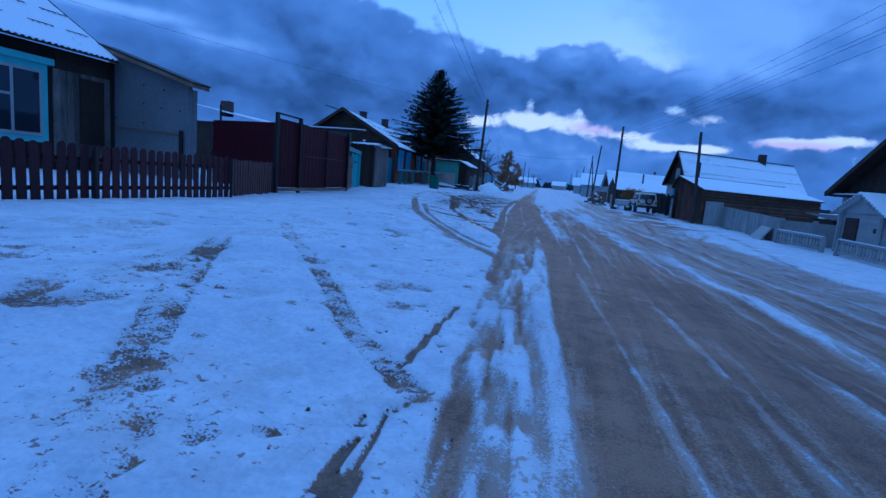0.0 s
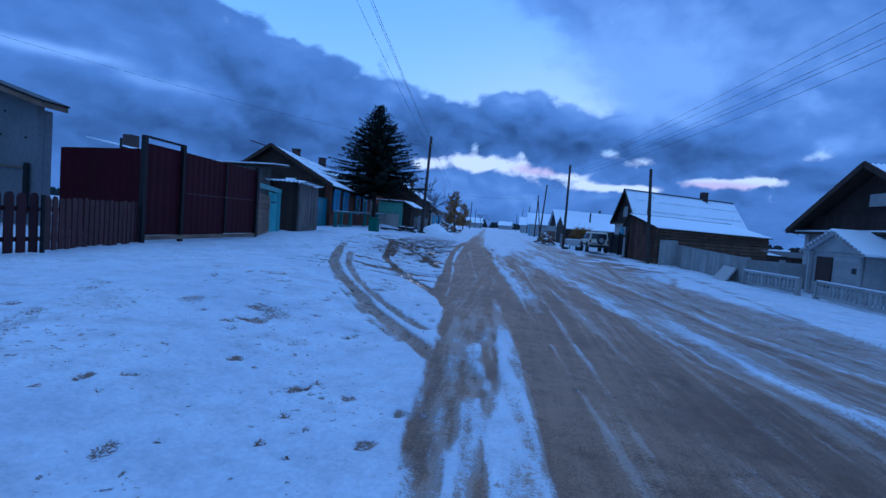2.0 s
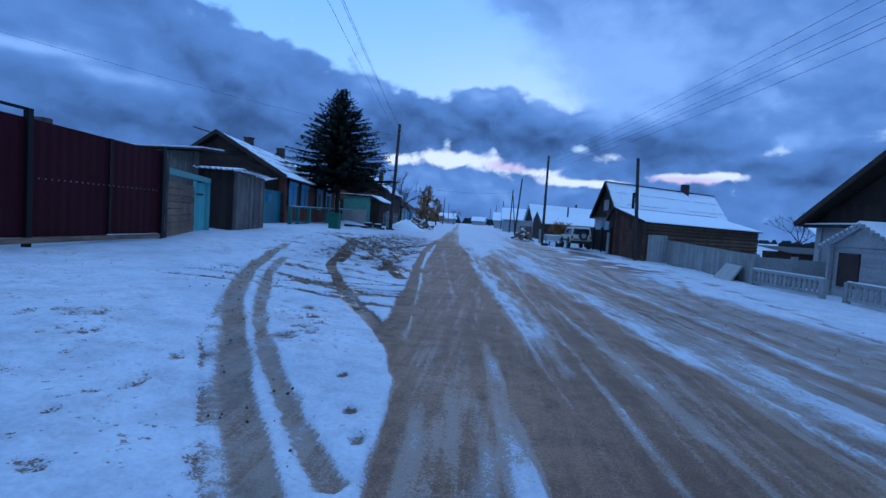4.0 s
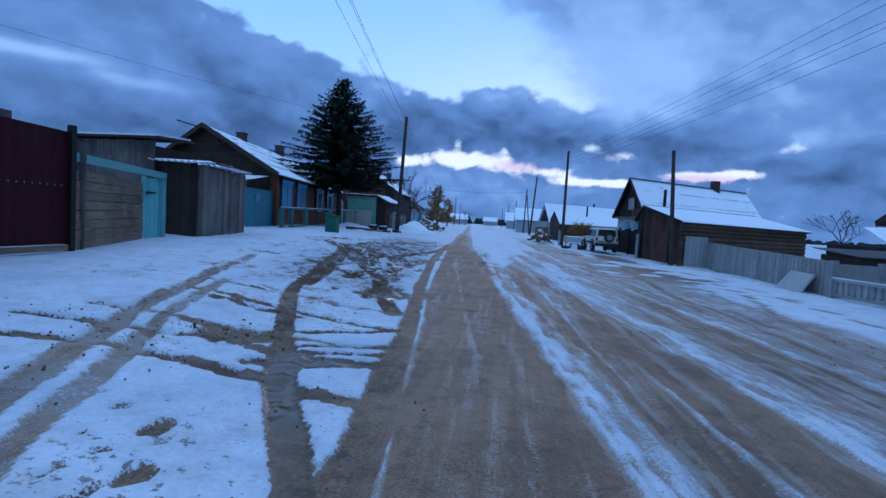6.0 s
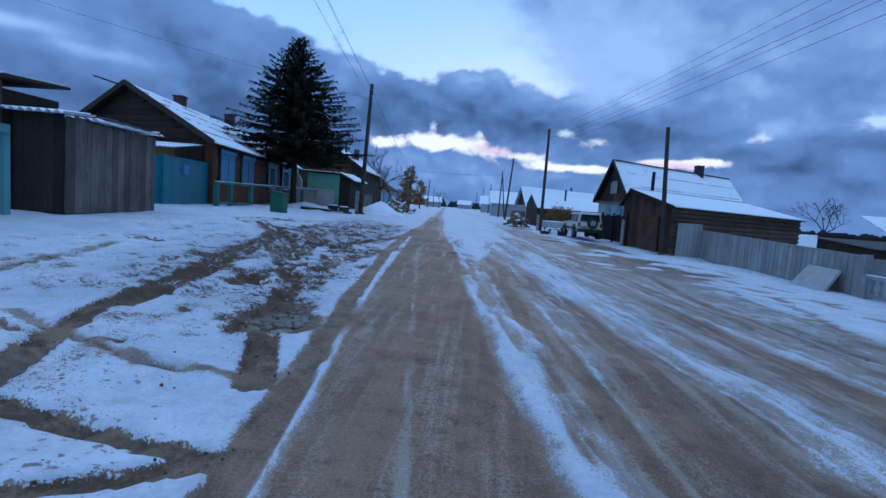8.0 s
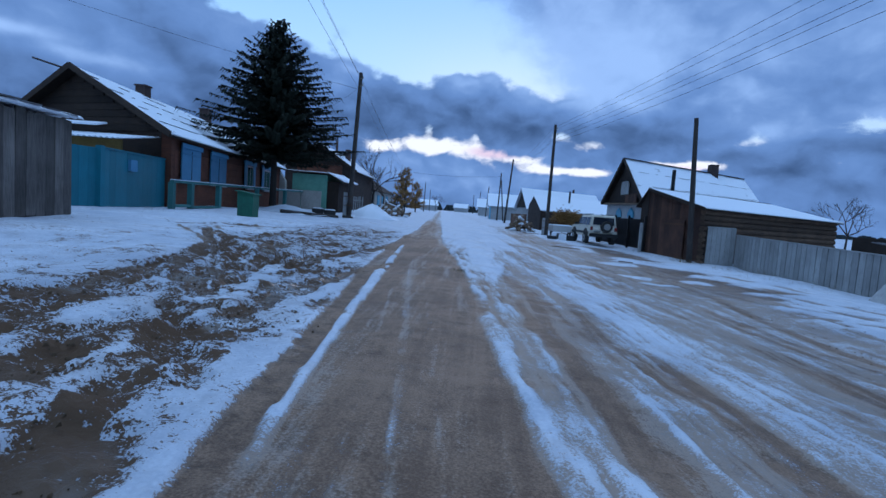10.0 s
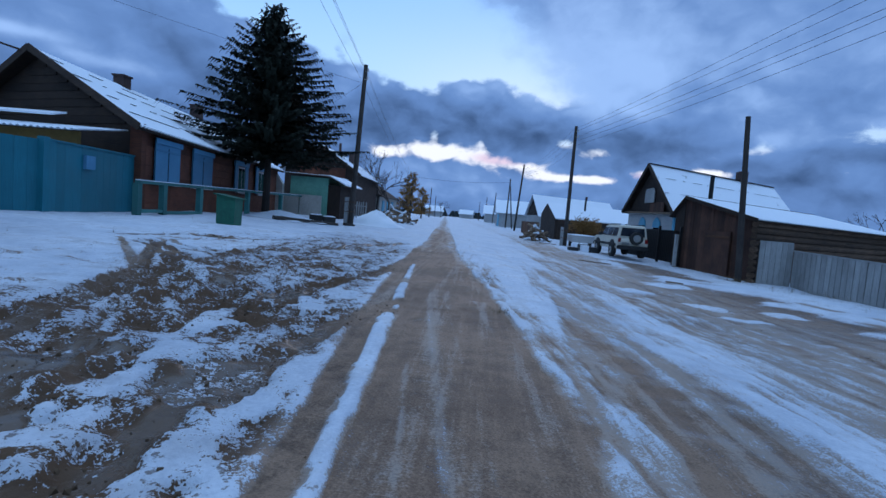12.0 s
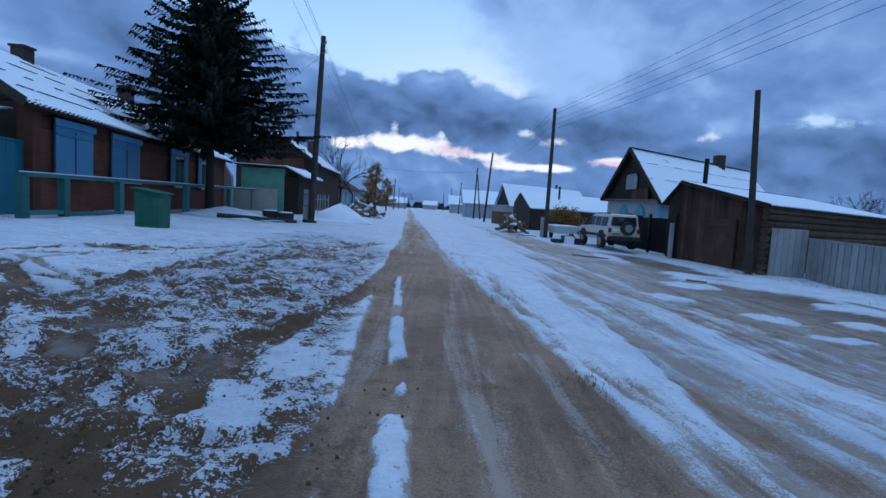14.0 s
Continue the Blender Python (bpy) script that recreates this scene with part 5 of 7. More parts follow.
for i in range(5):
    y = 22.5 + i * 0.62
    x = -7.9 - 0.226 * (y - 21.3)
    part("loose_slate", prism(BM(), [(x - 0.5, y, 2.62), (x + 0.12, y, 2.58), (x + 0.02, y + 0.55, 2.6), (x - 0.6, y + 0.5, 2.66)], (0, 0, 0.03)), "slate_edge", ps)

# ---------------------------------------------------------------- teal gate and brown house with shutters
tg = thing("board_gate", (-11.2, 30.5, 0.4), "closed teal-painted board gate with a blue letter box", "gate")
for a, b in (((-11.75, 27.0), (-11.15, 29.2)), ((-11.05, 29.3), (-11.45, 33.0))):
    upright_boards(tg, "board", a, b, 0.42, 2.22, "teal_paint", 0.3, 0.004, 0.03, jitter=0.004, lean=0.1)
part("gate_post", box(BM(), (-11.18, 29.15, 0.3), (-11.0, 29.33, 2.3)), "teal_paint", tg)
bm = BM()
box(bm, (-11.2, 30.6, 1.62), (-11.08, 30.92, 2.0))
part("letter_box", bm, "shutter_blue", tg, "small blue letter box")
part("cap", beam(BM(), (-11.04, 29.3, 2.24), (-11.44, 33.0, 2.24), 0.08, 0.05), "teal_paint", tg)

W = Vector((-0.1302, 0.9915))
C = Vector((-11.4, 33.1))
N = Vector((-0.952, 0.305))


def bh(s, n=0.0):
    """Plan point of the brown house: s along its street wall, n behind it."""
    p = C + W * s + N * n
    return p.x, p.y


HB = thing("brown_house", (-13, 38, 0.4), "long brown log house with blue shutters and snowy roof", "house")
for i in range(9):
    z = 0.42 + i * 0.32
    part("wall_board", wall_prism(BM(), bh(16.2, -0.06), bh(0, -0.06), z, z + 0.314, -0.12 + 0.004 * (i % 3)), "brown_log", HB)
part("core_wall", wall_prism(BM(), bh(16.2, 0.05), bh(0, 0.05), 0.3, 3.4, -0.25), "dark_wood_h", HB)
HALF, RIDGE = 5.25, 5.85
for s in (0.02, 16.0):
    part("gable_wall", prism(BM(), [(*bh(s, 0.1), 0.3), (*bh(s, 2 * HALF), 0.3), (*bh(s, 2 * HALF), 3.3), (*bh(s, HALF), RIDGE - 0.12), (*bh(s, 0.1), 3.3)], (W.x * 0.2, W.y * 0.2, 0)), "dark_wood_h", HB)
for i in range(9):
    z = 3.3 + i * 0.28
    half = HALF * (RIDGE - 0.12 - z - 0.27) / (RIDGE - 0.12 - 3.3) - 0.05
    if half > 0.2:
        level_boards(HB, "gable_board", bh(-0.02, HALF - half), bh(-0.02, HALF + half), z, z + 0.27, "dark_wood_h", 0.3, thick=0.04)
for n0 in (-0.45, 2 * HALF + 0.45):
    roof_sheet(HB, (*bh(-0.55, n0), 3.16), (*bh(16.6, n0), 3.16), (*bh(16.6, HALF), RIDGE), (*bh(-0.55, HALF), RIDGE), "roof_snow", "slate roof under thin snow")
    part("bargeboard", beam(BM(), (*bh(-0.60, n0), 3.12), (*bh(-0.60, HALF), RIDGE - 0.03), 0.05, 0.24), "dark_wood_h", HB)
lap_lines(HB, (*bh(-0.5, -0.45), 3.16), (*bh(16.5, -0.45), 3.16), (*bh(16.5, HALF), RIDGE), (*bh(-0.5, HALF), RIDGE), (0.2, 0.42, 0.64, 0.84), 3, 0.5)
part("eave_board", beam(BM(), (*bh(-0.5, -0.38), 3.12), (*bh(16.5, -0.38), 3.12), 0.04, 0.16), "dark_wood_h", HB)
part("antenna_rod", rod(BM(), (*bh(-0.6, HALF + 0.3), 5.7), (*bh(-1.2, HALF + 1.6), 6.0), 0.04, n=6), "dark_wood_h", HB)
for s, n, w, h in ((5.0, HALF, 0.5, 0.5), (12.8, HALF, 0.55, 0.8)):
    x, y = bh(s, n)
    ch = part("chimney", box(BM(), (x - w / 2, y - w / 2, 5.4), (x + w / 2, y + w / 2, 5.75 + h)), "brick_flue", HB)
    part("chimney_cap", box(BM(), (x - w / 2 - 0.05, y - w / 2 - 0.05, 5.75 + h), (x + w / 2 + 0.05, y + w / 2 + 0.05, 5.83 + h)), "brick_flue", ch)


def slab_on_wall(s0, s1, z0, z1, n0, n1):
    return prism(BM(), [(*bh(s0, n0), z0), (*bh(s1, n0), z0), (*bh(s1, n0), z1), (*bh(s0, n0), z1)], (N.x * (n1 - n0), N.y * (n1 - n0), 0))


for s0, s1 in ((0.83, 2.6), (3.7, 5.6)):
    sh = part("shutter", slab_on_wall(s0, s1, 1.5, 2.92, -0.2, -0.12), "shutter_blue", HB, "closed faded blue shutters")
    part("shutter_gap", slab_on_wall((s0 + s1) / 2 - 0.015, (s0 + s1) / 2 + 0.015, 1.52, 2.7, -0.215, -0.2), "black_metal", sh)
    part("cornice", slab_on_wall(s0 - 0.08, s1 + 0.08, 2.8, 2.98, -0.27, -0.2), "shutter_blue", sh)
    part("sill", slab_on_wall(s0 - 0.05, s1 + 0.05, 1.4, 1.5, -0.26, -0.12), "white_paint", sh)
    part("batten", slab_on_wall(s0 + 0.05, s1 - 0.05, 2.55, 2.62, -0.225, -0.2), "shutter_blue", sh)
for s0, s1 in ((8.3, 10.2), (11.5, 13.6)):
    wn = part("window", slab_on_wall(s0 + 0.45, s1 - 0.45, 1.5, 2.75, -0.2, -0.12), "white_paint", HB, "white window between open blue shutters")
    for k0, k1 in ((0.52, 0.92), (1.0, s1 - s0 - 0.52)):
        part("pane", slab_on_wall(s0 + k0, s0 + k1, 1.6, 2.65, -0.215, -0.2), "glass", wn)
    part("shutter", slab_on_wall(s0, s0 + 0.42, 1.48, 2.78, -0.22, -0.16), "shutter_blue", wn)
    part("shutter", slab_on_wall(s1 - 0.42, s1, 1.48, 2.78, -0.22, -0.16), "shutter_blue", wn)
    part("cornice", slab_on_wall(s0 - 0.05, s1 + 0.05, 2.78, 3.0, -0.26, -0.14), "shutter_blue", wn)
    part("sill", slab_on_wall(s0 + 0.4, s1 - 0.4, 1.4, 1.5, -0.26, -0.12), "white_paint", wn)
for n in (0.0, 2 * HALF):
    part("corner_board", box(BM(), (bh(0, n)[0] - 0.2, bh(0, n)[1] - 0.14, 0.4), (bh(0, n)[0] + 0.2, bh(0, n)[1] + 0.1, 3.3)), "brown_log", HB)
# porch roof over the yard gate
part("porch_wall", box(BM(), (-15.2, 31.6, 2.2), (-12.2, 31.7, 2.75)), "yellow_wall", HB, "strip of yellow wall under the porch roof")
part("porch_roof", corrugated(BM(), (-16.0, 30.6, 2.72), (-11.5, 30.6, 2.7), (-11.7, 33.0, 3.05), (-16.2, 32.6, 3.05), 0.2, 0.025), "roof_snow", HB, "snowy slate porch roof")
part("porch_roof", prism(BM(), [(-16.8, 32.2, 3.28), (-13.6, 32.2, 3.26), (-13.6, 32.75, 3.4), (-16.8, 32.75, 3.42)], (0, 0, 0.06)), "snow", HB)

# ---------------------------------------------------------------- green rail, bin, clutter by the house
gr = thing("roadside_rail", (-11, 42, 0.4), "low green wooden rail fence on squared posts with snow on top", "fence")


def rail_at(s):
    return -10.3 - 0.1 * s, 32.8 + s


for a, b in ((-1.4, 0.0), (0.0, 7.3), (7.3, 12.4), (12.4, 17.2), (17.2, 23.2)):
    (x0, y0), (x1, y1) = rail_at(a), rail_at(b)
    za, zb = 1.42 + 0.012 * a, 1.42 + 0.012 * b
    part("rail", beam(BM(), (x0, y0, za), (x1, y1, zb), 0.16, 0.09), "rail_paint", gr)
    part("rail_snow", beam(BM(), (x0, y0, za + 0.06), (x1, y1, zb + 0.06), 0.12, 0.025), "snow", gr)
for s in (-1.4, 0.0, 2.5, 7.3, 12.4, 17.2, 23.1):
    x, y = rail_at(s)
    g = gz(x, y)
    bm = BM()
    box(bm, (x - 0.09, y - 0.09, g - 0.1), (x + 0.09, y + 0.09, 1.38 + 0.012 * s))
    part("post", bm, "rail_paint", gr)
for a, b, z in ((-1.4, 0.0, 0.55), (0.0, 2.5, 0.5)):
    (x0, y0), (x1, y1) = rail_at(a), rail_at(b)
    part("low_rail", beam(BM(), (x0, y0, z), (x1, y1, z), 0.12, 0.1), "rail_paint", gr)

bn = thing("rubbish_bin", (-7.95, 32.5, 0.4), "green wooden rubbish bin with a sloping lid standing in snow", "bin")
bm = prism(BM(), [(-8.22, 32.28, 0.18), (-7.66, 32.28, 0.18), (-7.64, 32.28, 1.12), (-8.24, 32.28, 1.22)], (0, 0.5, 0))
part("body", bm, "bin_paint", bn)
bm = prism(BM(), [(-8.3, 32.2, 1.23), (-7.58, 32.2, 1.12), (-7.58, 32.2, 1.16), (-8.3, 32.2, 1.27)], (0, 0.66, 0))
part("lid", bm, "bin_paint", bn)


def heap(name, x, y, rx, ry, h, material, label, category, seed, n=26, rough=0.25):
    """A low mound with an uneven skin."""
    bm = BM()
    rings = []
    base = gz(x, y) - 0.08
    for j in range(9):
        k = j / 8
        ring = []
        for i in range(n):
            a = 2 * math.pi * i / n
            rr = (1 - k) ** 0.8
            p = noise.noise(Vector((math.cos(a) * 2 + seed, math.sin(a) * 2, k * 3)))
            f = 1 + rough * p
            ring.append(bm.verts.new((x + rx * rr * f * math.cos(a), y + ry * rr * f * math.sin(a), base + h * (k ** 1.15) * (1 + 0.15 * p))))
        rings.append(ring)
    for r0, r1 in zip(rings, rings[1:]):
        for i in range(n):
            bm.faces.new((r0[i], r0[(i + 1) % n], r1[(i + 1) % n], r1[i]))
    return solo(name, bm, material, (x, y, base), label, category, smooth=True)


heap("snow_pile", -6.5, 47.5, 1.7, 1.6, 1.0, "snow", "heap of ploughed snow behind the pole", "snow pile", 3)
heap("snow_pile", -9.6, 40.5, 2.2, 1.2, 0.45, "snow", "low mound of snow under the fir tree", "snow pile", 8)


def wood_pile(x, y, rx, ry, h, seed, label):
    w = thing("wood_pile", (x, y, gz(x, y)), label, "wood pile")
    rnd = random.Random(seed)
    for i in range(70):
        a, q = rnd.uniform(0, 2 * math.pi), rnd.random() ** 0.6
        px, py = x + rx * q * math.cos(a), y + ry * q * math.sin(a)
        pz = gz(px, py) + 0.1 + h * (1 - q) * rnd.uniform(0.55, 1)
        d = Vector((rnd.uniform(-1, 1), rnd.uniform(-1, 1), rnd.uniform(-0.35, 0.35))).normalized() * rnd.uniform(0.25, 0.55)
        part("snow_cap" if i % 4 == 0 else "billet", rod(BM(), Vector((px, py, pz)) - d, Vector((px, py, pz)) + d, rnd.uniform(0.06, 0.12), n=6), "snow" if i % 4 == 0 else "grey_wood_h", w)
    return w


wood_pile(-7.4, 59.0, 2.0, 1.6, 1.1, 4, "tumbled heap of split firewood dusted with snow")
wood_pile(4.3, 57.5, 1.0, 1.6, 1.25, 9, "rough heap of logs and boards beside the road")
for x, y in ((-8.35, 42.0), (-7.55, 41.6)):
    ty = thing("planter_tub", (x, y, gz(x, y)), "dark round tub filled with snow near the pole", "planter", "tubs by the pole")
    part("tub", rod(BM(), (x, y, gz(x, y) - 0.05), (x, y, gz(x, y) + 0.34), 0.3, 0.34, 14), "rubber", ty)
    part("fill", rod(BM(), (x, y, gz(x, y) + 0.34), (x, y, gz(x, y) + 0.39), 0.3, 0.24, 14), "snow", ty)
for i, (x0, y0, x1, y1) in enumerate(((-9.4, 39.2, -6.8, 40.6), (-10.2, 40.2, -8.6, 39.6), (-6.9, 42.0, -6.3, 41.6))):
    bm = rod(BM(), (x0, y0, gz(x0, y0) + 0.06), (x1, y1, gz(x1, y1) + 0.06), 0.09, 0.08, 8)
    solo("edging_log", bm, "pole_wood", (x0, y0, gz(x0, y0)), "old log lying as an edging in the snow", "log", "edging logs")

# ---------------------------------------------------------------- beyond the brown house
ms = thing("mint_shed", (-11.6, 52, 0.5), "small mint green shed with a snow-covered pent roof", "shed")
part("wall", box(BM(), (-12.9, 50.0, 0.3), (-10.35, 54, 2.95)), "mint_wall", ms)
part("side_wall", box(BM(), (-10.35, 50.05, 0.3), (-9.5, 54, 2.5)), "dark_wood_v", ms)
part("roof", prism(BM(), [(-13.2, 49.7, 3.05), (-10.2, 49.7, 3.0), (-9.1, 49.7, 2.45), (-9.1, 49.7, 2.53), (-10.2, 49.7, 3.08), (-13.2, 49.7, 3.13)], (0, 4.6, 0)), "dark_wood_h", ms)
part("roof_snow", prism(BM(), [(-10.25, 49.75, 3.07), (-9.1, 49.75, 2.53), (-9.1, 49.75, 2.62), (-10.25, 49.75, 3.16)], (0, 4.5, 0)), "snow", ms)
part("roof_slates", corrugated(BM(), (-13.2, 49.72, 3.13), (-10.2, 49.72, 3.09), (-10.2, 54.2, 3.2), (-13.2, 54.2, 3.24), 0.2, 0.03), "roof_thin", ms)
cf = thing("cream_fence", (-12.4, 49.6, 0.5), "pale panel fence in front of the mint shed", "fence")
for x0, x1 in ((-13.6, -12.1), (-12.05, -10.6)):
    part("panel", box(BM(), (x0, 49.55, 0.4), (x1, 49.62, 1.75)), "cream", cf)
tp = solo("tarpaulin", prism(BM(), [(-14.4, 48.9, 0.6), (-13.0, 48.9, 0.6), (-13.0, 48.9, 2.3), (-13.5, 48.9, 3.0), (-14.0, 48.9, 3.1), (-14.4, 48.9, 2.8)], (0, 0.3, 0)), "cream",
          (-13.7, 49, 0.5), "pale tarpaulin sheet hung at the house corner", "tarpaulin")
pf = thing("white_picket_fence", (-9.2, 53, 0.5), "small whitewashed picket fence leaning by the snow pile", "fence")
upright_boards(pf, "picket", (-10.1, 51.5), (-8.1, 52.0), 0.5, 1.6, "old_white", 0.08, 0.08, 0.02, lean=2)
part("rail", beam(BM(), (-10.1, 51.55, 1.3), (-8.1, 52.05, 1.3), 0.04, 0.06), "old_white", pf)

bw = thing("dark_gable_house", (-15, 66, 0.4), "tall dark plank house with snow-edged gable roof", "house")
part("gable_wall", prism(BM(), [(-18.2, 62, 0.3), (-11.6, 62, 0.3), (-11.6, 62, 4.3), (-14.9, 62, 6.4), (-18.2, 62, 4.3)], (-0.6, 12, 0)), "dark_wood_v", bw)
upright_boards(bw, "plank", (-17.0, 61.95), (-12.6, 61.95), 3.0, 4.6, "brown_log", 0.4, thick=0.05)
for x1, z1 in ((-11.1, 4.05), (-18.7, 4.05)):
    bm = prism(BM(), [(-14.9, 61.6, 6.5), (x1, 61.6, z1), (x1, 61.6, z1 + 0.1), (-14.9, 61.6, 6.62)], (-0.6, 12.8, 0))
    part("roof", bm, "roof_thin", bw)
    part("bargeboard", beam(BM(), (-14.9, 61.58, 6.45), (x1, 61.58, z1), 0.06, 0.22), "dark_wood_h", bw)
part("chimney", rod(BM(), (-14.4, 66, 5.5), (-14.4, 66, 7.3), 0.13, n=8), "brick_flue", bw)
part("chimney", box(BM(), (-13.9, 67.5, 5.2), (-13.4, 68, 6.7)), "brick_flue", bw)
lh = thing("low_blue_house", (-12.5, 80, 0.4), "low house with turquoise window frames beyond the fence", "house")
part("wall", box(BM(), (-18, 76, 0.2), (-12.2, 88, 2.8)), "cream", lh)
part("roof", prism(BM(), [(-11.8, 75.6, 2.7), (-15.1, 75.6, 4.6), (-18.4, 75.6, 2.7)], (0, 12.8, 0)), "dark_wood_h", lh)
for y in (77.5, 80.5, 83.5):
    part("window", box(BM(), (-12.25, y, 1.0), (-12.1, y + 1.3, 2.3)), "blue_far", lh)
part("front_window", box(BM(), (-14.6, 75.9, 0.9), (-13.2, 76.05, 2.2)), "blue_far", lh)

# ---------------------------------------------------------------- right side: white house with porch
wh = thing("white_house", (18, 23.5, -0.6), "white plastered house with dark gable and small porch", "house")
part("wall", box(BM(), (15.6, 18.6, -0.8), (24, 28.2, 2.1)), "white_paint", wh)
part("gable_wall", prism(BM(), [(15.5, 18.3, 2.1), (15.5, 28.5, 2.1), (15.5, 23.5, 4.6)], (8.5, 0, 0)), "dark_wood_v", wh)
upright_boards(wh, "plank", (15.46, 19.4), (15.46, 27.6), 2.12, 2.9, "dark_wood_v", 0.3, thick=0.04)
for y1 in (17.9, 28.9):
    roof_sheet(wh, (14.95, y1, 2.12), (24.3, y1, 2.12), (24.3, 23.5, 4.85), (14.95, 23.5, 4.85), "roof_snow")
    part("bargeboard", beam(BM(), (14.9, y1, 2.1), (14.9, 23.5, 4.83), 0.06, 0.24), "dark_wood_h", wh)
part("cornice", box(BM(), (15.2, 18.2, 2.0), (15.6, 28.7, 2.12)), "dark_wood_h", wh)
part("cornice_snow", box(BM(), (15.18, 18.2, 2.12), (15.48, 28.7, 2.18)), "snow", wh)
part("attic_panel", box(BM(), (15.4, 22.75, 3.15), (15.46, 23.75, 3.65)), "old_white", wh, "pale peeling panel in the gable")
part("corner_pilaster", box(BM(), (15.5, 27.95, -0.7), (15.75, 28.3, 2.0)), "white_paint", wh)
po = part("porch", box(BM(), (14.2, 21.6, -0.8), (15.6, 24.9, 1.25)), "white_paint", wh, "small white boarded porch with a gabled roof")
level_boards(po, "board", (14.17, 21.6), (14.17, 24.9), -0.7, 1.2, "white_paint", 0.16, thick=0.02)
part("porch_gable", prism(BM(), [(14.15, 21.4, 1.22), (14.15, 25.1, 1.22), (14.15, 23.25, 2.0)], (1.4, 0, 0)), "white_paint", po)
for y1 in (21.1, 25.4):
    bm = prism(BM(), [(13.85, y1, 1.14), (13.85, 23.25, 2.08), (13.85, 23.25, 2.16), (13.85, y1, 1.22)], (1.75, 0, 0))
    part("porch_roof", bm, "roof_snow", po)
part("porch_window", box(BM(), (14.1, 23.45, -0.25), (14.18, 24.5, 1.0)), "brick_flue", po, "boarded brown window")
for y in (21.62, 24.88):
    part("porch_post", box(BM(), (13.98, y - 0.06, -0.8), (14.10, y + 0.06, 1.2)), "white_paint", po)
for y1, sg in ((21.15, 1), (25.35, -1)):
    for i in range(9):
        y = y1 + sg * 0.23 * (i + 0.3)
        z = 1.16 + 0.437 * abs(y - y1)
        part("trim_scallop", prism(BM(), [(13.83, y - 0.1, z + 0.04), (13.83, y - 0.1, z - 0.05), (13.83, y, z - 0.12), (13.83, y + 0.1, z - 0.05), (13.83, y + 0.1, z + 0.04)], (0.025, 0, 0)), "old_white", po)
part("house_number", box(BM(), (14.12, 21.95, 0.45), (14.155, 22.2, 0.65)), "plastic", po)
for y in (18.85, 20.45):
    part("window_casing", box(BM(), (15.42, y, 0.0), (15.5, y + 0.12, 1.8)), "white_paint", wh)
part("window_head", box(BM(), (15.40, 18.75, 1.8), (15.5, 20.68, 1.92)), "white_paint", wh)
part("window_bar", box(BM(), (15.44, 19.66, 0.2), (15.47, 19.74, 1.6)), "white_paint", wh)
part("window", box(BM(), (15.5, 18.9, 0.1), (15.6, 20.5, 1.7)), "white_paint", wh)
part("pane", box(BM(), (15.46, 19.05, 0.2), (15.5, 20.35, 1.6)), "glass", wh)

# ---------------------------------------------------------------- balustrade, panel fence, leaning slab
for (a, b) in (((12.2, 26.6), (12.75, 23.0)), ((12.95, 22.1), (12.5, 8.0))):
    bal = thing("balustrade", ((a[0] + b[0]) / 2, (a[1] + b[1]) / 2, -0.6), "peeling white wooden balustrade fence with turned slats", "fence", "balustrades")
    part("top_rail", beam(BM(), (*a, 0.03), (*b, 0.03), 0.1, 0.09), "old_white", bal)
    part("rail_snow", beam(BM(), (*a, 0.09), (*b, 0.09), 0.08, 0.03), "snow", bal)
    part("foot_rail", beam(BM(), (*a, -0.5), (*b, -0.5), 0.08, 0.1), "old_white", bal)
    upright_boards(bal, "baluster", a, b, -0.52, 0.0, "old_white", 0.19, 0.06, 0.035, poly=BALUSTER, tag="bal", jitter=0.005, lean=1)
    for p in (a, b):
        part("post", box(BM(), (p[0] - 0.08, p[1] - 0.08, -0.75), (p[0] + 0.08, p[1] + 0.08, 0.06)), "old_white", bal)

pfen = thing("panel_fence", (12.5, 33, -0.6), "whitewashed upright-board fence, stained along the foot", "fence")
upright_boards(pfen, "board", (12.72, 38.8), (12.45, 27.2), -0.7, 0.86, "old_white", 0.26, 0.03, 0.05, z1b=0.6, jitter=0.015)
part("backing", wall_prism(BM(), (12.78, 38.8), (12.51, 27.2), -0.7, 0.8, 0.05, z1b=0.54), "concrete", pfen)
part("capping", beam(BM(), (12.72, 38.8, 0.87), (12.45, 27.2, 0.6), 0.1, 0.05), "old_white", pfen)
cp = thing("concrete_fence", (13.8, 26.9, -0.6), "grey-white concrete panel fence with square posts", "fence")
for k0, k1 in ((0.0, 0.5), (0.52, 1.0)):
    p, q = Vector((12.5, 27.1)), Vector((15.3, 26.7))
    part("panel", wall_prism(BM(), p.lerp(q, k0), p.lerp(q, k1), -0.7, 0.55, 0.06), "concrete", cp)
for k in (0.0, 0.51, 1.0):
    p = Vector((12.5, 27.1)).lerp(Vector((15.3, 26.7)), k)
    part("post", box(BM(), (p.x - 0.1, p.y - 0.1, -0.8), (p.x + 0.1, p.y + 0.1, 0.66)), "concrete", cp)
sl = solo("leaning_slab", prism(BM(), [(11.8, 29.5, -0.66), (11.75, 27.7, -0.66), (12.28, 27.8, 0.08), (12.33, 29.4, 0.1)], (0.07, 0, -0.03)), "white_paint", (12, 28.6, -0.62),
          "pale snow-dusted slab leaning against the fence", "slab")
wg = thing("white_sheet_gate", (12.1, 39.0, -0.6), "tall white ribbed sheet gate leaning by the barn", "gate")
upright_boards(wg, "rib", (11.55, 39.2), (12.72, 38.88), -0.62, 1.16, "old_white", 0.18, 0.012, 0.04, jitter=0.0, lean=0.1)
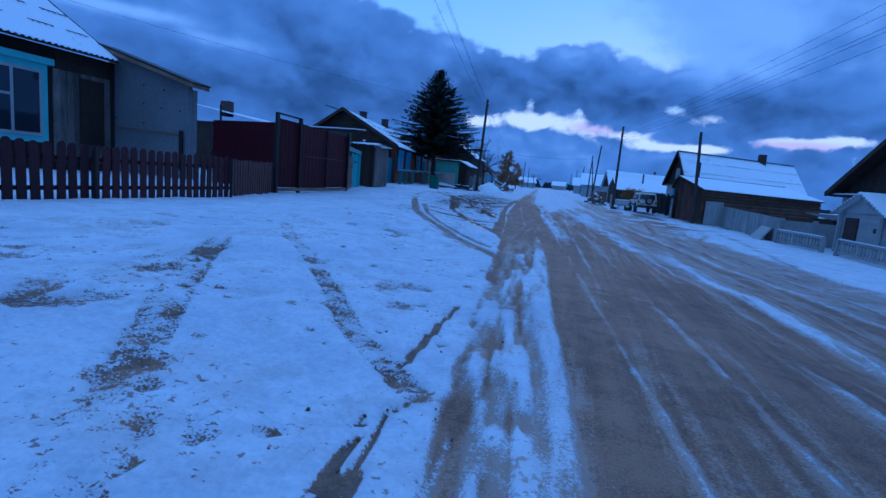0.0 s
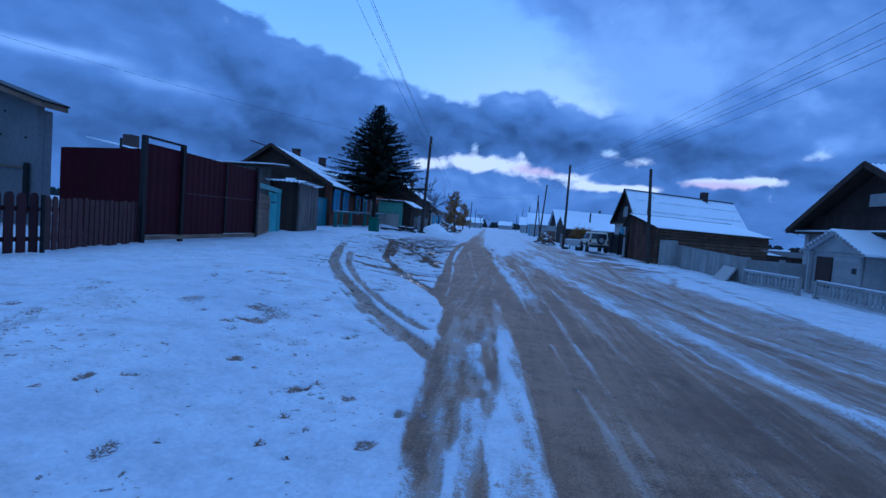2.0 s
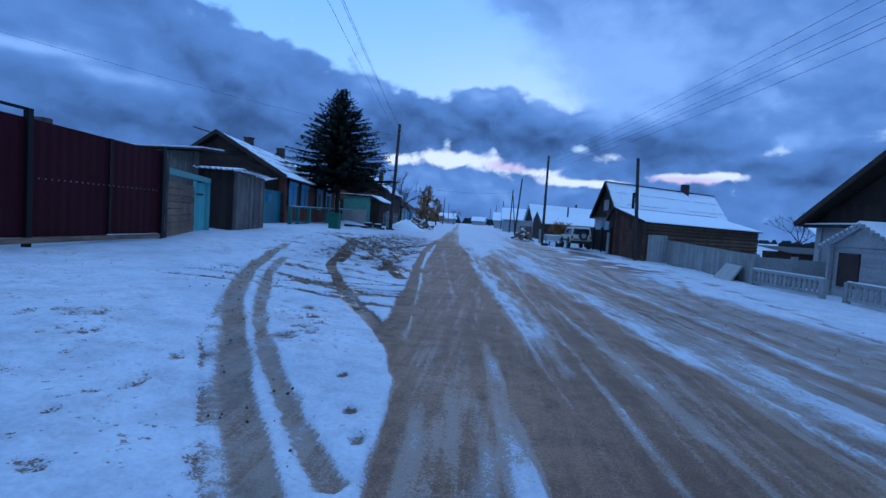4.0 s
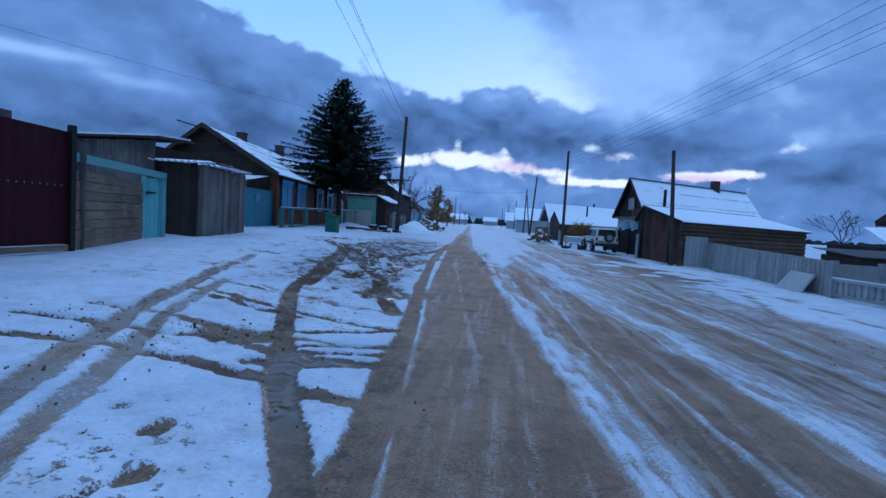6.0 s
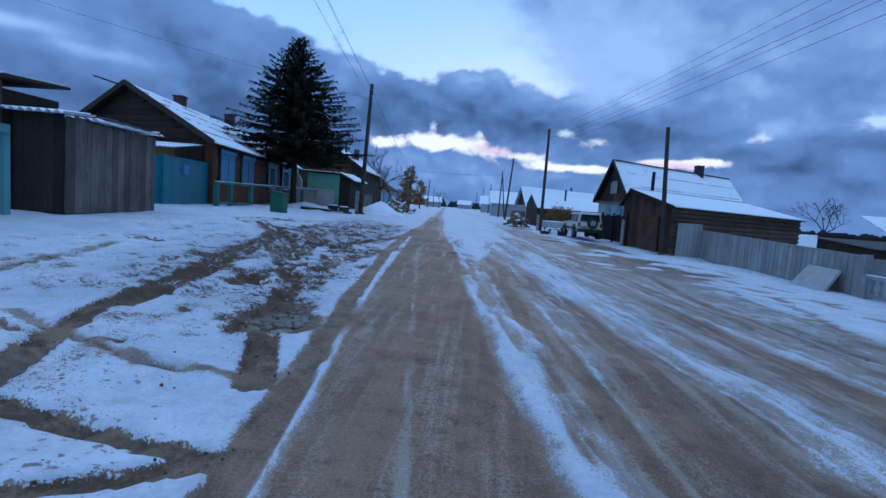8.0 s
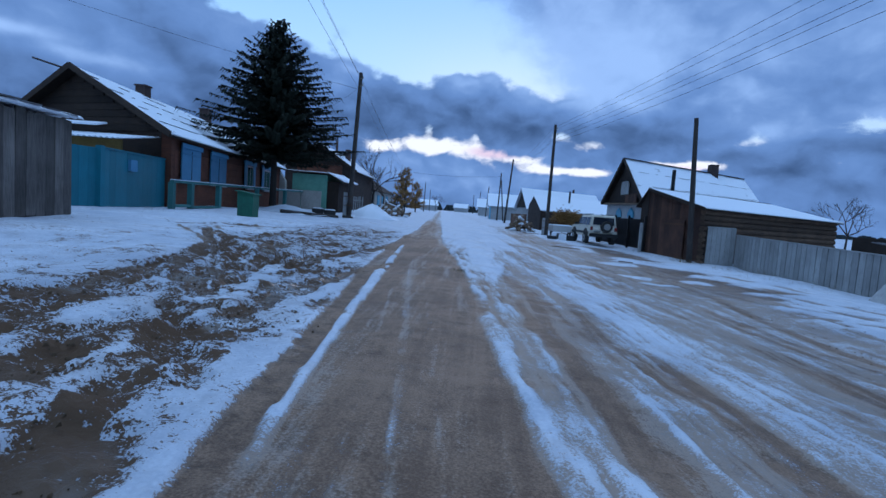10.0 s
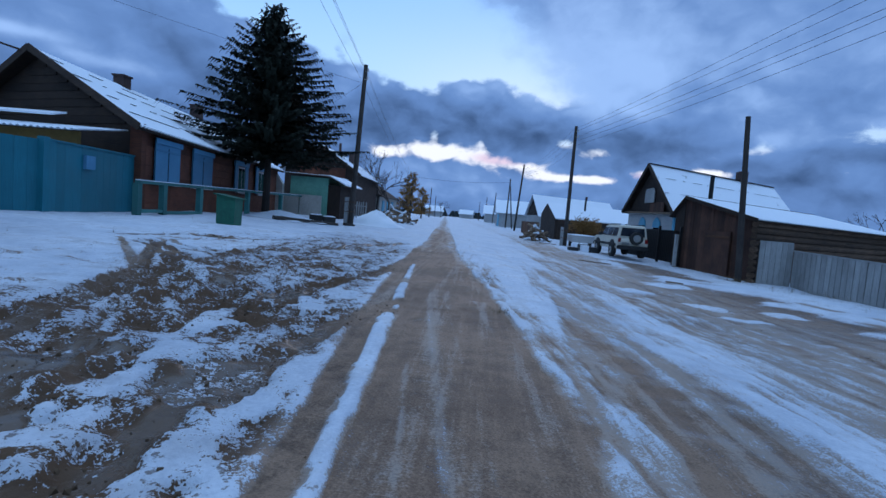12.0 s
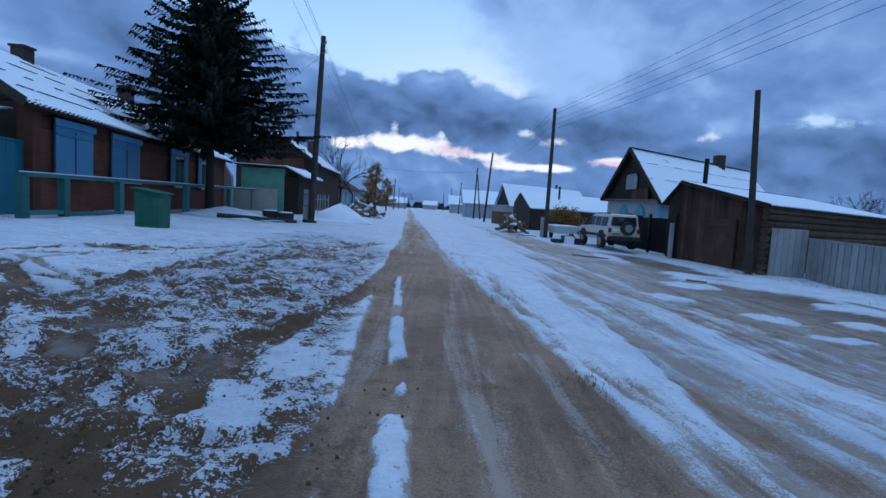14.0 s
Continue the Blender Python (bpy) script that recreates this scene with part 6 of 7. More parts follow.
part("frame", beam(BM(), (11.55, 39.24, 1.17), (12.72, 38.92, 1.17), 0.07, 0.05), "old_white", wg)
part("side_post", beam(BM(), (11.45, 39.2, -0.7), (11.5, 39.2, 1.1), 0.08, 0.08), "dark_wood_v", wg)

# ---------------------------------------------------------------- barn
A, B, D = Vector((11.4, 39.3)), Vector((10.4, 44.2)), Vector((9.95, 5.8))
barn = thing("barn", (14, 43, -0.6), "dark old plank and log barn with a snow-covered slate roof", "barn")
part("core", prism(BM(), [(A.x + 0.1, A.y + 0.1, -0.8), (A.x + D.x, A.y + D.y, -0.8), (B.x + D.x, B.y + D.y, -0.8), (B.x + 0.1, B.y, -0.8)], (0, 0, 2.75)), "dark_wood_h", barn)
upright_boards(barn, "plank", (A.x, A.y), (B.x, B.y), -0.75, 2.05, "barn_wood_v", 0.24, thick=0.04, z1b=3.0, jitter=0.03)
for i in range(10):
    z = -0.7 + i * 0.27
    p = rod(BM(), (A.x - 0.15, A.y - 0.12, z + 0.13), (A.x + D.x, A.y + D.y, z + 0.13), 0.145, n=8)
    part("log", p, "barn_wood_h", barn)
roof_sheet(barn, (A.x - 0.25, A.y - 0.5, 2.05), (A.x + D.x + 0.2, A.y + D.y - 0.4, 1.95), (B.x + D.x, B.y + D.y, 3.0), (B.x - 0.2, B.y - 0.3, 3.14), "roof_snow", "slate roof under even snow")
part("roof", prism(BM(), [(B.x - 0.2, B.y - 0.3, 3.12), (B.x - 0.35, B.y + 1.3, 2.05), (B.x + D.x, B.y + D.y + 1.5, 2.0), (B.x + D.x, B.y + D.y, 3.0)], (0, 0, 0.06)), "dark_wood_h", barn)
part("bargeboard", beam(BM(), (A.x - 0.28, A.y - 0.5, 2.0), (B.x - 0.23, B.y - 0.3, 3.08), 0.05, 0.16), "dark_wood_h", barn)
part("end_wall", wall_prism(BM(), (B.x, B.y), (B.x - 0.1, B.y + 0.9), -0.7, 3.0, 0.05, z1b=2.3), "dark_wood_v", barn)
part("barn_door", wall_prism(BM(), (11.05, 40.6), (10.72, 42.3), -0.6, 1.45, 0.06), "barn_wood_v", barn, "low dark double door")
part("door_batten", beam(BM(), (10.98, 40.6, 1.2), (10.65, 42.3, 1.2), 0.03, 0.1), "rust", barn)
part("stovepipe", rod(BM(), (12.0, 45.3, 2.6), (12.0, 45.3, 4.4), 0.11, n=10), "black_metal", barn, "black stovepipe")
wp = solo("white_post", box(BM(), (9.95, 44.0, -0.6), (10.1, 44.15, 1.15)), "old_white", (10, 44, -0.6), "whitewashed square post at the barn corner", "post")
bf = thing("dark_sheet_fence", (10, 48, -0.4), "dark sheet-metal yard fence behind the parked car", "fence")
for y0, y1 in ((44.4, 46.9), (47.0, 49.4), (49.5, 52.4)):
    part("panel", sheet((10.3 - 0.06 * (y0 - 44.4), y0), (10.3 - 0.06 * (y1 - 44.4), y1), -0.4, 1.35, 1.35), "black_metal", bf)
for y in (44.3, 46.95, 49.45, 52.5):
    x = 10.3 - 0.06 * (y - 44.4)
    part("post", box(BM(), (x - 0.06, y - 0.06, -0.6), (x + 0.06, y + 0.06, 1.55)), "black_metal", bf)

# ---------------------------------------------------------------- steep-gabled house
P0, R = Vector((11.85, 55.4)), Vector((14.5, 10.4))
g = Vector((-0.1, 1.0))
rh = thing("steep_gable_house", (16, 58, -0.3), "house with steep dark gable, white lower wall, snowy roof", "house")
EL, ER = P0 + g * 4.2, P0 - g * 4.6
ins = 0.5
wl, wr = P0 + g * (4.2 - ins) + R.normalized() * 0.5, P0 - g * (4.6 - ins) + R.normalized() * 0.5
part("wall", prism(BM(), [(wl.x, wl.y, -0.6), (wr.x, wr.y, -0.6), (wr.x + R.x, wr.y + R.y, -0.6), (wl.x + R.x, wl.y + R.y, -0.6)], (0, 0, 3.2)), "white_paint", rh)
q = P0 + R.normalized() * 0.4
gl, gr2 = q + g * 3.75, q - g * 4.1
part("gable_wall", prism(BM(), [(gl.x, gl.y, 2.55), (gr2.x, gr2.y, 2.45), (q.x, q.y, 5.75)], (R.x * 0.98, R.y * 0.98, 0)), "dark_wood_v", rh)
upright_boards(rh, "gable_plank", (q.x - 0.03, q.y + 2.6), (q.x + 0.1, q.y - 2.9), 2.6, 3.3, "barn_wood_v", 0.3, thick=0.03)
part("gable_sill", beam(BM(), (gl.x - 0.1, gl.y, 2.62), (gr2.x - 0.1, gr2.y, 2.5), 0.25, 0.12), "grey_wood_h", rh)
part("attic_window", prism(BM(), [(q.x - 0.08, q.y + 0.9, 3.3), (q.x - 0.04, q.y - 1.1, 3.3), (q.x - 0.04, q.y - 1.1, 4.1), (q.x - 0.05, q.y - 0.8, 4.35), (q.x - 0.07, q.y + 0.6, 4.35), (q.x - 0.08, q.y + 0.9, 4.1)], (0.06, 0, 0)), "old_white", rh,
     "pale boarded attic window")
for e, z in ((EL, 2.62), (ER, 2.3)):
    roof_sheet(rh, (e.x, e.y, z), (e.x + R.x, e.y + R.y, z), (P0.x + R.x, P0.y + R.y, 6.12), (P0.x, P0.y, 6.12), "roof_ribs", "snow-dusted corrugated metal roof", 0.3, 0.05)
    part("bargeboard", beam(BM(), (e.x - 0.05, e.y, z - 0.03), (P0.x - 0.05, P0.y, 6.09), 0.06, 0.26), "dark_wood_h", rh)
lap_lines(rh, (ER.x, ER.y, 2.3), (ER.x + R.x, ER.y + R.y, 2.3), (P0.x + R.x, P0.y + R.y, 6.12), (P0.x, P0.y, 6.12), (0.42, 0.72), 5, 0.85)
part("ridge_cap", beam(BM(), (P0.x, P0.y, 6.15), (P0.x + R.x, P0.y + R.y, 6.15), 0.3, 0.06), "black_metal", rh)
cx, cy = P0 + R * 0.70
part("chimney", box(BM(), (cx - 0.35, cy - 0.35, 5.6), (cx + 0.35, cy + 0.35, 6.95)), "brick_flue", rh)
for k in (0.9, -1.5):
    p = P0 + g * k + Vector((0.33, 0.28))
    part("window_crown", prism(BM(), [(p.x, p.y - 0.75, 1.5), (p.x, p.y + 0.75, 1.5), (p.x, p.y + 0.6, 1.95), (p.x, p.y, 2.25), (p.x, p.y - 0.6, 1.95)], (0.1, 0, 0)), "blue_far", rh, "carved light blue window crown")
    part("window", box(BM(), (p.x + 0.02, p.y - 0.5, 0.4), (p.x + 0.12, p.y + 0.5, 1.5)), "glass", rh)
part("corner_board", box(BM(), (wr.x - 0.1, wr.y - 0.1, -0.5), (wr.x + 0.15, wr.y + 0.15, 2.4)), "blue_far", rh)

# small house seen over the panel fence
sh2 = thing("low_snowy_house", (27, 44, -0.5), "low house with snowy roof and pale blue gable", "house")
part("wall", box(BM(), (24.5, 41, -0.8), (33, 48, 1.2)), "dark_wood_h", sh2)
part("gable_wall", prism(BM(), [(29.5, 40.9, 1.0), (33.5, 40.9, 1.0), (31.5, 40.9, 2.3)], (0, 7, 0)), "blue_far", sh2)
part("roof", prism(BM(), [(23.8, 40.4, 1.1), (30.3, 40.4, 1.1), (31.5, 44.5, 2.5), (24.6, 44.5, 2.4)], (0, 0, 0.1)), "roof_snow", sh2)
part("chimney", rod(BM(), (25.5, 43, 1.8), (25.5, 43, 3.1), 0.1), "black_metal", sh2)
ls = thing("far_lean_to", (24, 36, -0.5), "low slate-roofed lean-to behind the fence", "shed")
part("wall", box(BM(), (17.5, 33.5, -0.8), (26, 36.5, 0.7)), "dark_wood_h", ls)
part("roof", corrugated(BM(), (17.2, 33.2, 0.72), (26.3, 33.2, 0.72), (26.3, 36.8, 1.0), (17.2, 36.8, 1.0), 0.2, 0.03), "slate_edge", ls)

# ---------------------------------------------------------------- second house and sheds further up
h2 = thing("snowy_roof_house", (9, 86, -0.2), "house with large snow-covered roof and dark gable", "house")
a2, r2, e2 = Vector((6.3, 83.1)), Vector((12.0, 8.6)), Vector((-0.1, 1.0))
part("wall", prism(BM(), [(*(a2 + e2 * 4 + Vector((0.3, 0))), -0.3), (*(a2 - e2 * 4 + Vector((0.3, 0))), -0.3), (*(a2 - e2 * 4 + r2), -0.3), (*(a2 + e2 * 4 + r2), -0.3)], (0, 0, 2.5)), "white_paint", h2)
part("gable_wall", prism(BM(), [(*(a2 + e2 * 3.8 + r2.normalized() * 0.3), 2.1), (*(a2 - e2 * 3.8 + r2.normalized() * 0.3), 2.1), (*(a2 + r2.normalized() * 0.3), 4.3)], (r2.x * 0.98, r2.y * 0.98, 0)), "dark_wood_v", h2)
for e in (4.6, -4.6):
    p = a2 + e2 * e
    part("roof", prism(BM(), [(*p, 1.9), (*(p + r2), 1.9), (*(a2 + r2), 4.68), (*a2, 4.68)], (0, 0, 0.08)), "roof_snow", h2)
part("chimney", rod(BM(), (14.5, 89.5, 4.2), (14.5, 89.5, 5.3), 0.15), "brick_flue", h2)
bs2 = thing("roadside_barn", (9, 70, -0.3), "dark low barn with a sloping snowy roof", "barn")
a3, r3 = Vector((6.6, 70.0)), Vector((10.5, 5.5))
part("wall", prism(BM(), [(*(a3 + Vector((-0.2, 2.0))), -0.4), (*(a3 + Vector((0.3, -5.0))), -0.4), (*(a3 + Vector((0.3, -5.0)) + r3), -0.4), (*(a3 + r3), -0.4)], (0, 0, 2.0)), "dark_wood_h", bs2)
part("front_wall", prism(BM(), [(*(a3 + Vector((-0.25, 2.0))), -0.4), (*(a3 + Vector((0.25, -5.0))), -0.4), (*(a3 + Vector((0.25, -5.0))), 1.7), (*a3, 3.2), (*(a3 + Vector((-0.25, 2.0))), 2.2)], (0.2, 0, 0)), "dark_wood_v", bs2)
part("roof", prism(BM(), [(*(a3 + Vector((0.2, -5.4))), 1.65), (*(a3 + r3 + Vector((0.2, -5.2))), 1.65), (*(a3 + r3), 3.2), (*a3, 3.3)], (0, 0, 0.08)), "roof_snow", bs2)
part("stovepipe", rod(BM(), (10.5, 70, 2.5), (10.5, 70, 4.0), 0.1), "black_metal", bs2)
rf = thing("rust_red_fence", (5.6, 76, -0.2), "rust-red board fence along the verge", "fence")
upright_boards(rf, "board", (6.2, 72.2), (5.2, 82.5), -0.3, 1.2, "rust", 0.5, thick=0.05)

h3 = thing("white_cottage", (3.8, 122, 0), "small white cottage with snowy roof and blue gate", "house")
part("wall", box(BM(), (3.2, 116, -0.2), (10, 128, 2.6)), "white_paint", h3)
part("gable_wall", prism(BM(), [(3.1, 116, 2.5), (3.1, 128, 2.5), (3.1, 122, 5.0)], (7, 0, 0)), "dark_wood_v", h3)
for y in (115.4, 128.6):
    part("roof", prism(BM(), [(2.7, y, 2.4), (10.5, y, 2.4), (10.5, 122, 5.1), (2.7, 122, 5.1)], (0, 0, 0.1)), "roof_snow", h3)
part("blue_gate", box(BM(), (3.0, 108, -0.1), (3.15, 114, 2.2)), "blue_far", h3)
h4 = thing("far_cottage", (4, 175, 0), "distant cottage with a white snowy roof", "house", "far cottages")
part("wall", box(BM(), (1.0, 170, -0.1), (9, 180, 2.6)), "white_paint", h4)
part("roof", prism(BM(), [(0.5, 169, 2.5), (9.5, 169, 2.5), (9.5, 175, 5.2), (0.5, 175, 5.2)], (0, 0, 0.1)), "roof_snow", h4)
part("back_roof", prism(BM(), [(0.5, 181, 2.5), (9.5, 181, 2.5), (9.5, 175, 5.2), (0.5, 175, 5.2)], (0, 0, 0.1)), "roof_snow", h4)
copy_thing(h4, pose(-24, 260, 0, 0, 0, 8))
copy_thing(h4, pose(-10, 330, 0, 0, 0, -5))
copy_thing(h4, pose(6, 225, 0, 0, 0, 4))

# ---------------------------------------------------------------- trees


def fir_tree(x, y, z0, top, radius, seed, label):
    t = thing("fir_tree", (x, y, z0), label, "tree")
    part("trunk", rod(BM(), (x, y, z0 - 0.2), (x, y, top - 0.3), 0.2, 0.02, 10), "bark", t)
    rnd = random.Random(seed)
    verts, faces = [], []

    def blade(p, d, s, ln, w):
        """A drooping spray: a narrow leaf-shaped quad."""
        n = len(verts)
        tip = p + d * ln + Vector((0, 0, -0.12 * ln))
        mid = p + d * ln * 0.45
        verts.extend([p, mid + s * w, tip, mid - s * w])
        faces.append((n, n + 1, n + 2, n + 3))

    low = z0 + 3.0
    h, tier = low, 0
    limbs = BM()
    while h < top - 0.15:
        k = (h - low) / (top - low)
        r = radius * ((1 - k) ** 0.85) * (0.55 + 0.45 * min(1, k * 6 + 0.4)) + 0.06
        count = max(4, int(10 - 5 * k))
        base = rnd.uniform(0, 6.28)
        tier += 1
        for i in range(count):
            a = base + 2 * math.pi * i / count + rnd.uniform(-0.25, 0.25)
            ln = r * rnd.uniform(0.74, 1.06) * (1.10 if tier % 4 == 0 else 0.96)
            o = Vector((math.cos(a), math.sin(a), 0))
            side = Vector((-o.y, o.x, 0))
            z = h + rnd.uniform(-0.1, 0.1)
            droop = 0.16 - 0.34 * k
            steps = max(3, int(ln / 0.11))
            prev = Vector((x, y, z))
            for s in range(1, steps + 1):
                q = s / steps
                p = Vector((x, y, z)) + o * (ln * q) + Vector((0, 0, -droop * ln * (q ** 1.3) + 0.22 * ln * max(0, q - 0.6)))
                if s % 3 == 0 and ln > 0.5:
                    rod(limbs, prev, p, 0.012 * (1.2 - q), n=3)
                    prev = p
                for sg in (-1, 1):
                    d = (o * rnd.uniform(0.5, 0.95) + side * sg * rnd.uniform(0.45, 1.0) + Vector((0, 0, rnd.uniform(-0.45, 0.05)))).normalized()
                    w = (0.50 * (1 - 0.65 * q)) * rnd.uniform(0.6, 1.1) * (0.45 + 0.5 * min(1, ln / 2))
                    sd = d.cross(Vector((rnd.uniform(-0.5, 0.5), rnd.uniform(-0.5, 0.5), 1))).normalized()
                    blade(p, d, sd, w * 0.9, 0.075 + 0.055 * rnd.random())
                    if rnd.random() < 0.8:
                        d2 = (d + Vector((rnd.uniform(-0.5, 0.5), rnd.uniform(-0.5, 0.5), -0.6))).normalized()
                        blade(p + d * w * 0.4, d2, d2.cross(o).normalized(), w * 0.75, 0.08)
                if rnd.random() < 0.5:
                    blade(p, (o + Vector((0, 0, -0.9))).normalized(), side, 0.34, 0.08)
            blade(Vector((x, y, z)) + o * ln * 0.97 + Vector((0, 0, -droop * ln + 0.08 * ln)), (o + Vector((0, 0, 0.35))).normalized(), side, 0.20, 0.06)
        h += (0.17 + 0.05 * (1 - k)) * rnd.uniform(0.85, 1.15)
    for i in range(30):
        a = rnd.uniform(0, 6.28)
        blade(Vector((x, y, top - rnd.uniform(0.1, 0.6))), Vector((math.cos(a) * 0.5, math.sin(a) * 0.5, 0.9)).normalized(), Vector((-math.sin(a), math.cos(a), 0)), 0.3, 0.03)
    me = bpy.data.meshes.new("crown")
    loc = Vector((x, y, z0))
    me.from_pydata([v - loc for v in verts], [], faces)
    me.materials.append(M["needles"])
    crown = new("crown", me)
    crown.parent = t
    part("limb_work", limbs, "needles", t)
    return t


fir_tree(-10.72, 41.4, 0.4, 10.55, 5.0, 5, "tall dark green fir tree in front of the house")


def bare_tree(x, y, h, seed, material, label, name="bare_tree", spread=0.5, depth=5, leaf=None):
    z0 = gz(x, y)
    t = thing(name, (x, y, z0), label, "tree")
    rnd = random.Random(seed)
    wood, verts, faces = BM(), [], []

    def grow(p, d, ln, r, lv):
        q = p + d * ln
        rod(wood, p, q, r, r * 0.7, 5 if lv < 2 else 3)
        if lv >= depth:
            if leaf:
                for _ in range(14):
                    c = q + Vector((rnd.gauss(0, 0.22), rnd.gauss(0, 0.22), rnd.gauss(0, 0.25)))
                    e = Vector((rnd.uniform(-1, 1), rnd.uniform(-1, 1), rnd.uniform(-1, 1))).normalized()
                    f = e.orthogonal().normalized()
                    n = len(verts)
                    verts.extend([c - e * 0.1, c + f * 0.05, c + e * 0.1, c - f * 0.05])
                    faces.append((n, n + 1, n + 2, n + 3))
            return
        for _ in range(3 if lv else 4):
            e = (d + Vector((rnd.gauss(0, spread), rnd.gauss(0, spread), rnd.gauss(0.1, spread * 0.6)))).normalized()
            grow(q, e, ln * rnd.uniform(0.6, 0.85), r * 0.58, lv + 1)

    grow(Vector((x, y, z0 - 0.1)), Vector((0.05, 0, 1)), h * 0.28, h * 0.018, 0)
    part("branch_work", wood, material, t)
    if leaf:
        me = bpy.data.meshes.new("foliage")
        me.from_pydata([v - Vector((x, y, z0)) for v in verts], [], faces)
        me.materials.append(M[leaf])
        f = new("foliage", me)
        f.parent = t
    return t


bare_tree(-12.2, 74.5, 8.0, 2, "twigs", "leafless grey deciduous tree beyond the house")
bare_tree(-10.4, 72.0, 6.5, 12, "twigs", "leafless bushy tree beside the dark house")


def larch_tree(x, y, h, seed):
    z0 = gz(x, y)
    t = thing("larch_tree", (x, y, z0), "slender larch with thin rust-orange autumn needles", "tree")
    part("trunk", rod(BM(), (x, y, z0 - 0.2), (x, y, z0 + h), 0.13, 0.02, 6), "twigs", t)
    rnd = random.Random(seed)
    limbs, verts, faces = BM(), [], []
    for i in range(54):
        k = (i + rnd.random()) / 54
        z = z0 + h * (0.14 + 0.84 * k)
        a = rnd.uniform(0, 6.28)
        ln = (0.4 + h * 0.30 * (1 - k) ** 0.8) * rnd.uniform(0.6, 1.2)
        p = Vector((x, y, z))
        q = p + Vector((math.cos(a) * ln, math.sin(a) * ln, ln * rnd.uniform(0.0, 0.45)))
        rod(limbs, p, q, 0.03 * (1.2 - k), 0.008, 3)
        for _ in range(int(10 + ln * 22)):
            c = p.lerp(q, rnd.uniform(0.15, 1.05)) + Vector((rnd.gauss(0, 0.12), rnd.gauss(0, 0.12), rnd.gauss(-0.04, 0.13)))
            e = Vector((rnd.uniform(-1, 1), rnd.uniform(-1, 1), rnd.uniform(-1, 1))).normalized()
            f = e.orthogonal().normalized()
            n = len(verts)
            verts.extend([c - e * 0.13, c + f * 0.06, c + e * 0.13, c - f * 0.06])
            faces.append((n, n + 1, n + 2, n + 3))
    part("limb_work", limbs, "twigs", t)
    me = bpy.data.meshes.new("foliage")
    me.from_pydata([v - Vector((x, y, z0)) for v in verts], [], faces)
    me.materials.append(M["larch"])
    f = new("foliage", me)
    f.parent = t
    return t


larch_tree(-11.6, 98, 7.4, 7)
larch_tree(-13.0, 102, 6.6, 17)
larch_tree(-10.6, 105, 5.4, 27)
bare_tree(-13.5, 92, 4.0, 21, "twigs", "dark leafless shrub along the yards", "shrub", 0.6, 4)
bare_tree(-11.0, 86, 3.6, 22, "twigs", "dark leafless shrub along the yards", "shrub", 0.6, 4)
bare_tree(7.9, 58.0, 2.4, 31, "twigs", "rusty brown leafy shrub by the yard fence", "shrub", 0.6, 4, "larch")
bare_tree(9.0, 59.0, 2.2, 33, "twigs", "rusty brown leafy shrub by the yard fence", "shrub", 0.6, 4, "larch")
bare_tree(34.0, 62.0, 6.0, 41, "twigs", "leafless tree behind the barn roof")
bare_tree(-14, 190, 7.0, 43, "twigs", "leafless tree far up the street")
bare_tree(-18.5, 22.0, 3.4, 47, "twigs", "leafless shrub behind the gate", "shrub", 0.5, 4)


def tree_line():
    """The dark wooded skyline beyond the village."""
    bm = BM()
    rnd = random.Random(77)
    for i in range(900):
        a = radians(rnd.uniform(-75, 75))
        d = rnd.uniform(420, 700)
        x, y = d * math.sin(a), d * math.cos(a)
        h = rnd.uniform(3, 5.5) * (1.3 if a < 0 else 0.7)
        rod(bm, (x, y, -1), (x, y, h), rnd.uniform(3.5, 7), 1.2, 6)
    return solo("distant_woods", bm, "forest", (0, 500, 0), "dark wooded skyline beyond the village", "woods", kind="stuff")


tree_line()

# ---------------------------------------------------------------- parked off-road car


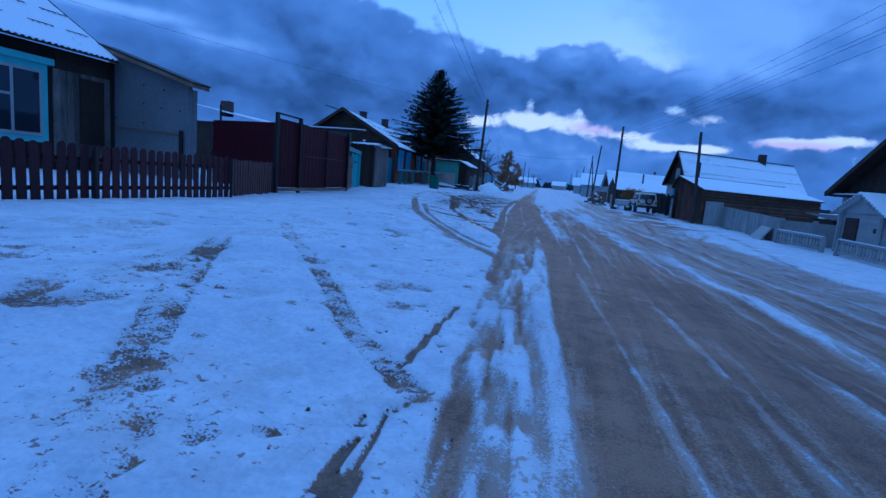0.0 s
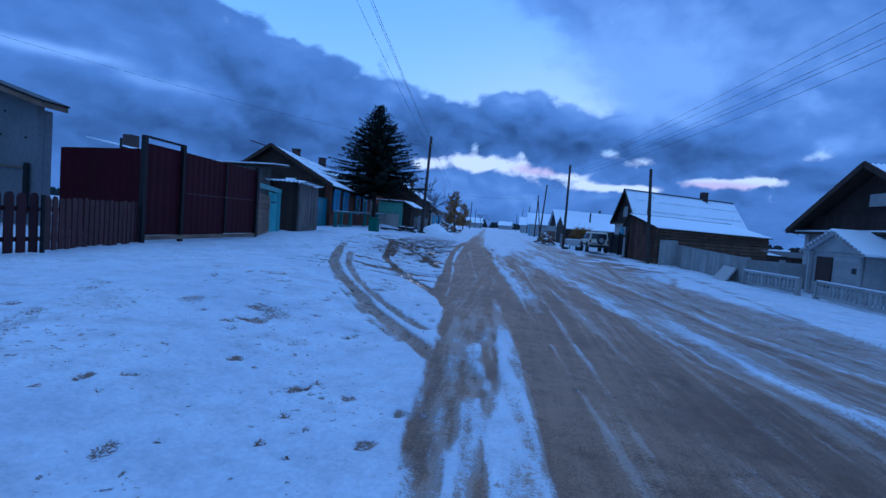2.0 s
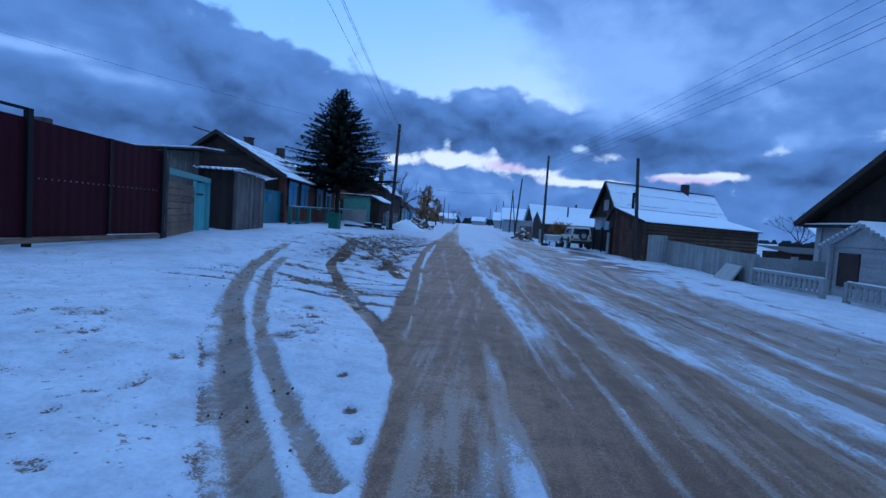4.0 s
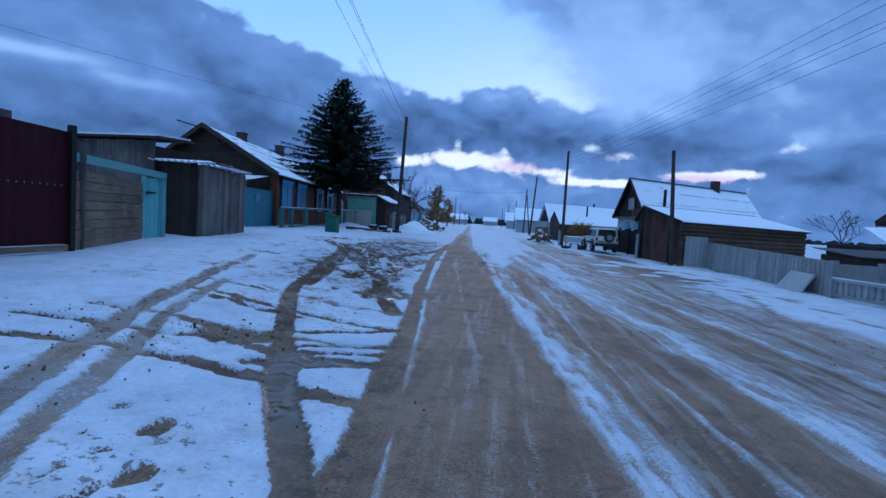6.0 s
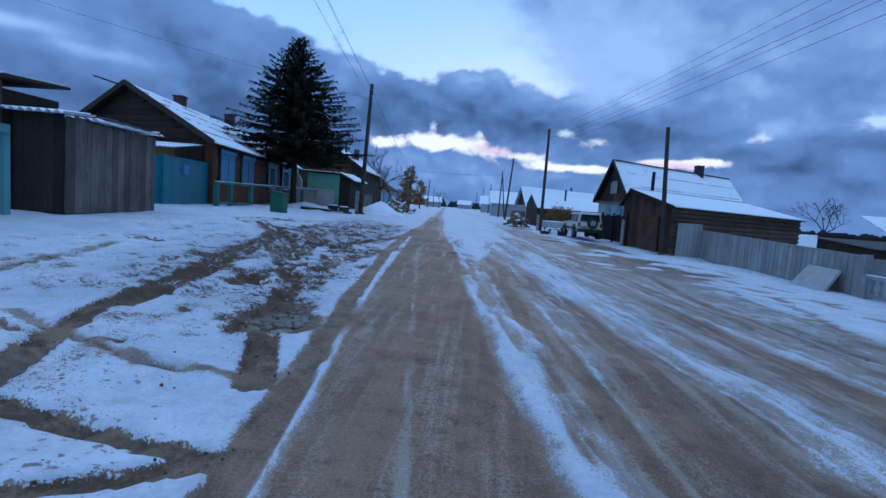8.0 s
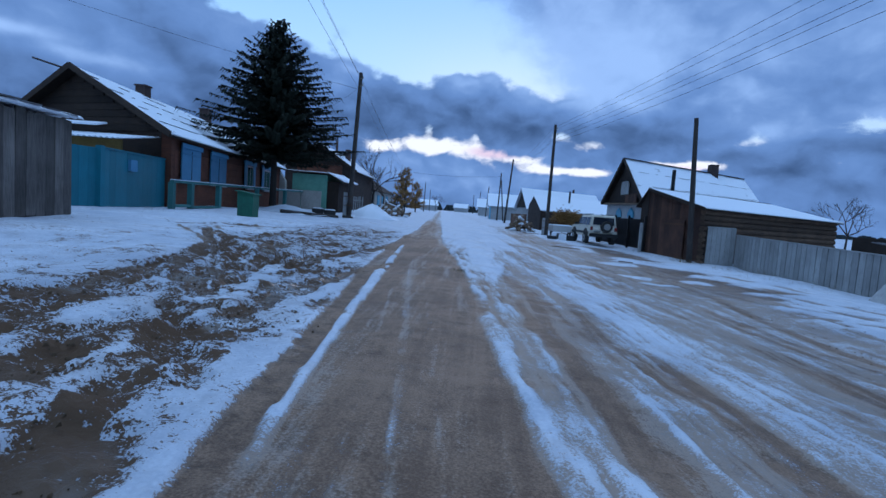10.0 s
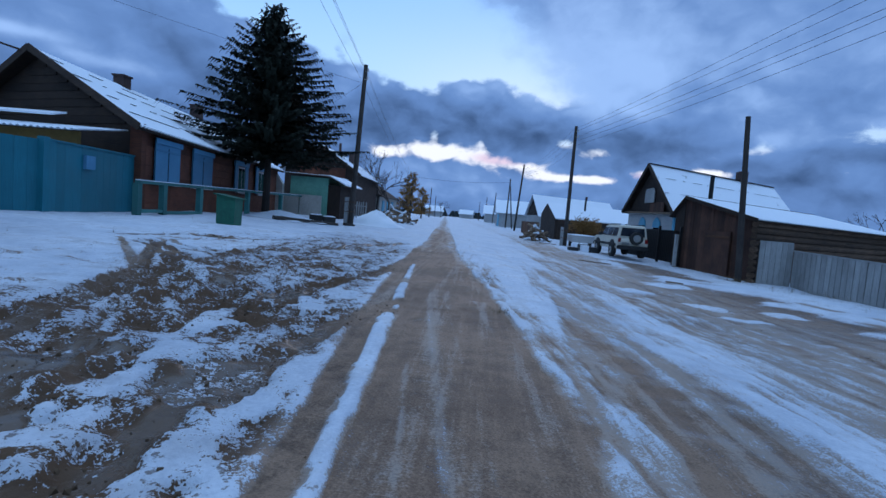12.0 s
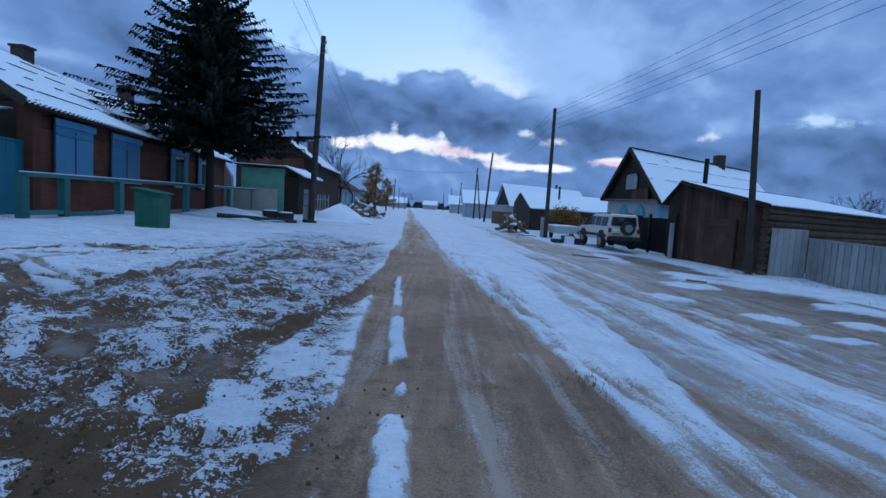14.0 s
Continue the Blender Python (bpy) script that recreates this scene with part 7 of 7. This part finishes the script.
def suv(x, y, z, heading):
    """Built about its own origin, nose along +y, then set down."""
    c = new("car")
    tagged(c, "dirty cream off-road car parked with spare wheel behind", "car")
    OFF[c] = Vector((0, 0, 0))
    side = [(-2.15, 0.48), (2.2, 0.45), (2.3, 0.6), (2.28, 0.95), (2.15, 1.08), (0.95, 1.14), (-2.1, 1.12), (-2.2, 0.9)]
    bm = prism(BM(), [(-0.84, a, b) for a, b in side], (1.68, 0, 0))
    bmesh.ops.bevel(bm, geom=bm.edges[:], offset=0.05, segments=2, affect="EDGES")
    body = part("body", bm, "car_paint", c)
    cab = [(-2.1, 1.08), (1.0, 1.08), (0.4, 1.72), (0.1, 1.78), (-1.9, 1.8), (-2.05, 1.72)]
    bm = BM()
    lo = [bm.verts.new((sx * (0.82 if b < 1.2 else 0.70), a, b)) for sx in (-1, 1) for a, b in cab]
    n = len(cab)
    bm.faces.new(lo[:n])
    bm.faces.new(lo[n:][::-1])
    for i in range(n):
        bm.faces.new((lo[i], lo[i + n], lo[(i + 1) % n + n], lo[(i + 1) % n]))
    bmesh.ops.recalc_face_normals(bm, faces=bm.faces)
    bmesh.ops.bevel(bm, geom=bm.edges[:], offset=0.04, segments=2, affect="EDGES")
    part("cabin", bm, "car_paint", c)
    for sx in (-1, 1):
        for y0, y1, t0, t1 in ((-1.95, -1.15, -1.95, -1.15), (-1.05, -0.25, -1.05, -0.25), (-0.15, 0.82, -0.15, 0.38)):
            bm = prism(BM(), [(sx * 0.806, y0, 1.16), (sx * 0.806, y1, 1.16), (sx * 0.722, t1, 1.63), (sx * 0.722, t0, 1.63)], (sx * 0.012, 0, 0))
            part("side_window", bm, "glass", c)
        part("mirror", box(BM(), (sx * 0.84 if sx > 0 else -1.0, 0.72, 1.12), (1.0 if sx > 0 else -0.84, 0.85, 1.28)), "plastic", c)
        part("side_moulding", box(BM(), (sx * 0.835 if sx > 0 else -0.87, -2.0, 0.62), (0.87 if sx > 0 else -0.835, 2.1, 0.76)), "plastic", c)
        part("tail_light", box(BM(), (0.66 if sx > 0 else -0.8, -2.225, 0.86), (0.8 if sx > 0 else -0.66, -2.17, 1.08)), "lamp_red", c)
        part("head_light", box(BM(), (0.5 if sx > 0 else -0.78, 2.24, 0.8), (0.78 if sx > 0 else -0.5, 2.31, 0.97)), "glass", c)
        part("roof_rail", beam(BM(), (sx * 0.6, -1.8, 1.84), (sx * 0.6, 0.0, 1.82), 0.04, 0.04), "plastic", c)
        for wy in (-1.38, 1.36):
            arch = rod(BM(), (sx * 0.80, wy, 0.5), (sx * 0.885, wy, 0.5), 0.47, 0.46, 18)
            part("wheel_arch", arch, "plastic", c)
            wh_ = part("wheel", rod(BM(), (sx * 0.70, wy, 0.37), (sx * 0.93, wy, 0.37), 0.36, 0.355, 20), "rubber", c)
            part("rim", rod(BM(), (sx * 0.90, wy, 0.37), (sx * 0.945, wy, 0.37), 0.22, 0.19, 14), "concrete", wh_)
            part("hub", rod(BM(), (sx * 0.93, wy, 0.37), (sx * 0.96, wy, 0.37), 0.07, 0.06, 8), "plastic", wh_)
    part("rear_window", prism(BM(), [(-0.66, -2.085, 1.2), (0.66, -2.085, 1.2), (0.6, -2.07, 1.66), (-0.6, -2.07, 1.66)], (0, -0.03, 0)), "glass", c)
    part("windscreen", prism(BM(), [(-0.7, 0.93, 1.17), (0.7, 0.93, 1.17), (0.6, 0.46, 1.67), (-0.6, 0.46, 1.67)], (0, 0.03, 0.01)), "glass", c)
    for y0, y1 in ((-2.36, -2.16), (2.26, 2.42)):
        bm = box(BM(), (-0.86, y0, 0.46), (0.86, y1, 0.68))
        bmesh.ops.bevel(bm, geom=bm.edges[:], offset=0.04, segments=2, affect="EDGES")
        part("bumper", bm, "plastic", c)
    sp = part("spare_wheel", rod(BM(), (0.14, -2.2, 1.1), (0.14, -2.4, 1.1), 0.35, 0.34, 20), "rubber", c)
    part("wheel_cover", rod(BM(), (0.14, -2.395, 1.1), (0.14, -2.41, 1.1), 0.2, 0.2, 16), "concrete", sp)
    part("number_plate", box(BM(), (-0.6, -2.235, 0.74), (-0.2, -2.2, 0.86)), "old_white", c)
    part("grille", box(BM(), (-0.48, 2.27, 0.78), (0.48, 2.315, 0.97)), "plastic", c)
    c.matrix_basis = pose(x, y, z, 0, 0, heading)
    return c


suv(8.1, 47.5, -0.37, 3)

tr = thing("cargo_trailer", (6.9, 53.5, -0.3), "pale flatbed trailer behind the car, dusted with snow", "trailer")
part("bed", box(BM(), (6.2, 51.8, 0.05), (7.8, 54.8, 0.5)), "white_paint", tr)
part("bed_snow", box(BM(), (6.25, 51.85, 0.5), (7.75, 54.75, 0.55)), "snow", tr)
for x in (6.25, 7.6):
    part("wheel", rod(BM(), (x, 53.3, 0.0), (x + 0.15, 53.3, 0.0), 0.3, n=14), "rubber", tr)
rnd = random.Random(5)
for i in range(9):
    x, y = rnd.uniform(5.6, 7.0), rnd.uniform(48.8, 52.5)
    bm = BM()
    box(bm, (x - rnd.uniform(0.15, 0.4), y - 0.3, gz(x, y) - 0.05), (x + rnd.uniform(0.15, 0.4), y + 0.3, gz(x, y) + rnd.uniform(0.15, 0.4)))
    bmesh.ops.bevel(bm, geom=bm.edges[:], offset=0.06, segments=1)
    solo("scrap_bundle", bm, "plastic" if i % 3 else "snow", (x, y, gz(x, y)), "dark bundle of scrap lying in the snow", "scrap", "scrap by the pole")
for x0, y0, x1, y1 in ((4.6, 41.2, 5.9, 40.4), (4.2, 53.6, 5.3, 53.0), (6.2, 34.6, 6.7, 34.4)):
    solo("loose_board", beam(BM(), (x0, y0, gz(x0, y0) + 0.03), (x1, y1, gz(x1, y1) + 0.03), 0.12, 0.04), "grey_wood_h", (x0, y0, gz(x0, y0)), "weathered board lying on the verge", "board", "loose boards")

# ---------------------------------------------------------------- small ground clutter


def clods():
    """Frozen lumps of mud thrown up along the ruts."""
    verts, faces = [], []
    rnd = random.Random(11)
    spots = []
    for w, k, pts in TRACKS:
        for (x0, y0), (x1, y1) in zip(pts, pts[1:]):
            n = int(math.hypot(x1 - x0, y1 - y0) * 7)
            for _ in range(n):
                q = rnd.random()
                spots.append((x0 + (x1 - x0) * q + rnd.gauss(0, 0.22), y0 + (y1 - y0) * q + rnd.gauss(0, 0.22), rnd.uniform(0.004, 0.014)))
    for x, y, a, b, k in PATCHES:
        if k > 0.8:
            for _ in range(55):
                spots.append((x + rnd.gauss(0, a * 0.6), y + rnd.gauss(0, b * 0.6), 0.005 + 0.017 * rnd.random() ** 3))
    for _ in range(900):
        y = rnd.uniform(-2, 26)
        spots.append((float(road_x(y)) + rnd.uniform(-5.5, -0.5), y, rnd.uniform(0.004, 0.012)))
    for x, y, r in spots:
        z = gz(x, y) - 0.012
        n = len(verts)
        pts = [(1, 0, 0), (-0.5, 0.87, 0), (-0.5, -0.87, 0), (0.3, 0.5, 0.8), (0.2, -0.6, 0.7), (-0.6, 0, 0.75)]
        a = rnd.uniform(0, 6.28)
        for px, py, pz in pts:
            s = r * rnd.uniform(0.7, 1.3)
            verts.append((x + s * (px * math.cos(a) - py * math.sin(a)), y + s * (px * math.sin(a) + py * math.cos(a)), z + 1.6 * r * pz))
        faces += [(n + i, n + j, n + k) for i, j, k in ((0, 1, 3), (1, 5, 3), (1, 2, 5), (2, 4, 5), (2, 0, 4), (0, 3, 4), (3, 5, 4))]
    me = bpy.data.meshes.new("mud_clods")
    me.from_pydata(verts, [], faces)
    me.materials.append(M["mud"])
    return tagged(new("mud_clods", me), "frozen brown clods of mud scattered along the ruts", "mud", kind="stuff")


M["mud"] = surface("mud", (0.13, 0.08, 0.045), (0.06, 0.036, 0.022), 0.9, grain=40, bump=0.3)
clods()


def dry_grass():
    """Tufts of dead grass at the road edge."""
    verts, faces = [], []
    rnd = random.Random(19)
    for x, y, n, r in ((0.25, 23.95, 130, 0.13), (0.03, 27.3, 150, 0.2), (-1.75, 27.4, 60, 0.15), (10.6, 39.0, 160, 0.3), (11.0, 40.5, 120, 0.5), (12.3, 36, 160, 0.9), (12.1, 32, 140, 0.9), (-8.3, 24, 60, 0.8), (-11.0, 31.5, 80, 0.8), (10.3, 42.5, 100, 0.7)):
        for _ in range(n):
            px, py = x + rnd.gauss(0, r), y + rnd.gauss(0, r)
            z = gz(px, py) - 0.01
            a = rnd.uniform(0, 6.28)
            h = rnd.uniform(0.015, 0.06) if x < 5 else rnd.uniform(0.08, 0.3)
            o = Vector((math.cos(a), math.sin(a), 0))
            i = len(verts)
            b = Vector((px, py, z))
            s = Vector((-o.y, o.x, 0)) * 0.004
            verts.extend([b - s, b + s, b + o * h * 0.6 + Vector((0, 0, h))])
            faces.append((i, i + 1, i + 2))
    me = bpy.data.meshes.new("dry_grass")
    me.from_pydata(verts, [], faces)
    me.materials.append(M["straw"])
    return tagged(new("dry_grass", me), "tufts of dead straw-coloured grass at the road edge", "grass", kind="stuff")


M["straw"] = surface("straw", (0.26, 0.18, 0.10), (0.13, 0.09, 0.05), 0.9, grain=20, bump=0.0)
dry_grass()
